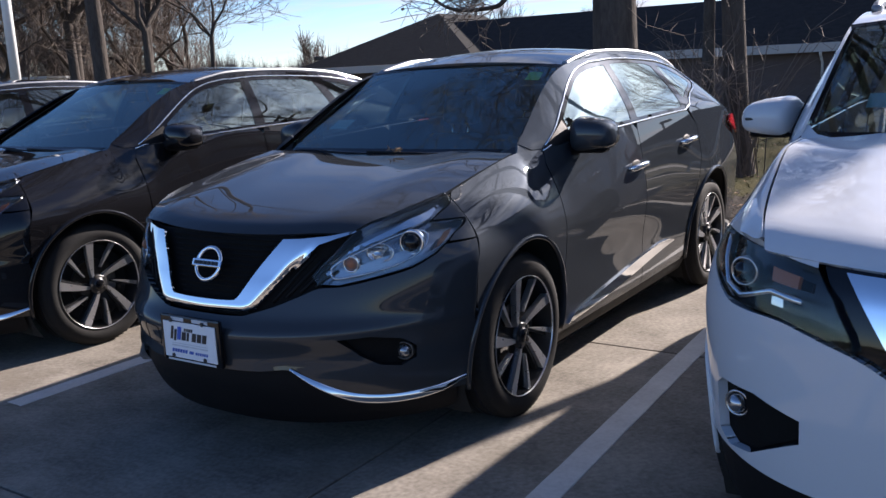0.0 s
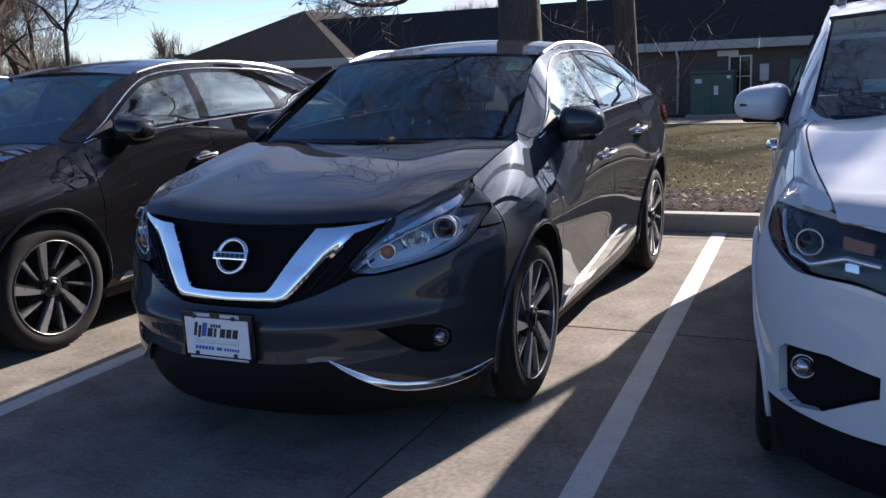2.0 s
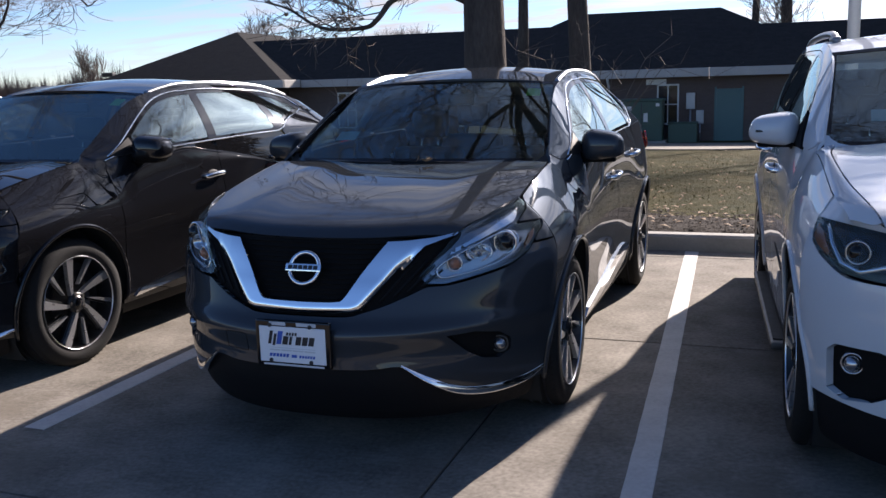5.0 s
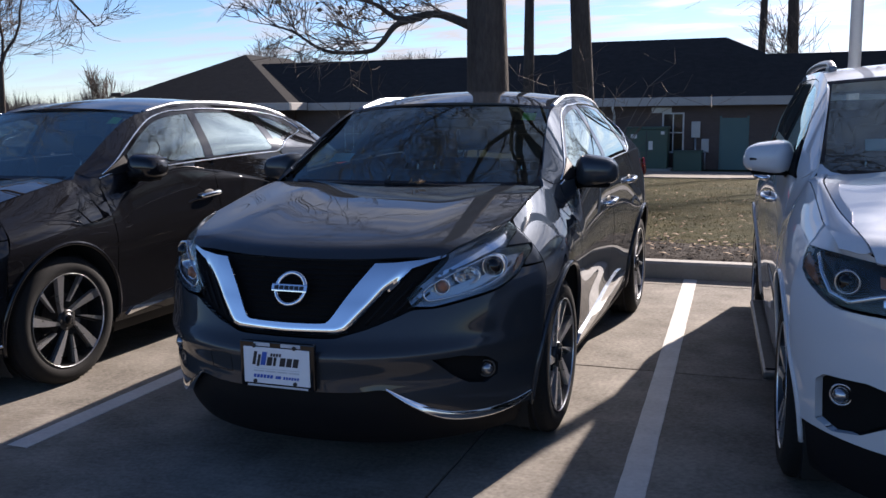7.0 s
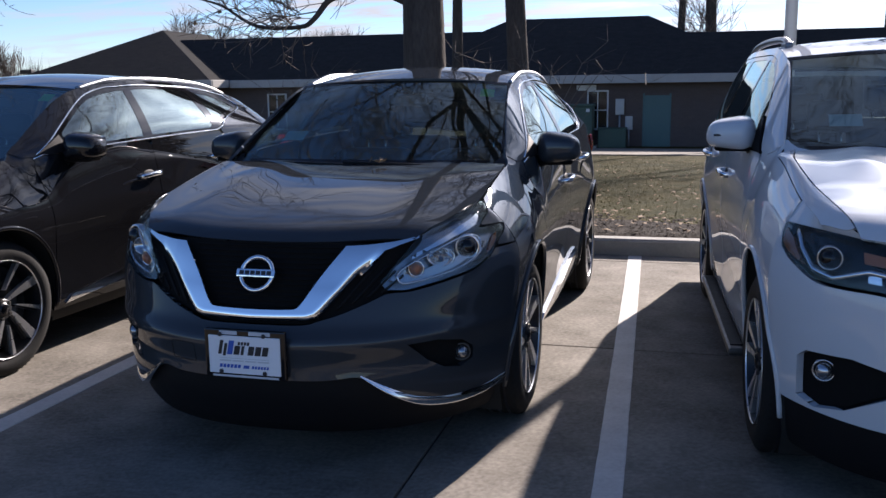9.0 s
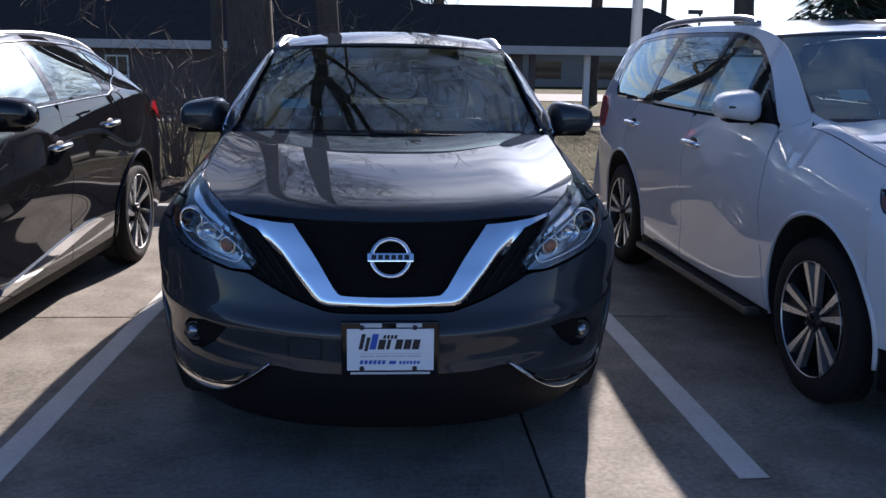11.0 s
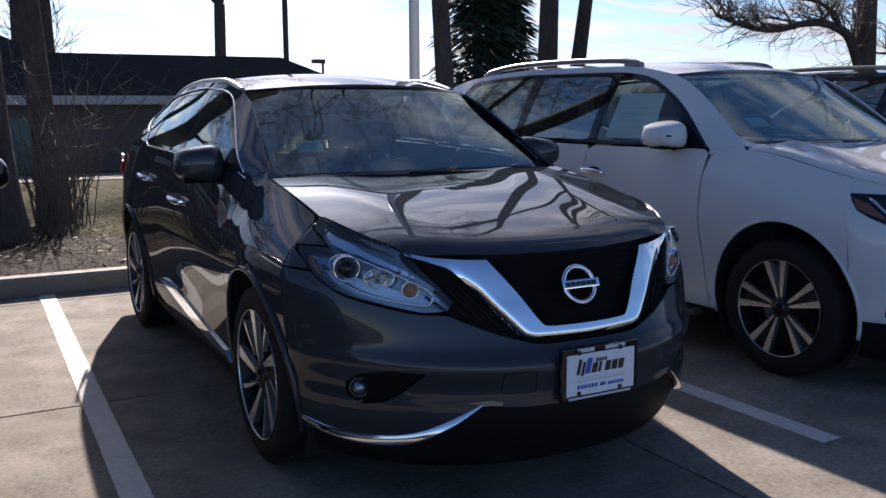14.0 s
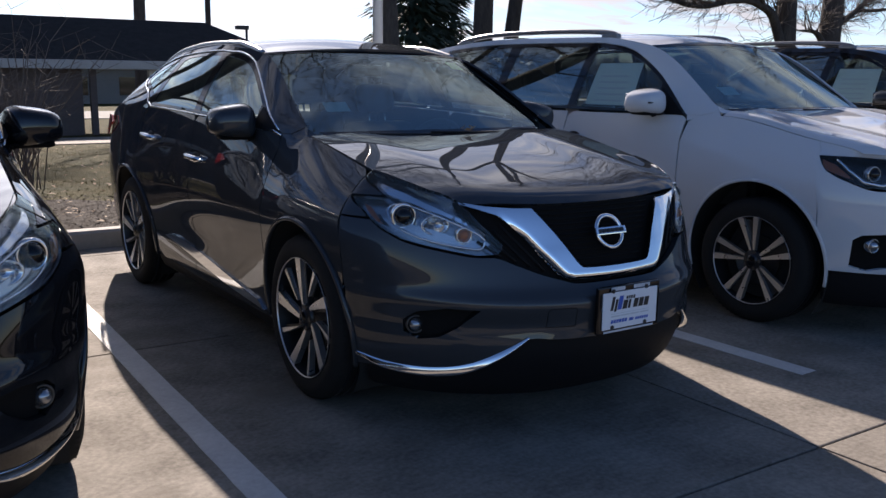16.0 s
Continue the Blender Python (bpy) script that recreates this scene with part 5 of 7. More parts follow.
def projector(parent, S, x, z, r, depth, iris=LAMP_DARK, bezel=CHROME):
    """A round lamp unit behind the lens: bezel ring and glass ball."""
    p = S.front(np.array([[float(S.q_at(x, z)), z]]))[0] + np.array([0, depth, 0])
    ob = empty("lamp_unit")
    ob.parent = parent
    ob.matrix_basis = Matrix.Translation(Vector(p)) @ pose(0, 0, 0, 0, 0, 90 + (18 if x > 0 else -18))
    v, f = lathe([(r * 1.25, -0.03), (r * 1.3, 0.004), (r * 1.12, 0.008), (r * 1.0, -0.004), (r * 0.95, -0.03)], 32)
    v = [(-a, b, c) for a, b, c in v]
    raw("bezel", v, f, bezel, ob, "lamp bezel", True)
    bm = bmesh.new()
    bmesh.ops.create_uvsphere(bm, u_segments=24, v_segments=14, radius=r * 0.93)
    mesh("bulb_lens", bm, iris, ob, "glass projector", True)


def plate_card(parent, S, y, z):
    """Dealer card in a black frame: the writing is left as plain bars."""
    ob = empty("plate")
    ob.parent = parent
    ob.matrix_basis = pose(0, y, z)
    mesh("plate_frame", boxed((-0.172, -0.006, -0.094), (0.172, 0.014, 0.1), 0.006), GLOSS_BLACK, ob, "black plate frame")
    mesh("card", boxed((-0.152, -0.012, -0.076), (0.152, -0.0065, 0.076), 0.002), PLATE_WHITE, ob, "white card")
    bars = [(-0.112, 0.002, 0.014, 0.056, INK_BLACK), (-0.092, -0.004, 0.012, 0.05, INK_BLACK), (-0.074, 0.002, 0.022, 0.056, INK_BLUE)]
    bars += [(-0.046 + 0.030 * k, 0.002, 0.024 - 0.012 * (k == 1), 0.036, INK_BLACK) for k in range(5)]
    bars += [(-0.026 + 0.013 * k, 0.041, 0.009, 0.013, INK_BLACK) for k in range(4)]
    bars += [(-0.106, -0.014, 0.212, 0.0015, INK_PALE)] + [(-0.106 + 0.054 * k, -0.026, 0.048, 0.005, INK_PALE) for k in range(4)]
    bars += [(-0.108 + 0.0155 * k, -0.052, 0.011, 0.014, INK_BLUE) for k in range(6)] + [(-0.006, -0.052, 0.024, 0.012, INK_BLUE)] + [(0.03 + 0.0125 * k, -0.052, 0.0085, 0.011, INK_BLUE) for k in range(6)]
    for x, zz, w, h, ink in bars:
        bm = boxed((x, -0.0135, zz), (x + w, -0.0121, zz + h))
        for v in bm.verts:
            v.co.x += 0.22 * (v.co.z - zz)
        mesh("print_bar", bm, ink, ob, "plain printed bar")
    for x, zz in ((-0.10, -0.068), (0.085, -0.068), (-0.10, 0.082), (0.085, 0.082)):
        v, f = lathe([(0.009, 0), (0.009, 0.006), (0, 0.007)], 12)
        raw("screw", [(b + x, -0.0125 - a * 0.6, c + zz) for a, b, c in v], f, INK_BLACK, ob)
    for x, w, c in ((-0.105, 0.075, INK_PALE), (0.02, 0.09, INK_PALE)):
        mesh("frame_bar", boxed((x, -0.0085, 0.0805), (x + w, -0.0064, 0.095)), c, ob, "pale printed bar")
    mesh("frame_bar", boxed((-0.14, -0.0085, -0.091), (0.14, -0.0064, -0.083)), INK_PALE, ob, "pale printed bar")
    return ob


def wheel_well(parent, S, y, z, r, inner=0.5):
    for s in (1, -1):
        v, f = [], []
        n = 30
        for k in range(n + 1):
            a = radians(-35 + 250 * k / n)
            yy, zz = y + r * math.cos(a), z + r * math.sin(a)
            w = float(S.width(np.clip(yy, -0.38, 9), max(zz, 0.25)))
            v += [(s * inner, yy, zz), (s * (w - 0.012), yy, zz)]
            if k:
                f.append((2 * k - 2, 2 * k - 1, 2 * k + 1, 2 * k))
        c = len(v)
        v.append((s * inner, y, z))
        f += [(c, 2 * k, 2 * k + 2) for k in range(n)]
        raw("wheel_arch_liner", v, f, WELL, parent, "black wheel arch liner", True)


def murano(m, coat, label, plate=True, sticker=True):
    S = MURANO
    car = empty("car", m, label, "car", "parked cars")
    side = lambda s, off=0.0: (lambda p: S.side(p, s, off))
    front = lambda off=0.0: (lambda p: S.front(p, off))
    R, AZ, WB, FW = 0.452, 0.388, S.wb, 0.05
    Q = lambda pts: [(float(S.q_at(x, z)), z) for x, z in pts]

    # hood
    le = lambda x: -0.85 + 0.115 * (x / 0.606) ** 2
    zc = lambda y: 1.1485 + 0.126 * y - 0.064 * y * y
    ze = lambda y: 1.1385 + 0.1815 * y - 0.048 * y * y
    hx = table((-0.9, -0.72, -0.5, -0.33, 0.3, 0.4), (0.55, 0.622, 0.727, 0.772, 0.772, 0.772))

    def hood(p):
        x, y = p[:, 0], p[:, 1]
        u = np.abs(x) / 0.77
        z = zc(y) - (zc(y) - ze(y)) * u ** 2.6 + 0.009 * bump(u, 0.66, 0.2)
        z = z - 0.034 * np.exp(-(y - le(x)) / 0.035)
        return np.stack([x, y, z], 1)
    edge = [(float(hx(y)) - 0.004, y) for y in np.linspace(-0.70, 0.285, 26)]
    rear = [(x, 0.33 - 0.045 * (x / 0.76) ** 2) for x in np.linspace(0.74, -0.74, 20)]
    lead = [(x, le(x)) for x in np.linspace(-0.60, 0.60, 40)]
    panel("hood", lead + edge + rear + [(-x, y) for x, y in edge[::-1]], hood, coat, car, 0.02)

    # bumper: top follows lamps and grille, bottom the lower lip
    top = [(0.0, 0.655), (0.2, 0.657), (0.27, 0.672), (0.36, 0.70), (0.46, 0.742), (0.52, 0.768), (0.60, 0.771), (0.70, 0.792), (0.80, 0.822), (0.86, 0.868)]
    bot = [(0.0, 0.445), (0.3, 0.445), (0.43, 0.452), (0.52, 0.394), (0.62, 0.336), (0.72, 0.296)]
    low = [(float(S.q_at_y(FW - math.sqrt(R * R - (z - AZ) ** 2) - 0.004, z)), z) for z in np.linspace(0.285, 0.60, 16)]
    flank = low + [(0.998, 0.65), (0.998, 0.80), (0.998, 0.905)]
    half_top, half_bot = Q(curve2(top, 4)), Q(curve2(bot, 4))
    outline = half_bot + flank + [(float(S.q_at(0.875, 0.90)), 0.90)] + half_top[::-1]
    outline = outline + [(-q, z) for q, z in outline[::-1][1:-1]]
    pocket = Q(dense([(0.60, 0.570), (0.70, 0.574), (0.778, 0.552), (0.808, 0.512), (0.806, 0.462), (0.77, 0.436), (0.715, 0.45), (0.66, 0.492)], 2))
    pocket_l = [(-q, z) for q, z in pocket[::-1]]

    def bumper_skin(p):
        v = S.front(p)
        v[:, 1] -= 0.012 * bump(v[:, 2], 0.60, 0.03) - 0.016 * bump(v[:, 2], 0.50, 0.05) * np.clip(np.abs(v[:, 0]) / 0.4, 0, 1)
        return v
    bumper = panel("front_bumper", outline, bumper_skin, coat, car, 0.014, (pocket, pocket_l), 0.03, aspect=0.8)
    for s, pk in ((1, pocket), (-1, pocket_l)):
        panel("fog_lamp_pocket", pk, front(-0.05), GRILLE_BLACK, bumper, 0.014, label="black fog lamp pocket")
        oa, ob_ = bumper_skin(np.array(pk)), S.front(np.array(pk), -0.06)
        n = len(pk)
        raw("pocket_rim", list(oa) + list(ob_), [(k, (k + 1) % n, n + (k + 1) % n, n + k) for k in range(n)], GRILLE_BLACK, bumper)
        projector(bumper, S, s * 0.765, 0.490, 0.030, 0.045, LAMP_INSIDE, LAMP_STEEL)
        # bright lower lip
        a = np.array(curve2([(0.437, 0.463), (0.53, 0.402), (0.63, 0.342), (0.73, 0.316), (0.83, 0.318), (0.90, 0.338)], 6))
        b = np.array(curve2([(0.437, 0.457), (0.53, 0.376), (0.63, 0.300), (0.73, 0.274), (0.83, 0.284), (0.90, 0.325)], 6))
        vs, fs, rows = [], [], 7
        for i, (pa, pb) in enumerate(zip(a, b)):
            for k in range(rows):
                h = k / (rows - 1)
                x, z = pa + (pb - pa) * h
                fat = min(1.0, float(np.linalg.norm(pb - pa)) / 0.03)
                vs.append(S.front(np.array([[float(S.q_at(s * x, z)), z]]), 0.002 + fat * (0.024 * h ** 0.7 if k < rows - 1 else -0.02))[0])
                if i and k:
                    o = i * rows + k
                    fs.append((o - rows - 1, o - rows, o, o - 1))
        raw("chrome_lip", vs, fs, CHROME, bumper, "chrome lower lip", True)
    cover = [(-0.245, 0.495), (-0.245, 0.565), (-0.255, 0.572), (-0.355, 0.572), (-0.365, 0.562), (-0.365, 0.495)]
    ring_on([tuple(bumper_skin(np.array([[float(S.q_at(x, z)), z]]))[0] - np.array([0, 0.0005, 0])) for x, z in dense(cover, 5)], 0.0016, "cover_seam", TRIM, bumper, "fine seam of the tow eye cover", 4, True)
    # lower intake and chin
    lowq = Q(curve2([(0.0, 0.44), (0.43, 0.447), (0.62, 0.33), (0.74, 0.285), (0.88, 0.285)], 4))
    chin = lowq + [(0.93, 0.2)] + [(q, 0.185) for q in np.linspace(0.9, 0.0, 8)]
    panel("lower_intake", chin + [(-q, z) for q, z in chin[::-1][1:-1]], front(-0.03), TRIM, bumper, 0.02, label="black lower intake", aspect=0.8)
    # grille
    mid = [(0.0, 0.958), (0.2, 0.957), (0.37, 0.958), (0.46, 0.955), (0.62, 0.975), (0.62, 0.955), (0.53, 0.86), (0.49, 0.79), (0.52, 0.765), (0.46, 0.74), (0.36, 0.698), (0.27, 0.668), (0.2, 0.652), (0.0, 0.652)]
    g = Q(mid)
    grille = panel("grille", g + [(-q, z) for q, z in g[::-1][1:-1]], front(-0.035), GRILLE_BLACK, car, 0.02, thick=0.02, label="black mesh grille", aspect=0.8)
    for k, z in enumerate(np.linspace(0.72, 0.94, 12)):
        w = np.interp(z, (0.70, 0.95), (0.155, 0.325))
        tube("mesh_bar", [tuple(S.front(np.array([[float(S.q_at(x, z)), z]]), -0.03)[0]) for x in np.linspace(-w, w, 9)], 0.004, GRILLE_BLACK, grille)
    for s in (1, -1):
        for k in range(4):
            a, b = (0.33 + 0.054 * k, 0.708 + 0.02 * k), (0.475 + 0.03 * k, 0.892 - 0.021 * k)
            pts = [(a[0] + (b[0] - a[0]) * t, a[1] + (b[1] - a[1]) * t) for t in np.linspace(0, 1, 7)]
            tube("grille_strake", [tuple(S.front(np.array([[float(S.q_at(s * x, z)), z]]), -0.031)[0]) for x, z in pts], 0.006, TRIM, grille, "black grille strake")
    # chrome V
    inner = curve2([(-0.352, 0.955), (-0.27, 0.845), (-0.205, 0.745)], 5) + curve2([(-0.19, 0.727), (-0.16, 0.717), (0.0, 0.7135), (0.16, 0.717), (0.19, 0.727)], 5) + curve2([(0.205, 0.745), (0.27, 0.845), (0.352, 0.955)], 5)
    outer = [(0.50, 0.946), (0.40, 0.84), (0.285, 0.705), (0.262, 0.683), (0.225, 0.672), (0.0, 0.6665), (-0.225, 0.672), (-0.262, 0.683), (-0.285, 0.705), (-0.40, 0.84), (-0.50, 0.946)]
    dens = []
    for p0, p1 in zip(outer, outer[1:]):
        dens += [tuple(np.array(p0) + (np.array(p1) - p0) * t) for t in np.linspace(0, 1, 6)[:-1]]

    wing = [(0.430, 0.9575), (0.53, 0.966), (0.612, 0.982), (0.612, 0.974), (0.555, 0.955), (0.497, 0.934)]
    low_edge = [(-x, z) for x, z in wing[3:]] + outer[::-1][1:-1] + wing[3:][::-1]
    around = np.array([(-0.352, 0.99), (-0.63, 1.01)] + low_edge + [(0.63, 1.01), (0.352, 0.99), (0.352, 1.3), (-0.352, 1.3)])

    def chrome_skin(p):          # flat face that rolls back along its outer edge
        x = S.front(p)[:, 0]
        gap = nearest(np.stack([x, p[:, 1]], 1), around[1:-3])[1]
        roll = np.sqrt(np.clip(1 - (1 - np.clip(gap / 0.03, 0, 1)) ** 2, 0, 1))
        a, b = S.front(p, -0.010), S.front(p, 0.014)
        flat = S.front(p, 0.008)                          # the narrow wings stay flat
        return flat + (a + (b - a) * roll[:, None] - flat) * np.clip((0.49 - np.abs(x)) / 0.09, 0, 1)[:, None]
    body = dens[5:] + [(-x, z) for x, z in wing[::-1]]
    panel("chrome_v", Q(inner + wing + body), chrome_skin, CHROME, car, 0.006, thick=0.012, label="chrome V-shaped grille surround", aspect=0.8)
    emblem(car, (0, -0.935, 0.845), -24, 0.068)

    # head lamps: bright bowl, units, clear lens
    def sunk(p):
        v = S.front(p)
        return v + np.stack([-0.02 * np.sign(v[:, 0]), 0.07 + 0 * v[:, 0], -0.02 + 0 * v[:, 0]], 1)
    lamp_out = [(0.488, 0.815), (0.512, 0.783), (0.585, 0.779), (0.69, 0.801), (0.80, 0.832), (0.855, 0.872), (0.878, 0.93), (0.876, 0.984), (0.84, 0.985), (0.80, 0.985), (0.808, 1.02), (0.80, 1.066), (0.772, 1.082), (0.722, 1.05), (0.66, 1.012), (0.612, 0.98), (0.585, 0.945), (0.535, 0.875)]
    for s in (1, -1):
        out = Q([(s * x, z) for x, z in lamp_out])
        lamp_ob = empty("head_lamp")
        lamp_ob.parent = car
        lamp_ob["label"] = "clear head lamp with projector units"
        panel("bowl", out, sunk, LAMP_INSIDE, lamp_ob, 0.02, thick=0.01, label="dark silver lamp bowl", aspect=0.8)
        rim_strip("bowl_wall", out, front(-0.001), sunk, LAMP_DARK, lamp_ob)
        panel("lens", out, front(0.002), LENS, lamp_ob, 0.015, thick=0.012, label="clear lens", aspect=0.8)
        inner_line = Q([(s * x, z) for x, z in ((0.515, 0.815), (0.535, 0.80), (0.62, 0.80), (0.72, 0.825), (0.82, 0.865), (0.848, 0.905), (0.80, 0.90), (0.70, 0.868), (0.60, 0.83), (0.53, 0.828))])
        bend = curve2([(0.545, 0.835), (0.556, 0.808), (0.585, 0.801), (0.68, 0.818), (0.76, 0.843), (0.812, 0.880), (0.826, 0.920), (0.812, 0.952), (0.772, 0.962), (0.70, 0.932), (0.62, 0.890), (0.565, 0.858), (0.545, 0.835)], 4)
        tube("light_guide", [tuple(S.front(np.array([[float(S.q_at(s * x, z)), z]]), -0.012)[0]) for x, z in bend], 0.0042, REFLECTOR, lamp_ob, "silver light guide")
        panel("lower_reflector", inner_line, front(-0.045), LAMP_DARK, lamp_ob, 0.012, thick=0.01, label="dull silver reflector", aspect=0.8)
        # high beam bowl between the two units: a hollow mirror with a small bulb
        p = S.front(np.array([[float(S.q_at(s * 0.688, 0.888)), 0.888]]))[0] + np.array([0, 0.035, 0])
        bowl = empty("high_beam")
        bowl.parent = lamp_ob
        bowl.matrix_basis = Matrix.Translation(Vector(p)) @ pose(0, 0, 0, 0, 0, 90 + 18 * s) @ Matrix.Diagonal((1, 1.25, 0.85, 1))
        v, f = lathe([(0.044, 0.004), (0.046, -0.002), (0.041, 0.0), (0.034, 0.018), (0.02, 0.032), (0.0, 0.037)], 28)
        raw("mirror_bowl", v, f, REFLECTOR, bowl, "silver mirror bowl", True)
        v, f = lathe([(0.008, 0.034), (0.008, 0.012), (0.0, 0.008)], 14)
        raw("bulb", v, f, LAMP_DARK, bowl, "small bulb", True)
        up = Q([(s * x, z) for x, z in ((0.56, 0.875), (0.66, 0.925), (0.74, 0.965), (0.80, 0.995), (0.795, 1.045), (0.745, 1.0), (0.68, 0.955), (0.6, 0.91))])
        panel("upper_reflector", up, front(-0.03), REFLECTOR, lamp_ob, 0.015, thick=0.02, label="silver reflector", aspect=0.8)
        amber = Q([(s * x, z) for x, z in ((0.848, 0.885), (0.860, 0.895), (0.872, 0.935), (0.868, 0.958), (0.857, 0.945), (0.854, 0.912))])
        panel("side_marker", amber, front(-0.006), AMBER, lamp_ob, 0.012, label="amber side marker", aspect=0.8)
        projector(lamp_ob, S, s * 0.775, 0.918, 0.040, 0.03, GLOSS_BLACK)
        projector(lamp_ob, S, s * 0.607, 0.853, 0.026, 0.022, AMBER_DULL)

    # narrow body strip between hood edge and lamp
    for s in (1, -1):
        n = 14
        low_e = curve2([(0.60, 0.972), (0.66, 1.012), (0.722, 1.05), (0.772, 1.082), (0.80, 1.066)], 6)
        pick = [low_e[int(round(k * (len(low_e) - 1) / (n - 1)))] for k in range(n)]
        a = [S.front(np.array([[float(S.q_at(s * x, z)), z]]), -0.004)[0] for x, z in pick]
        ys = np.linspace(-0.72, -0.27, n)
        h = hood(np.stack([s * (hx(ys) - 0.012), ys], 1)) - np.array([0, 0, 0.012])
        raw("lamp_bridge", list(a) + list(h), [(k, k + 1, n + k + 1, n + k) for k in range(n - 1)], coat, car, "", True)

    # flanks
    arch_f, arch_r = arc(FW, AZ, R, 0, 360, 72), arc(WB, AZ, R + 0.006, 0, 360, 72)
    for s in (1, -1):
        sk = side(s)
        hood_line = [(y, float(S.top_z(y)) - 0.006) for y in np.linspace(-0.27, 0.33, 16)]
        nib = Q([(s * 0.878, 0.91), (s * 0.884, 0.94), (s * 0.882, 0.988), (s * 0.84, 0.992), (s * 0.806, 0.994), (s * 0.814, 1.02), (s * 0.804, 1.058)]) + [(s * 0.999, 1.06), (s * 0.999, 0.91)]
        panel("fender_nib", nib, front(), coat, car, 0.01, aspect=0.8)
        panel("fender", [(-0.375, 0.655), (-0.37, 0.80), (-0.325, 0.905), (-0.318, 0.98), (-0.305, 1.06)] + hood_line + [(0.40, 1.175), (0.46, 1.12), (0.475, 0.95), (0.478, 0.5), (0.46, 0.27), (0.3, 0.25), (-0.3, 0.25)], sk, coat, car, 0.016, (arch_f,))
        belt = lambda a, b, n=14, d=0.0: [(y, float(S.top_z(y)) - 0.014 + d) for y in np.linspace(a, b, n)]
        fd = panel("front_door", [(0.47, 0.27), (0.485, 0.5), (0.482, 0.95), (0.47, 1.12), (0.50, 1.185)] + belt(0.53, 1.50) + [(1.555, 1.2), (1.575, 0.9), (1.58, 0.5), (1.56, 0.28)], sk, coat, car, 0.02)
        rd = panel("rear_door", [(1.567, 0.28), (1.587, 0.5), (1.582, 0.9), (1.562, 1.2)] + belt(1.57, 2.46) + [(2.6, 1.15), (2.58, 0.95), (2.45, 0.75), (2.36, 0.55), (2.33, 0.29)], sk, coat, car, 0.02, (arch_r,))
        tail = [(2.34, 0.29), (2.368, 0.55), (2.458, 0.75), (2.588, 0.95), (2.608, 1.15), (2.50, 1.256)] + [(2.56, 1.297), (2.62, 1.335), (2.70, 1.356), (2.85, 1.38), (3.04, 1.415), (3.12, 1.43), (3.22, 1.432), (3.38, 1.43), (3.46, 1.36), (3.62, 1.17), (3.8, 1.02), (3.86, 0.8), (3.86, 0.35), (3.7, 0.29)]
        panel("rear_quarter", tail, sk, coat, car, 0.02, (arch_r,))
        handle(fd, S, 1.46, 1.0, s)
        handle(rd, S, 2.36, 1.07, s)
        # windows in a gloss black frame
        up = lambda a, b, d, n=12: [(y, float(S.edge_z(y)) - d) for y in np.linspace(a, b, n)]
        pillar = table((0.50, 0.65, 0.82, 1.0, 1.13, 1.24, 1.34, 1.42), (1.186, 1.268, 1.368, 1.470, 1.530, 1.562, 1.580, 1.590))     # lower edge of the raked pillar
        slope = lambda d, stop=0.54, n=16: [(y, float(pillar(y)) - d) for y in np.linspace(1.42, stop, n)]
        kick = [(2.53, 1.295), (2.60, 1.338), (2.69, 1.364), (2.85, 1.388), (3.02, 1.42), (3.06, 1.45)]
        dlo = [(0.50, 1.186)] + belt(0.55, 2.44, 24, 0.016) + kick + up(2.95, 1.5, 0.042, 20) + slope(0.0)
        w1 = [(0.74, 1.222)] + belt(0.8, 1.47, 10, 0.03) + [(1.50, 1.26), (1.56, 1.570)] + up(1.52, 1.44, 0.062, 3) + slope(0.026, 0.78)
        w2 = [(1.60, 1.268)] + belt(1.66, 2.36, 10, 0.03) + [(2.40, 1.30), (2.33, 1.55)] + up(2.24, 1.72, 0.064, 8) + [(1.645, 1.575)]
        w3 = [(2.49, 1.335), (2.56, 1.352), (2.66, 1.378), (2.82, 1.404), (2.96, 1.43), (2.86, 1.470), (2.64, 1.525), (2.44, 1.55)]
        panel("window_surround", dlo, side(s, -0.003), GLOSS_BLACK, car, 0.016, (w1, w2, w3), 0.02, "gloss black window surround")
        for w in (w1, w2, w3):
            panel("window", w, side(s, -0.006), TINTED if w is not w1 else SIDE_GLASS, car, 0.03, thick=0.004, label="dark tinted side window" if w is not w1 else "side window")
        ln = [(0.49, 1.18)] + belt(0.56, 2.43, 20, 0.008) + [(y + 0.008, z - 0.008) for y, z in kick] + up(2.95, 1.5, 0.037, 20) + slope(-0.006, 0.52)
        ring_on([tuple(S.side(np.array([p]), s, 0.001)[0]) for p in ln], 0.0055, "window_trim", CHROME, car, "chrome window line", 6)
        # pillar and roof side in body colour
        rail = up(0.36, 3.4, 0.002, 50)
        inner_rail = up(2.9, 1.5, 0.036, 20) + slope(-0.004, 0.50)
        panel("roof_side", rail + [(3.45, 1.40), (3.36, 1.433), (3.2, 1.436), (3.10, 1.442)] + inner_rail + [(0.42, 1.19)], sk, coat, car, 0.012, thick=0.012)
        panel("pillar_foot", [(0.30, 1.168), (0.325, 1.19), (0.36, 1.222), (0.43, 1.262), (0.50, 1.20), (0.475, 1.115), (0.44, 1.13), (0.40, 1.17)], side(s, -0.004), coat, car, 0.012)
        # chrome sill strip
        sill = [(0.56, 0.298), (1.0, 0.335), (1.5, 0.388), (1.95, 0.44), (2.12, 0.455), (2.0, 0.478), (1.85, 0.482), (1.5, 0.45), (1.0, 0.392), (0.62, 0.345)]
        panel("sill_strip", sill, side(s, 0.012), CHROME, car, 0.012, thick=0.02, label="chrome sill strip")
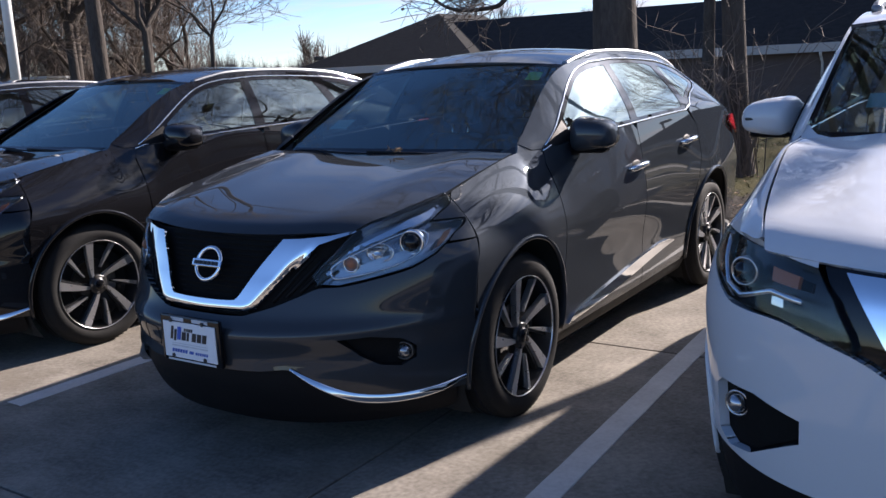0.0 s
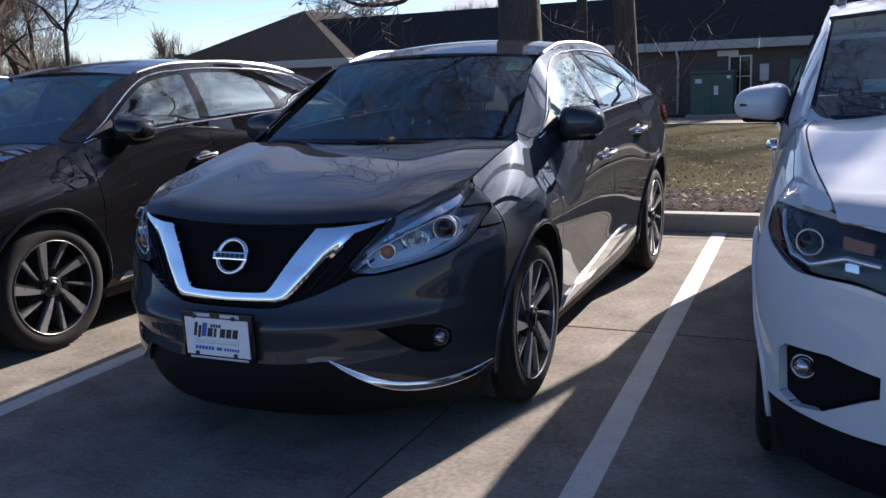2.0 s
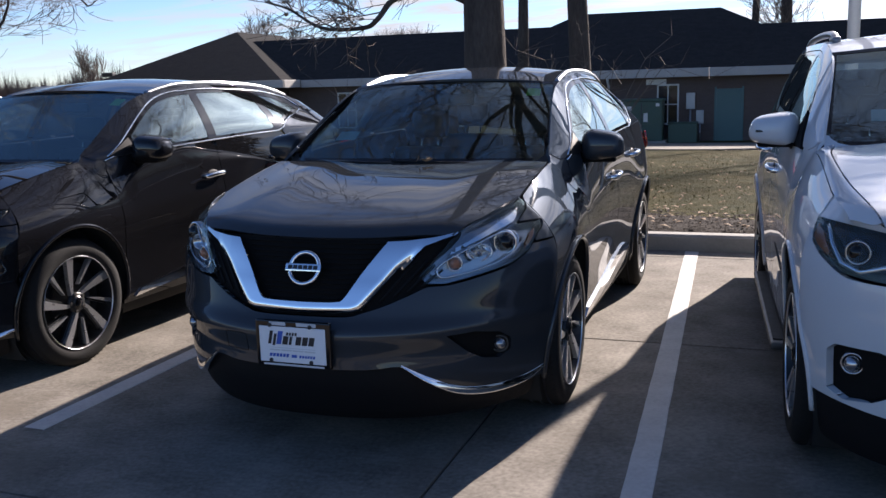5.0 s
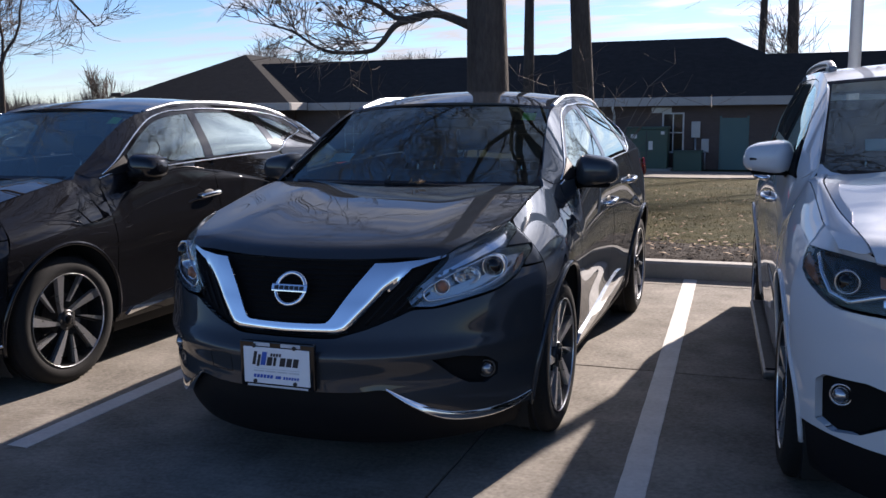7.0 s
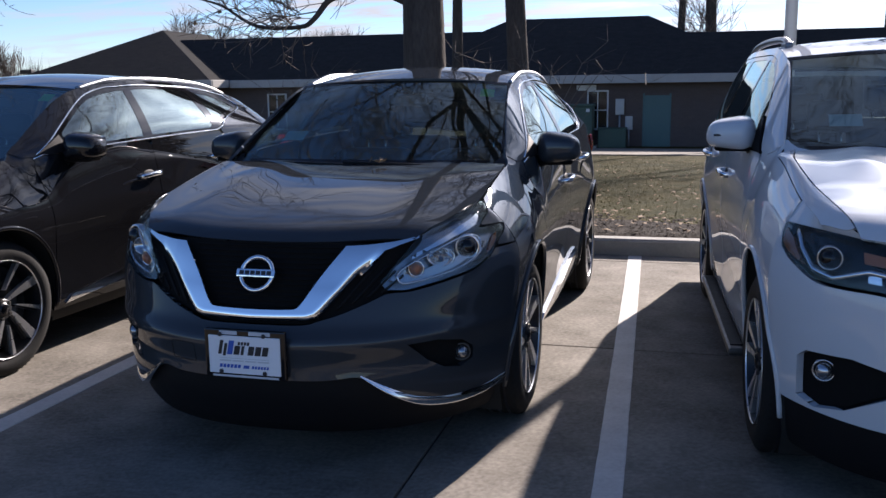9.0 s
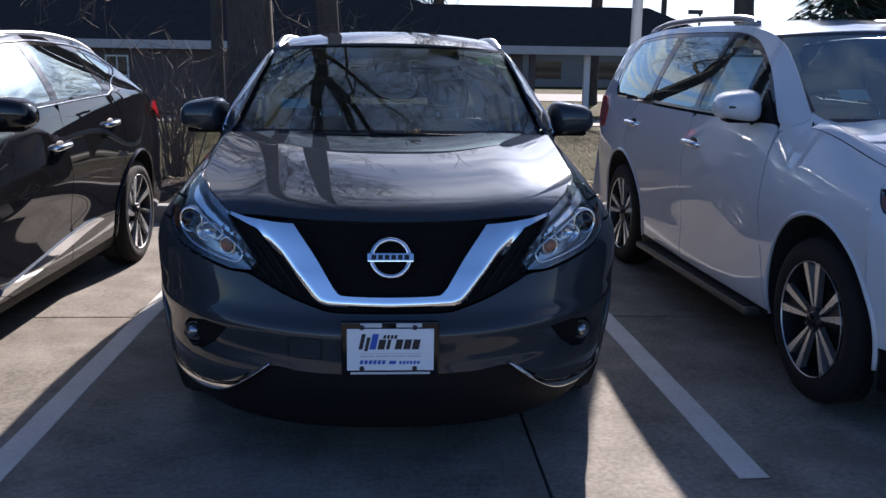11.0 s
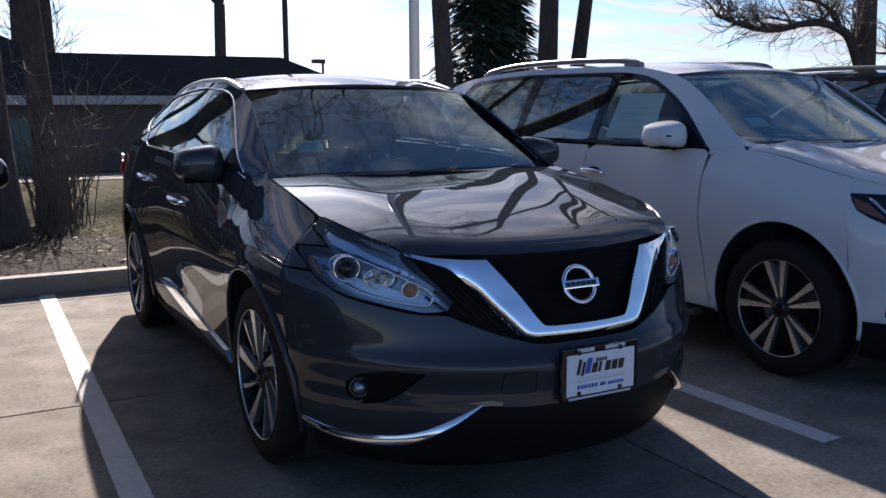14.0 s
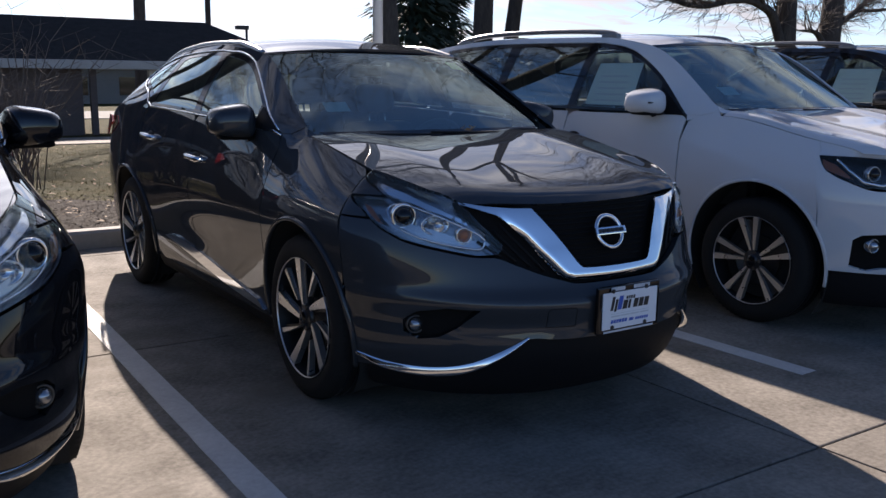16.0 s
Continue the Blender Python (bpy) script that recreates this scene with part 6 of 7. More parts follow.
        panel("sill_cover", [(0.44, 0.20), (2.4, 0.20), (2.4, 0.30), (1.5, 0.292), (0.44, 0.282)], side(s, -0.008), TRIM, car, 0.02, label="black sill cover")
        # arch lips
        for cy, rr, a0, a1 in ((FW, R, -12, 196), (WB, R + 0.006, -14, 194)):
            pts = arc(cy, AZ, rr - 0.004, a0, a1, 48)
            P3 = []
            for y, z in pts:
                if y < -0.38:
                    q = float(S.q_at_y(y, z))
                    P3.append(tuple(S.front(np.array([[math.copysign(min(q, 1), s), z]]), 0.002)[0]))
                else:
                    P3.append((s * (float(S.width(y, z)) + 0.002), y, z))
            ring_on(P3, 0.013, "arch_lip", coat, car, "", 8)
        # tail lamp and rear corner
        panel("tail_lamp", [(3.40, 1.12), (3.5, 1.165), (3.66, 1.16), (3.80, 1.08), (3.78, 1.0), (3.6, 1.05)], side(s, 0.03), RED_LENS, car, 0.02, label="red tail lamp")
        mirror_part(car, s * 0.965, 0.80, 1.235, s, coat, TRIM, (0.245, 0.15, 0.17))
        panel("mirror_base", [(0.50, 1.19), (0.74, 1.215), (0.74, 1.31), (0.60, 1.245)], side(s, 0.006), TRIM, car, 0.02, label="black mirror base")
    wheel_well(car, S, FW, AZ, R + 0.004)
    wheel_well(car, S, WB, AZ, R + 0.01)

    # windscreen, roof, tail
    def screen(p, off=0.0):
        u, t = p[:, 0], p[:, 1]
        x = u * (0.755 + (0.645 - 0.755) * t)
        y = 0.345 + (1.115 - 0.345) * t - 0.05 * (1 - u * u) * (1 - 0.4 * t)
        z = 1.17 + (1.585 - 1.17) * t + (0.028 * t + 0.0) * (1 - u * u) + 0.04 * t * (1 - t)
        return np.stack([x, y - off, z + off], 1)
    ws = panel("windscreen", PANE, screen, SCREEN, car, 0.05, thick=0.004, label="windscreen", aspect=2.0)
    for s in (1, -1):
        panel("screen_corner", [(s * u, t) for u, t in CORNER], screen, coat, car, 0.03, thick=0.004, aspect=2.0)
    for poly in ([(-0.86, 0.018), (0.86, 0.018), (0.90, 0.055), (-0.90, 0.055)], [(-1, 0.965), (1, 0.965), (1, 1), (-1, 1)], [(-1, 0.17), (-0.965, 0.12), (-0.965, 0.965), (-1, 0.965)], [(0.965, 0.12), (1, 0.17), (1, 0.965), (0.965, 0.965)]):
        panel("frit", poly, lambda p: screen(p, 0.0015), GLOSS_BLACK, ws, 0.03, thick=0.003, label="black glass border", aspect=2.0)
    panel("cowl", [(-0.745, 0.27), (0.745, 0.27), (0.745, 0.40), (-0.745, 0.40)], lambda p: np.stack([p[:, 0], p[:, 1], 1.152 + 0.0 * p[:, 0]], 1), TRIM, car, 0.04, label="black cowl")
    for x0, x1, t0, t1 in ((0.60, -0.12, -0.02, 0.004), (-0.05, -0.70, -0.02, 0.002)):
        pts = [screen(np.array([[x0 + (x1 - x0) * k / 8, t0 + (t1 - t0) * k / 8]]), 0.014)[0] for k in range(9)]
        tube("wiper", [tuple(p) for p in pts], 0.008, TRIM, car, "black wiper", 6)
    if sticker:
        panel("windscreen_sticker", [(0.74, 0.80), (0.86, 0.80), (0.86, 0.90), (0.74, 0.90)], lambda p: screen(p, -0.004), STICKER, ws, 0.03, thick=0.001, label="small green sticker", aspect=2.0)

    if plate:       # tag inside the glass, leaves caught at the wipers
        tag = panel("paper_tag", [(-0.76, 0.27), (-0.58, 0.27), (-0.58, 0.37), (-0.76, 0.37)], lambda p: screen(p, -0.006), TAG, ws, 0.03, thick=0.001, label="pale blue paper tag", aspect=2.0)
        rr = random.Random(2)
        vs, fs = [], []
        for k in range(9):
            c = Vector((0.10 + rr.uniform(-0.035, 0.035), 0.245 + rr.uniform(-0.02, 0.02), 1.196 + rr.uniform(0, 0.018)))
            o, e = len(vs), [Vector((rr.uniform(-1, 1), rr.uniform(-1, 1), rr.uniform(-0.6, 0.8))).normalized() * rr.uniform(0.012, 0.028) for _ in range(2)]
            vs += [c - e[0], c + e[1] * 0.6, c + e[0], c - e[1] * 0.6]
            fs += [(o, o + 1, o + 2), (o, o + 2, o + 3)]
        tagged(raw("dead_leaf", vs, fs, DEADLEAF), "curled brown dead leaf at the foot of the windscreen", "leaf")

    def roof(p):
        u, y = p[:, 0], p[:, 1]
        xe, ze = S.edge_x(y), S.edge_z(y)
        z = ze + 0.052 * (1 - u ** 2) * np.clip((3.75 - y) / 1.4, 0.3, 1) * np.clip(0.55 + (y - 1.0) * 1.2, 0, 1)
        yy = y - np.where(y < 1.5, 0.055 * (1 - u * u) * np.clip((1.5 - y) / 0.4, 0, 1), 0)
        return np.stack([u * xe, yy, z], 1)
    panel("roof", [(-1, 1.117), (1, 1.117), (1, 3.42), (-1, 3.42)], roof, coat, car, 0.045, thick=0.02, aspect=1.5)
    for s in (1, -1):
        pts = [(s * (float(S.edge_x(y)) - 0.016), y, float(S.edge_z(y)) + h) for y, h in ((1.16, 0.004), (1.32, 0.014), (1.55, 0.019), (2.1, 0.022), (2.6, 0.021), (2.9, 0.017), (3.08, 0.006))]
        v, f = tube_data(smooth_path([(x, y, z - 0.010) for x, y, z in pts], 6), 0.017, 10)
        rail_ob = raw("roof_rail", v, f, SATIN, car, "silver roof rail", True)
        v, f = tube_data(smooth_path([(x + s * 0.002, y, z - 0.030) for x, y, z in pts[1:-1]], 6), 0.022, 8)
        raw("rail_base", v, f, coat, rail_ob, "", True)

    def back(p):
        u, t = p[:, 0], p[:, 1]
        ty = np.interp(t, (0, 0.42, 0.55, 1), (3.40, 3.72, 3.80, 3.88))
        tz = np.interp(t, (0, 0.42, 0.55, 1), (1.50, 1.13, 1.02, 0.32))
        x = u * np.interp(t, (0, 0.42, 1), (0.56, 0.74, 0.80))
        return np.stack([x, ty - 0.07 * u * u, tz - 0.03 * u * u * (1 - t)], 1)
    panel("tailgate", [(-1, 0.42), (1, 0.42), (1, 1.0), (-1, 1.0)], back, coat, car, 0.05, aspect=2.0)
    panel("rear_window", [(-1, 0.0), (1, 0.0), (1, 0.41), (-1, 0.41)], back, TINTED, car, 0.05, thick=0.004, label="tinted rear window", aspect=2.0)
    cabin(car, S, 0.02, 0.42, 0.37, 1.25, 2.25)
    for s in (1, -1):
        for y in (FW, WB):
            wheel(car, s * 0.945, y, 0.381, s, 0.381, 0.274, 0.235, (5, "blade"))
    if plate:
        plate_card(car, S, -1.066, 0.548)
    return car



murano(Matrix(), GUNMETAL, "dark grey metallic crossover with chrome V grille and dealer card")
murano(pose(-2.918, -0.07, 0, 0, 0, -2.4), BLACK_PAINT, "glossy black crossover with chrome window line", plate=False)
murano(pose(-6.0, 0.1, 0, 0, 0, 0.5), DARK_PAINT, "dark blue-black crossover parked past the black one", plate=False, sticker=False)


def pathfinder(m, coat, label, paper=True):
    """Larger three-row crossover."""
    S = PATHFINDER
    car = empty("car", m, label, "car", "parked cars")
    side = lambda s, off=0.0: (lambda p: S.side(p, s, off))
    front = lambda off=0.0: (lambda p: S.front(p, off))
    R, AZ, WB = 0.48, 0.402, S.wb
    Q = lambda pts: [(float(S.q_at(x, z)), z) for x, z in pts]
    both = lambda g: g + [(-q, z) for q, z in g[::-1][1:-1]]

    le = lambda x: -0.90 + 0.16 * (x / 0.72) ** 2.2
    zc = table((-0.92, -0.6, -0.2, 0.1, 0.36), (1.062, 1.125, 1.19, 1.245, 1.283))
    hx = table((-0.95, -0.72, -0.5, -0.2, 0.1, 0.3), (0.66, 0.735, 0.77, 0.80, 0.815, 0.775))

    def hood(p):
        x, y = np.abs(p[:, 0]), p[:, 1]
        u = np.clip(x / 0.8, 0, 1.2)
        z = zc(y) - (zc(y) - S.top_z(y) - 0.012) * u ** 3 + 0.012 * bump(x, 0.5, 0.1) * np.clip((y + 0.8) / 0.5, 0, 1)
        z = z - 0.045 * np.exp(-(y - le(np.minimum(x, 0.74))) / 0.04)
        return np.stack([p[:, 0], y, z], 1)
    edge = [(float(hx(y)) - 0.004, y) for y in np.linspace(-0.735, 0.25, 26)]
    rear = [(x, 0.345 - 0.07 * (x / 0.76) ** 2) for x in np.linspace(0.74, -0.74, 20)]
    lead = [(x, le(abs(x))) for x in np.linspace(-0.715, 0.715, 40)]
    panel("hood", lead + edge + rear + [(-x, y) for x, y in edge[::-1]], hood, coat, car, 0.02)
    # fender tops beside the hood
    def shelf(p, s=1):
        t, y = p[:, 0], p[:, 1]
        a, b = hx(y) + 0.003, np.array(S.width(y, S.top_z(y) - 0.02))
        h = hood(np.stack([a, y], 1))[:, 2]
        z = h + (S.top_z(y) - 0.02 - h) * t ** 2.0 - 0.018 * t * np.exp(-(y + 0.585) / 0.05)
        return np.stack([s * (a + (b - a) * t), y, z], 1)
    for s in (1, -1):
        panel("fender_top", [(0, -0.70), (0.5, -0.645), (1, -0.585), (1, 0.34), (0, 0.30)], lambda p, s=s: shelf(p, s), coat, car, 0.03, aspect=4.0)

    top = [(0.0, 0.66), (0.2, 0.665), (0.28, 0.70), (0.38, 0.77), (0.46, 0.812), (0.56, 0.842), (0.67, 0.868), (0.78, 0.868), (0.85, 0.875), (0.912, 0.926), (0.932, 0.966)]
    low = [(float(S.q_at_y(-math.sqrt(R * R - (z - AZ) ** 2) - 0.004, z)), z) for z in np.linspace(0.405, 0.56, 10)]
    outline = Q([(x, 0.405 + 0.02 * (x < 0.45)) for x in np.linspace(0, 0.9, 12)]) + low + [(0.999, 0.62), (0.999, 0.8), (0.999, 1.048), (0.95, 1.041)] + Q(curve2(top, 4))[::-1]
    pocket = Q([(0.60, 0.612), (0.74, 0.638), (0.862, 0.622), (0.884, 0.592), (0.878, 0.44), (0.83, 0.418), (0.75, 0.445), (0.60, 0.545)])
    pocket_l = [(-q, z) for q, z in pocket[::-1]]
    bumper = panel("front_bumper", both(outline), front(), coat, car, 0.014, (pocket, pocket_l), 0.03, aspect=0.8)
    for s, pk in ((1, pocket), (-1, pocket_l)):
        panel("fog_lamp_pocket", pk, front(-0.05), GRILLE_BLACK, bumper, 0.014, label="black fog lamp pocket", aspect=0.8)
        oa, ob_ = S.front(np.array(pk), -0.004), S.front(np.array(pk), -0.06)
        n = len(pk)
        raw("pocket_rim", list(oa) + list(ob_), [(k, (k + 1) % n, n + (k + 1) % n, n + k) for k in range(n)], GRILLE_BLACK, bumper)
        projector(bumper, S, s * 0.805, 0.562, 0.032, 0.035, LAMP_DARK, LAMP_DARK)
    chin = Q([(x, 0.40 + 0.02 * (x < 0.45)) for x in np.linspace(0, 0.92, 12)]) + [(0.93, 0.22)] + [(q, 0.2) for q in np.linspace(0.9, 0, 8)]
    panel("lower_valance", both(chin), front(-0.02), TRIM, bumper, 0.02, label="black lower valance", aspect=0.8)
    lipp = Q([(0.0, 0.36), (0.35, 0.36), (0.5, 0.395), (0.5, 0.385), (0.36, 0.335), (0.0, 0.33)])
    panel("chrome_lip", both(lipp), front(0.0), CHROME, bumper, 0.01, thick=0.02, label="chrome lower lip", aspect=0.8)
    g = Q([(0.0, 1.03), (0.3, 1.03), (0.565, 1.035), (0.53, 0.95), (0.48, 0.86), (0.46, 0.805), (0.38, 0.765), (0.28, 0.695), (0.2, 0.66), (0.0, 0.655)])
    grille = panel("grille", both(g), front(-0.035), GLOSS_BLACK, car, 0.02, thick=0.02, label="black grille", aspect=0.8)
    for z in (0.76, 0.83, 0.90, 0.97):
        w = np.interp(z, (0.70, 1.0), (0.17, 0.34))
        tube("grille_bar", [tuple(S.front(np.array([[float(S.q_at(x, z)), z]]), -0.02)[0]) for x in np.linspace(-w, w, 9)], 0.009, SATIN, grille, "silver grille bar")
    vin = [(-0.36, 1.02), (-0.27, 0.86), (-0.205, 0.755), (-0.15, 0.73), (0.0, 0.725), (0.15, 0.73), (0.205, 0.755), (0.27, 0.86), (0.36, 1.02)]
    vout = [(0.50, 1.025), (0.40, 0.86), (0.30, 0.72), (0.24, 0.675), (0.0, 0.665), (-0.24, 0.675), (-0.30, 0.72), (-0.40, 0.86), (-0.50, 1.025)]
    ring = []
    for pts in (vin, vout):
        for p0, p1 in zip(pts, pts[1:]):
            ring += [tuple(np.array(p0) + (np.array(p1) - p0) * t) for t in np.linspace(0, 1, 6)[:-1]]
        ring.append(pts[-1])
    panel("chrome_v", Q(ring), front(0.012), CHROME, car, 0.01, thick=0.035, label="chrome V-shaped grille surround", aspect=0.8)
    emblem(car, (0, -0.985, 0.88), -12, 0.07)

    def sunk(p):
        v = S.front(p)
        return v + np.stack([-0.02 * np.sign(v[:, 0]), 0.07 + 0 * v[:, 0], -0.02 + 0 * v[:, 0]], 1)
    POINT = (0.9085, 1.046)
    lamp_out = [(0.47, 0.824), (0.56, 0.854), (0.67, 0.88), (0.78, 0.88), (0.85, 0.885), (0.912, 0.935), (0.930, 0.972), POINT, (0.90, 1.052), (0.83, 1.05), (0.72, 1.04), (0.575, 1.022), (0.53, 0.955), (0.485, 0.87)]
    for s in (1, -1):
        out = Q([(s * x, z) for x, z in lamp_out])
        lamp_ob = empty("head_lamp")
        lamp_ob.parent = car
        lamp_ob["label"] = "dark head lamp with silver light line"
        panel("bowl", out, sunk, GLOSS_BLACK, lamp_ob, 0.02, thick=0.01, label="black lamp bowl", aspect=0.8)
        rim_strip("bowl_wall", out, front(-0.001), sunk, GLOSS_BLACK, lamp_ob)
        panel("lens", out, front(0.002), LENS, lamp_ob, 0.015, thick=0.012, label="clear lens", aspect=0.8)
        guide = [(0.885, 1.03), (0.880, 0.975), (0.855, 0.915), (0.80, 0.898), (0.735, 0.925), (0.70, 0.938), (0.61, 0.928)]
        dens = []
        for p0, p1 in zip(guide, guide[1:]):
            dens += [tuple(np.array(p0) + (np.array(p1) - p0) * t) for t in np.linspace(0, 1, 5)[:-1]]
        tube("light_line", [tuple(S.front(np.array([[float(S.q_at(s * x, z)), z]]), -0.014)[0]) for x, z in dens + [guide[-1]]], 0.010, REFLECTOR, lamp_ob, "silver light line")
        panel("side_marker", Q([(s * x, z) for x, z in ((0.880, 0.925), (0.918, 0.955), (0.931, 0.985), (0.912, 1.032), (0.900, 1.005), (0.893, 0.965))]), front(-0.006), AMBER, lamp_ob, 0.01, label="amber side marker", aspect=0.8)
        panel("turn_lens", Q([(s * x, z) for x, z in ((0.635, 0.952), (0.715, 0.958), (0.715, 0.995), (0.63, 0.985))]), front(-0.045), AMBER_DULL, lamp_ob, 0.012, label="amber turn lens", aspect=0.8)
        panel("low_reflector", Q([(s * x, z) for x, z in ((0.668, 0.898), (0.706, 0.9), (0.706, 0.926), (0.67, 0.924))]), front(-0.03), REFLECTOR, lamp_ob, 0.012, label="silver reflector", aspect=0.8)
        projector(lamp_ob, S, s * 0.80, 0.960, 0.035, 0.035, GLOSS_BLACK, LAMP_DARK)

    # body strip over each lamp, from lamp edge up to hood and fender
    def evenly(pts, n):
        P = np.array(pts)
        d = np.concatenate([[0], np.cumsum(np.linalg.norm(np.diff(P, axis=0), axis=1))])
        return np.stack([np.interp(np.linspace(0, d[-1], n), d, P[:, k]) for k in range(3)], 1)
    for s in (1, -1):
        rim_pts = [S.front(np.array([[float(S.q_at(s * x, z)), z]]), -0.003)[0] for x, z in curve2([(0.575, 1.022), (0.72, 1.04), (0.83, 1.05), (0.90, 1.052)], 6)]
        q0 = float(S.q_at(0.90, 1.052))
        rim_pts += [S.front(np.array([[s * (q0 + (0.999 - q0) * k / 4), 1.051]]), -0.003)[0] for k in range(1, 5)]
        body = [hood(np.array([[s * x, le(x) + 0.01]]))[0] - np.array([0, 0, 0.008]) for x in np.linspace(0.575, 0.71, 6)]
        body += [shelf(np.array([[t, -0.695 + 0.115 * t]]), s)[0] - np.array([0, 0, 0.006]) for t in np.linspace(0.05, 1, 6)]
        body += [shelf(np.array([[1.0, y]]), s)[0] - np.array([s * 0.003, 0, 0.004]) for y in np.linspace(-0.54, -0.33, 5)]
        n = 28
        raw("lamp_bridge", list(evenly(rim_pts, n)) + list(evenly(body, n)), [(k, k + 1, n + k + 1, n + k) for k in range(n - 1)], coat, car, "", True)

    arch_f, arch_r = arc(0, AZ, R, 0, 360, 72), arc(WB, AZ, R, 0, 360, 72)
    for s in (1, -1):
        sk = side(s)
        rim_line = [(y, float(S.top_z(y)) - 0.024) for y in np.linspace(-0.33, 0.40, 16)]
        panel("fender", [(-0.415, 0.60), (-0.41, 0.80), (-0.385, 0.93), (-0.365, 1.03), (-0.36, 1.08)] + rim_line + [(0.50, 1.235), (0.575, 1.2), (0.605, 1.08), (0.59, 0.8), (0.545, 0.55), (0.50, 0.28), (0.3, 0.26), (-0.3, 0.26)], sk, coat, car, 0.016, (arch_f,))
        belt = lambda a, b, n=14, d=0.0: [(y, float(S.top_z(y)) - 0.014 + d) for y in np.linspace(a, b, n)]
        fd = panel("front_door", [(0.51, 0.28), (0.555, 0.55), (0.60, 0.8), (0.615, 1.08), (0.60, 1.215)] + belt(0.63, 1.58) + [(1.64, 1.2), (1.70, 0.95), (1.70, 0.5), (1.68, 0.29)], sk, coat, car, 0.02)
        rd = panel("rear_door", [(1.69, 0.29), (1.71, 0.5), (1.71, 0.95), (1.65, 1.2)] + belt(1.66, 2.50) + [(2.72, 1.24), (2.86, 1.12), (2.88, 1.0), (2.8, 0.85), (2.55, 0.7), (2.42, 0.5), (2.4, 0.3)], sk, coat, car, 0.02, (arch_r,))
        tail = [(2.41, 0.3), (2.43, 0.5), (2.56, 0.7), (2.81, 0.85), (2.89, 1.0), (2.87, 1.12), (2.73, 1.246)] + belt(2.76, 3.4, 8) + [(3.52, 1.30), (3.66, 1.5), (3.8, 1.62), (3.95, 1.55), (4.03, 1.35), (4.08, 1.1), (4.08, 0.4), (3.9, 0.33)]
        panel("rear_quarter", tail, sk, coat, car, 0.02, (arch_r,))
        handle(fd, S, 1.56, 1.055, s)
        handle(rd, S, 2.74, 1.09, s)
        up = lambda a, b, d, n=12: [(y, float(S.edge_z(y)) - d) for y in np.linspace(a, b, n)]
        pillar = table((0.60, 0.75, 0.91, 1.07, 1.20, 1.30, 1.38, 1.45), (1.238, 1.378, 1.508, 1.603, 1.662, 1.690, 1.702, 1.710))
        slope = lambda d, stop=0.62, n=16: [(y, float(pillar(y)) - d) for y in np.linspace(1.45, stop, n)]
        dlo = [(0.60, 1.238)] + belt(0.65, 3.38, 26, 0.016) + [(3.50, 1.31), (3.55, 1.42), (3.50, 1.62)] + up(3.38, 1.5, 0.045, 24) + slope(0.0)
        w1 = [(0.83, 1.262)] + belt(0.9, 1.55, 10, 0.034) + [(1.585, 1.28), (1.55, 1.685)] + up(1.52, 1.47, 0.068, 3) + slope(0.026, 0.86)
        w2 = [(1.66, 1.275)] + belt(1.72, 2.42, 10, 0.034) + [(2.46, 1.29), (2.40, 1.695)] + up(2.34, 1.68, 0.068, 10) + [(1.62, 1.685)]
        w3 = [(2.54, 1.29)] + belt(2.6, 3.36, 10, 0.034) + [(3.46, 1.34), (3.50, 1.44), (3.44, 1.62)] + up(3.34, 2.52, 0.068, 10)
        panel("window_surround", dlo, side(s, -0.003), GLOSS_BLACK, car, 0.016, (w1, w2, w3), 0.02, "gloss black window surround")
        for w in (w1, w2, w3):
            panel("window", w, side(s, -0.006), CLEAR_SIDE if w is w1 else TINTED, car, 0.03, thick=0.004, label="side window" if w is w1 else "dark tinted side window")
        if paper and s == (-1):
            sheet_ob = panel("price_sheet", [(1.07, 1.285), (1.50, 1.285), (1.47, 1.575), (1.08, 1.575)], side(s, -0.016), PAPER, car, 0.04, thick=0.002, label="white price sheet behind the glass")
            for k in range(5):
                panel("print_bar", [(1.16, 1.31 + 0.042 * k), (1.42, 1.31 + 0.042 * k), (1.42, 1.322 + 0.042 * k), (1.16, 1.322 + 0.042 * k)], side(s, -0.0145), INK_PALE, sheet_ob, 0.05, thick=0.0005, label="plain printed bar")
        panel("roof_side", up(0.40, 3.86, 0.002, 56) + [(3.94, 1.60), (3.80, 1.64), (3.66, 1.51), (3.57, 1.43), (3.52, 1.625)] + up(3.4, 1.5, 0.039, 24) + slope(-0.005, 0.605) + [(0.50, 1.240), (0.42, 1.262)], sk, coat, car, 0.012, thick=0.012)
        panel("sill_cover", [(0.47, 0.22), (2.46, 0.22), (2.46, 0.315), (1.6, 0.30), (0.47, 0.29)], side(s, 0.004), TRIM, car, 0.02, label="black sill cover")
        # side step
        step = mesh("side_step", boxed((s * 0.93 - 0.07, 0.56, 0.235), (s * 0.93 + 0.07, 2.36, 0.275), 0.015), LAMP_STEEL, car, "dull silver and black side step")
        mesh("step_tread", boxed((s * 0.93 - 0.055, 0.62, 0.2752), (s * 0.93 + 0.055, 2.30, 0.281)), TRIM, step)
        for cy in (0, WB):
            pts = arc(cy, AZ, R - 0.004, -12, 192, 48)
            P3 = []
            for y, z in pts:
                if y < -0.42:
                    q = float(S.q_at_y(y, z))
                    P3.append(tuple(S.front(np.array([[math.copysign(min(q, 1), s), z]]), 0.0)[0]))
                else:
                    P3.append((s * float(S.width(y, z)), y, z))
            ring_on(P3, 0.011, "arch_lip", coat, car, "", 8)
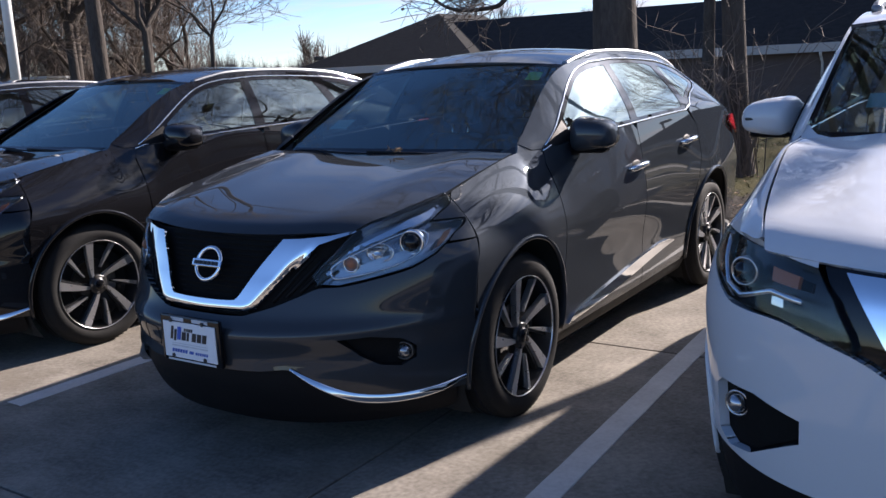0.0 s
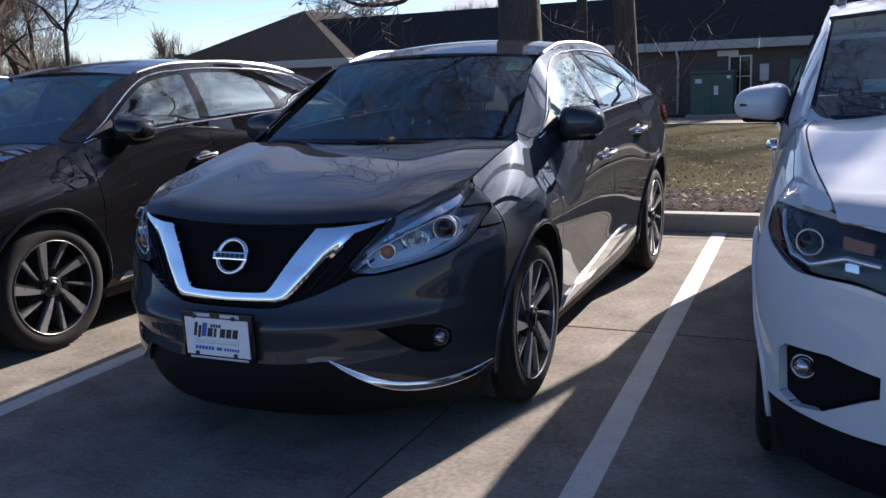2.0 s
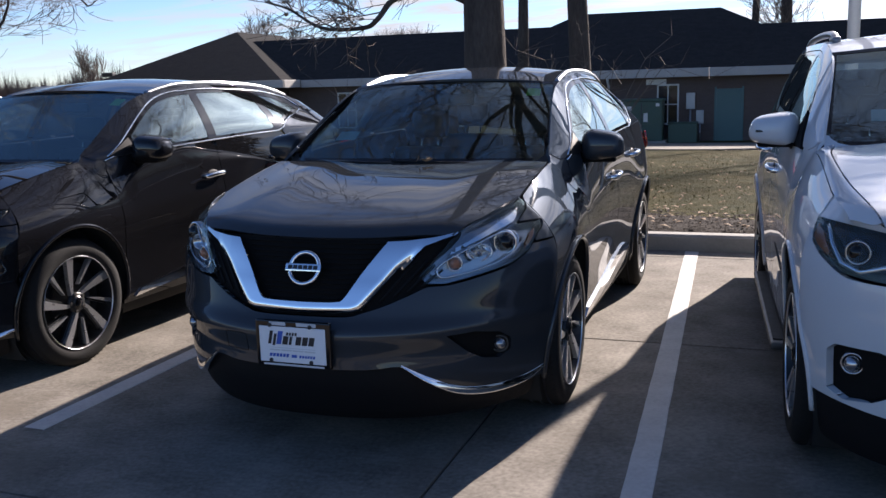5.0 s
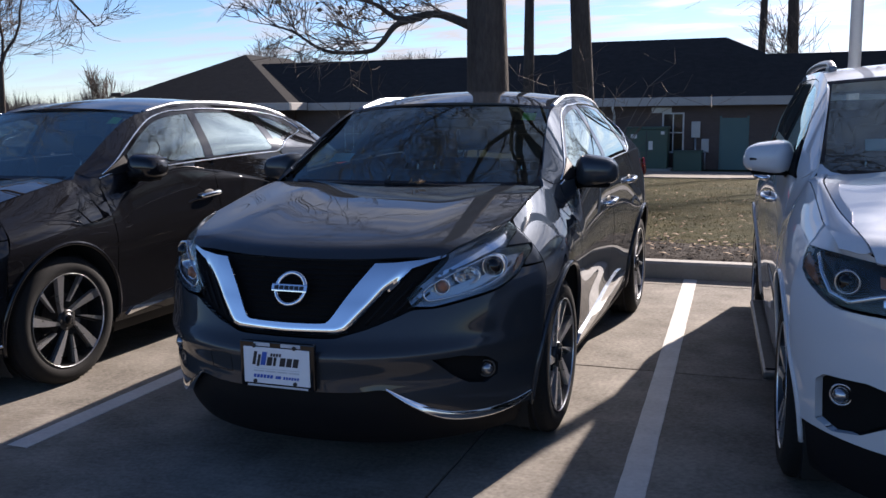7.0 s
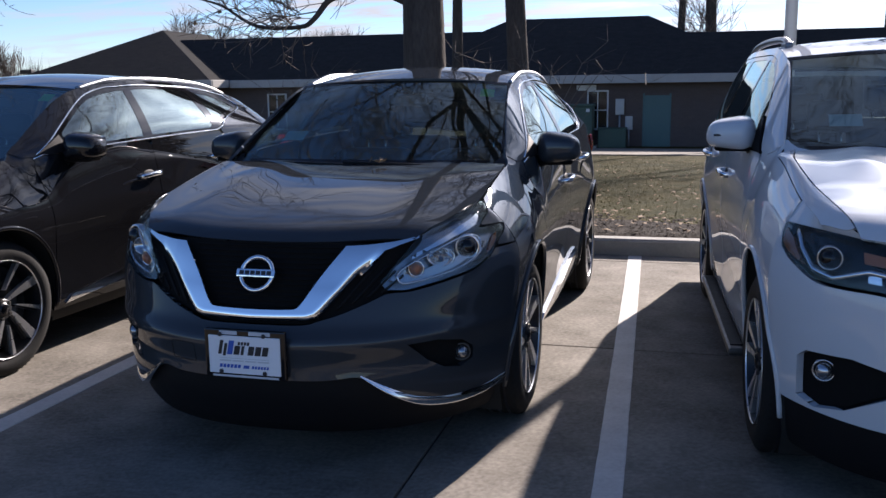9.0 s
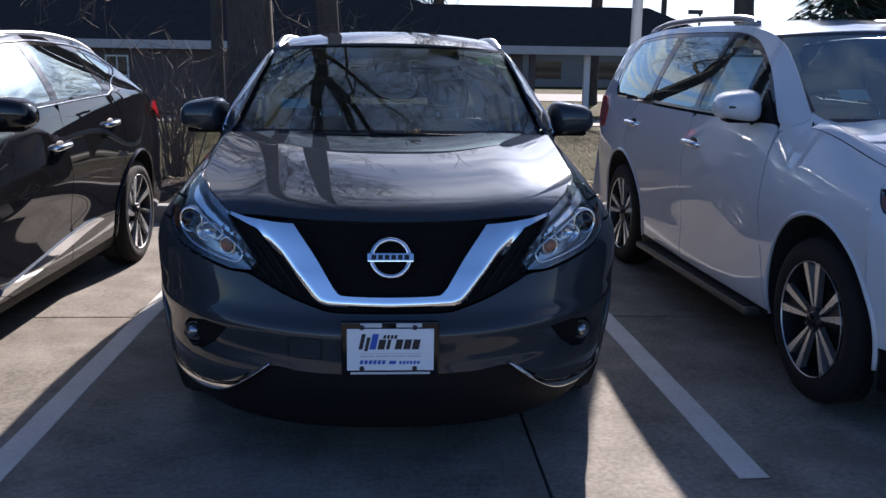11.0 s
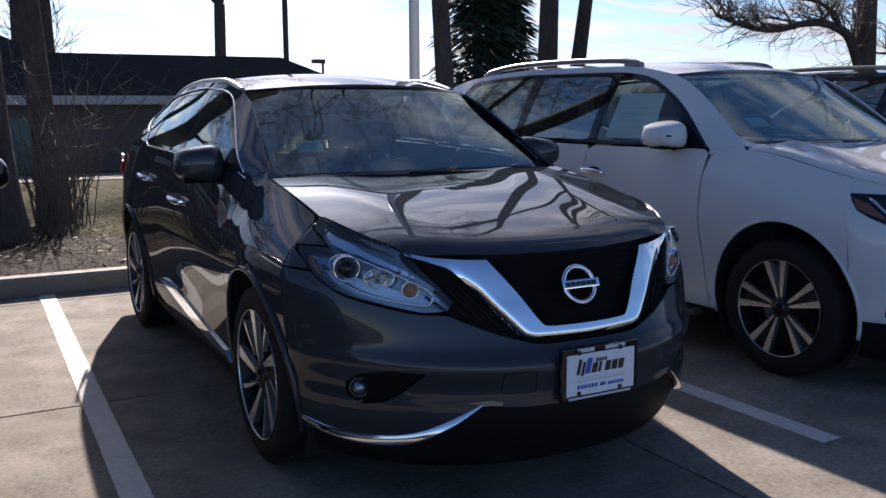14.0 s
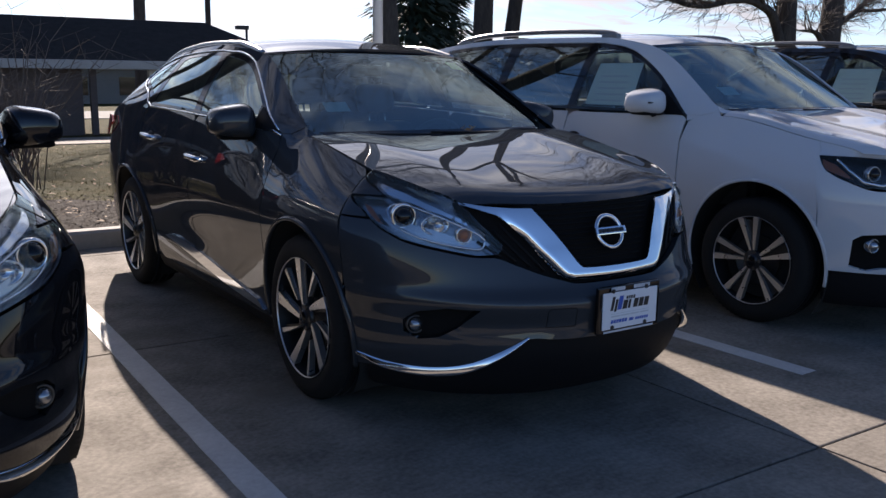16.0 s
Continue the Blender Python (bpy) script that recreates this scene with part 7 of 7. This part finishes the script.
        panel("tail_lamp", [(3.66, 1.0), (3.62, 1.16), (3.80, 1.24), (4.04, 1.24), (4.06, 1.05), (3.95, 0.98)], side(s, 0.012), RED_LENS, car, 0.02, label="red tail lamp")
        mirror_part(car, s * 0.995, 0.89, 1.318, s, coat, TRIM, (0.245, 0.17, 0.165), True)
        panel("mirror_base", [(0.61, 1.235), (0.83, 1.255), (0.83, 1.41), (0.72, 1.33)], side(s, 0.006), TRIM, car, 0.02, label="black mirror base")
        panel("pillar_foot", [(0.33, 1.225), (0.37, 1.252), (0.40, 1.285), (0.48, 1.33), (0.60, 1.246), (0.59, 1.205), (0.50, 1.228)], side(s, -0.004), coat, car, 0.012)
        ys = (1.42, 1.50, 1.72, 2.3, 2.9, 3.25, 3.36)
        pts = [(s * (float(S.edge_x(y)) - 0.05), y, float(S.edge_z(y)) + h) for y, h in zip(ys, (0.008, 0.03, 0.044, 0.05, 0.047, 0.034, 0.008))]
        v, f = tube_data(smooth_path(pts, 6), 0.021, 10)
        rail = raw("roof_rail", v, f, RAIL_GREY, car, "silver-grey roof rail", True)
        for y in (1.50, 3.25):
            mesh("rail_foot", boxed((s * (float(S.edge_x(y)) - 0.05) - 0.022, y - 0.08, float(S.edge_z(y)) - 0.01), (s * (float(S.edge_x(y)) - 0.05) + 0.022, y + 0.08, float(S.edge_z(y)) + 0.03), 0.012), RAIL_GREY, rail)
    wheel_well(car, S, 0, AZ, R + 0.004)
    wheel_well(car, S, WB, AZ, R + 0.004)

    def screen(p, off=0.0):
        u, t = p[:, 0], p[:, 1]
        x = u * (0.815 + (0.72 - 0.815) * t)
        y = 0.38 + (1.055 - 0.38) * t - 0.09 * (1 - u * u) * (1 - 0.4 * t)
        z = 1.258 + (1.695 - 1.258) * t + 0.03 * t * (1 - u * u) + 0.02 * t * (1 - t)
        return np.stack([x, y - off, z + off], 1)
    ws = panel("windscreen", PANE, screen, SCREEN, car, 0.05, thick=0.004, label="windscreen", aspect=2.0)
    for s in (1, -1):
        panel("screen_corner", [(s * u, t) for u, t in CORNER], screen, coat, car, 0.03, thick=0.004, aspect=2.0)
    for poly in ([(-0.86, 0.018), (0.86, 0.018), (0.90, 0.055), (-0.90, 0.055)], [(-1, 0.965), (1, 0.965), (1, 1), (-1, 1)], [(-1, 0.17), (-0.968, 0.12), (-0.968, 0.965), (-1, 0.965)], [(0.968, 0.12), (1, 0.17), (1, 0.965), (0.968, 0.965)]):
        panel("frit", poly, lambda p: screen(p, 0.0015), GLOSS_BLACK, ws, 0.03, thick=0.003, label="black glass border", aspect=2.0)
    panel("paper_tag", [(-0.76, 0.25), (-0.58, 0.25), (-0.58, 0.36), (-0.76, 0.36)], lambda p: screen(p, -0.006), TAG, ws, 0.03, thick=0.001, label="pale blue paper tag", aspect=2.0)
    panel("cowl", [(-0.80, 0.22), (0.80, 0.22), (0.80, 0.41), (-0.80, 0.41)], lambda p: np.stack([p[:, 0], p[:, 1], 1.244 + 0.0 * p[:, 0]], 1), TRIM, car, 0.04, label="black cowl")
    for x0, x1 in ((0.62, -0.08), (-0.02, -0.70)):
        pts = [screen(np.array([[x0 + (x1 - x0) * k / 8, -0.02 + 0.02 * k / 8]]), 0.014)[0] for k in range(9)]
        tube("wiper", [tuple(p) for p in pts], 0.008, TRIM, car, "black wiper", 6)

    def roof(p):
        u, y = p[:, 0], p[:, 1]
        z = S.edge_z(y) + 0.045 * (1 - u ** 2) * np.clip(0.66 + (y - 0.9) * 1.2, 0, 1)
        yy = y - np.where(y < 1.4, 0.06 * (1 - u * u) * np.clip((1.4 - y) / 0.4, 0, 1), 0)
        return np.stack([u * S.edge_x(y), yy, z], 1)
    panel("roof", [(-1, 1.058), (1, 1.058), (1, 3.9), (-1, 3.9)], roof, coat, car, 0.045, thick=0.02, aspect=1.5)

    def back(p):
        u, t = p[:, 0], p[:, 1]
        ty, tz = np.interp(t, (0, 0.42, 0.55, 1), (3.9, 4.06, 4.11, 4.13)), np.interp(t, (0, 0.42, 0.55, 1), (1.62, 1.2, 1.05, 0.36))
        return np.stack([u * np.interp(t, (0, 0.42, 1), (0.64, 0.78, 0.85)), ty - 0.06 * u * u, tz - 0.02 * u * u * (1 - t)], 1)
    panel("tailgate", [(-1, 0.42), (1, 0.42), (1, 1.0), (-1, 1.0)], back, coat, car, 0.05, aspect=2.0)
    panel("rear_window", [(-1, 0.0), (1, 0.0), (1, 0.41), (-1, 0.41)], back, TINTED, car, 0.05, thick=0.004, label="tinted rear window", aspect=2.0)
    cabin(car, S, 0.07, 0.45, 0.38, 1.25, 2.15, 3.0)
    for s in (1, -1):
        for y in (0, WB):
            wheel(car, s * 0.958, y, 0.385, s, 0.385, 0.268, 0.24, (5, "pair"))
    return car


pathfinder(pose(2.902, -0.115, 0, 0, 0, 3.1), WHITE_PAINT, "pearl white three-row crossover parked beside the grey car")
pathfinder(pose(5.85, -0.1, 0, 0, 0, 0.5), DARK_PAINT, "dark blue-black three-row crossover parked past the white one")
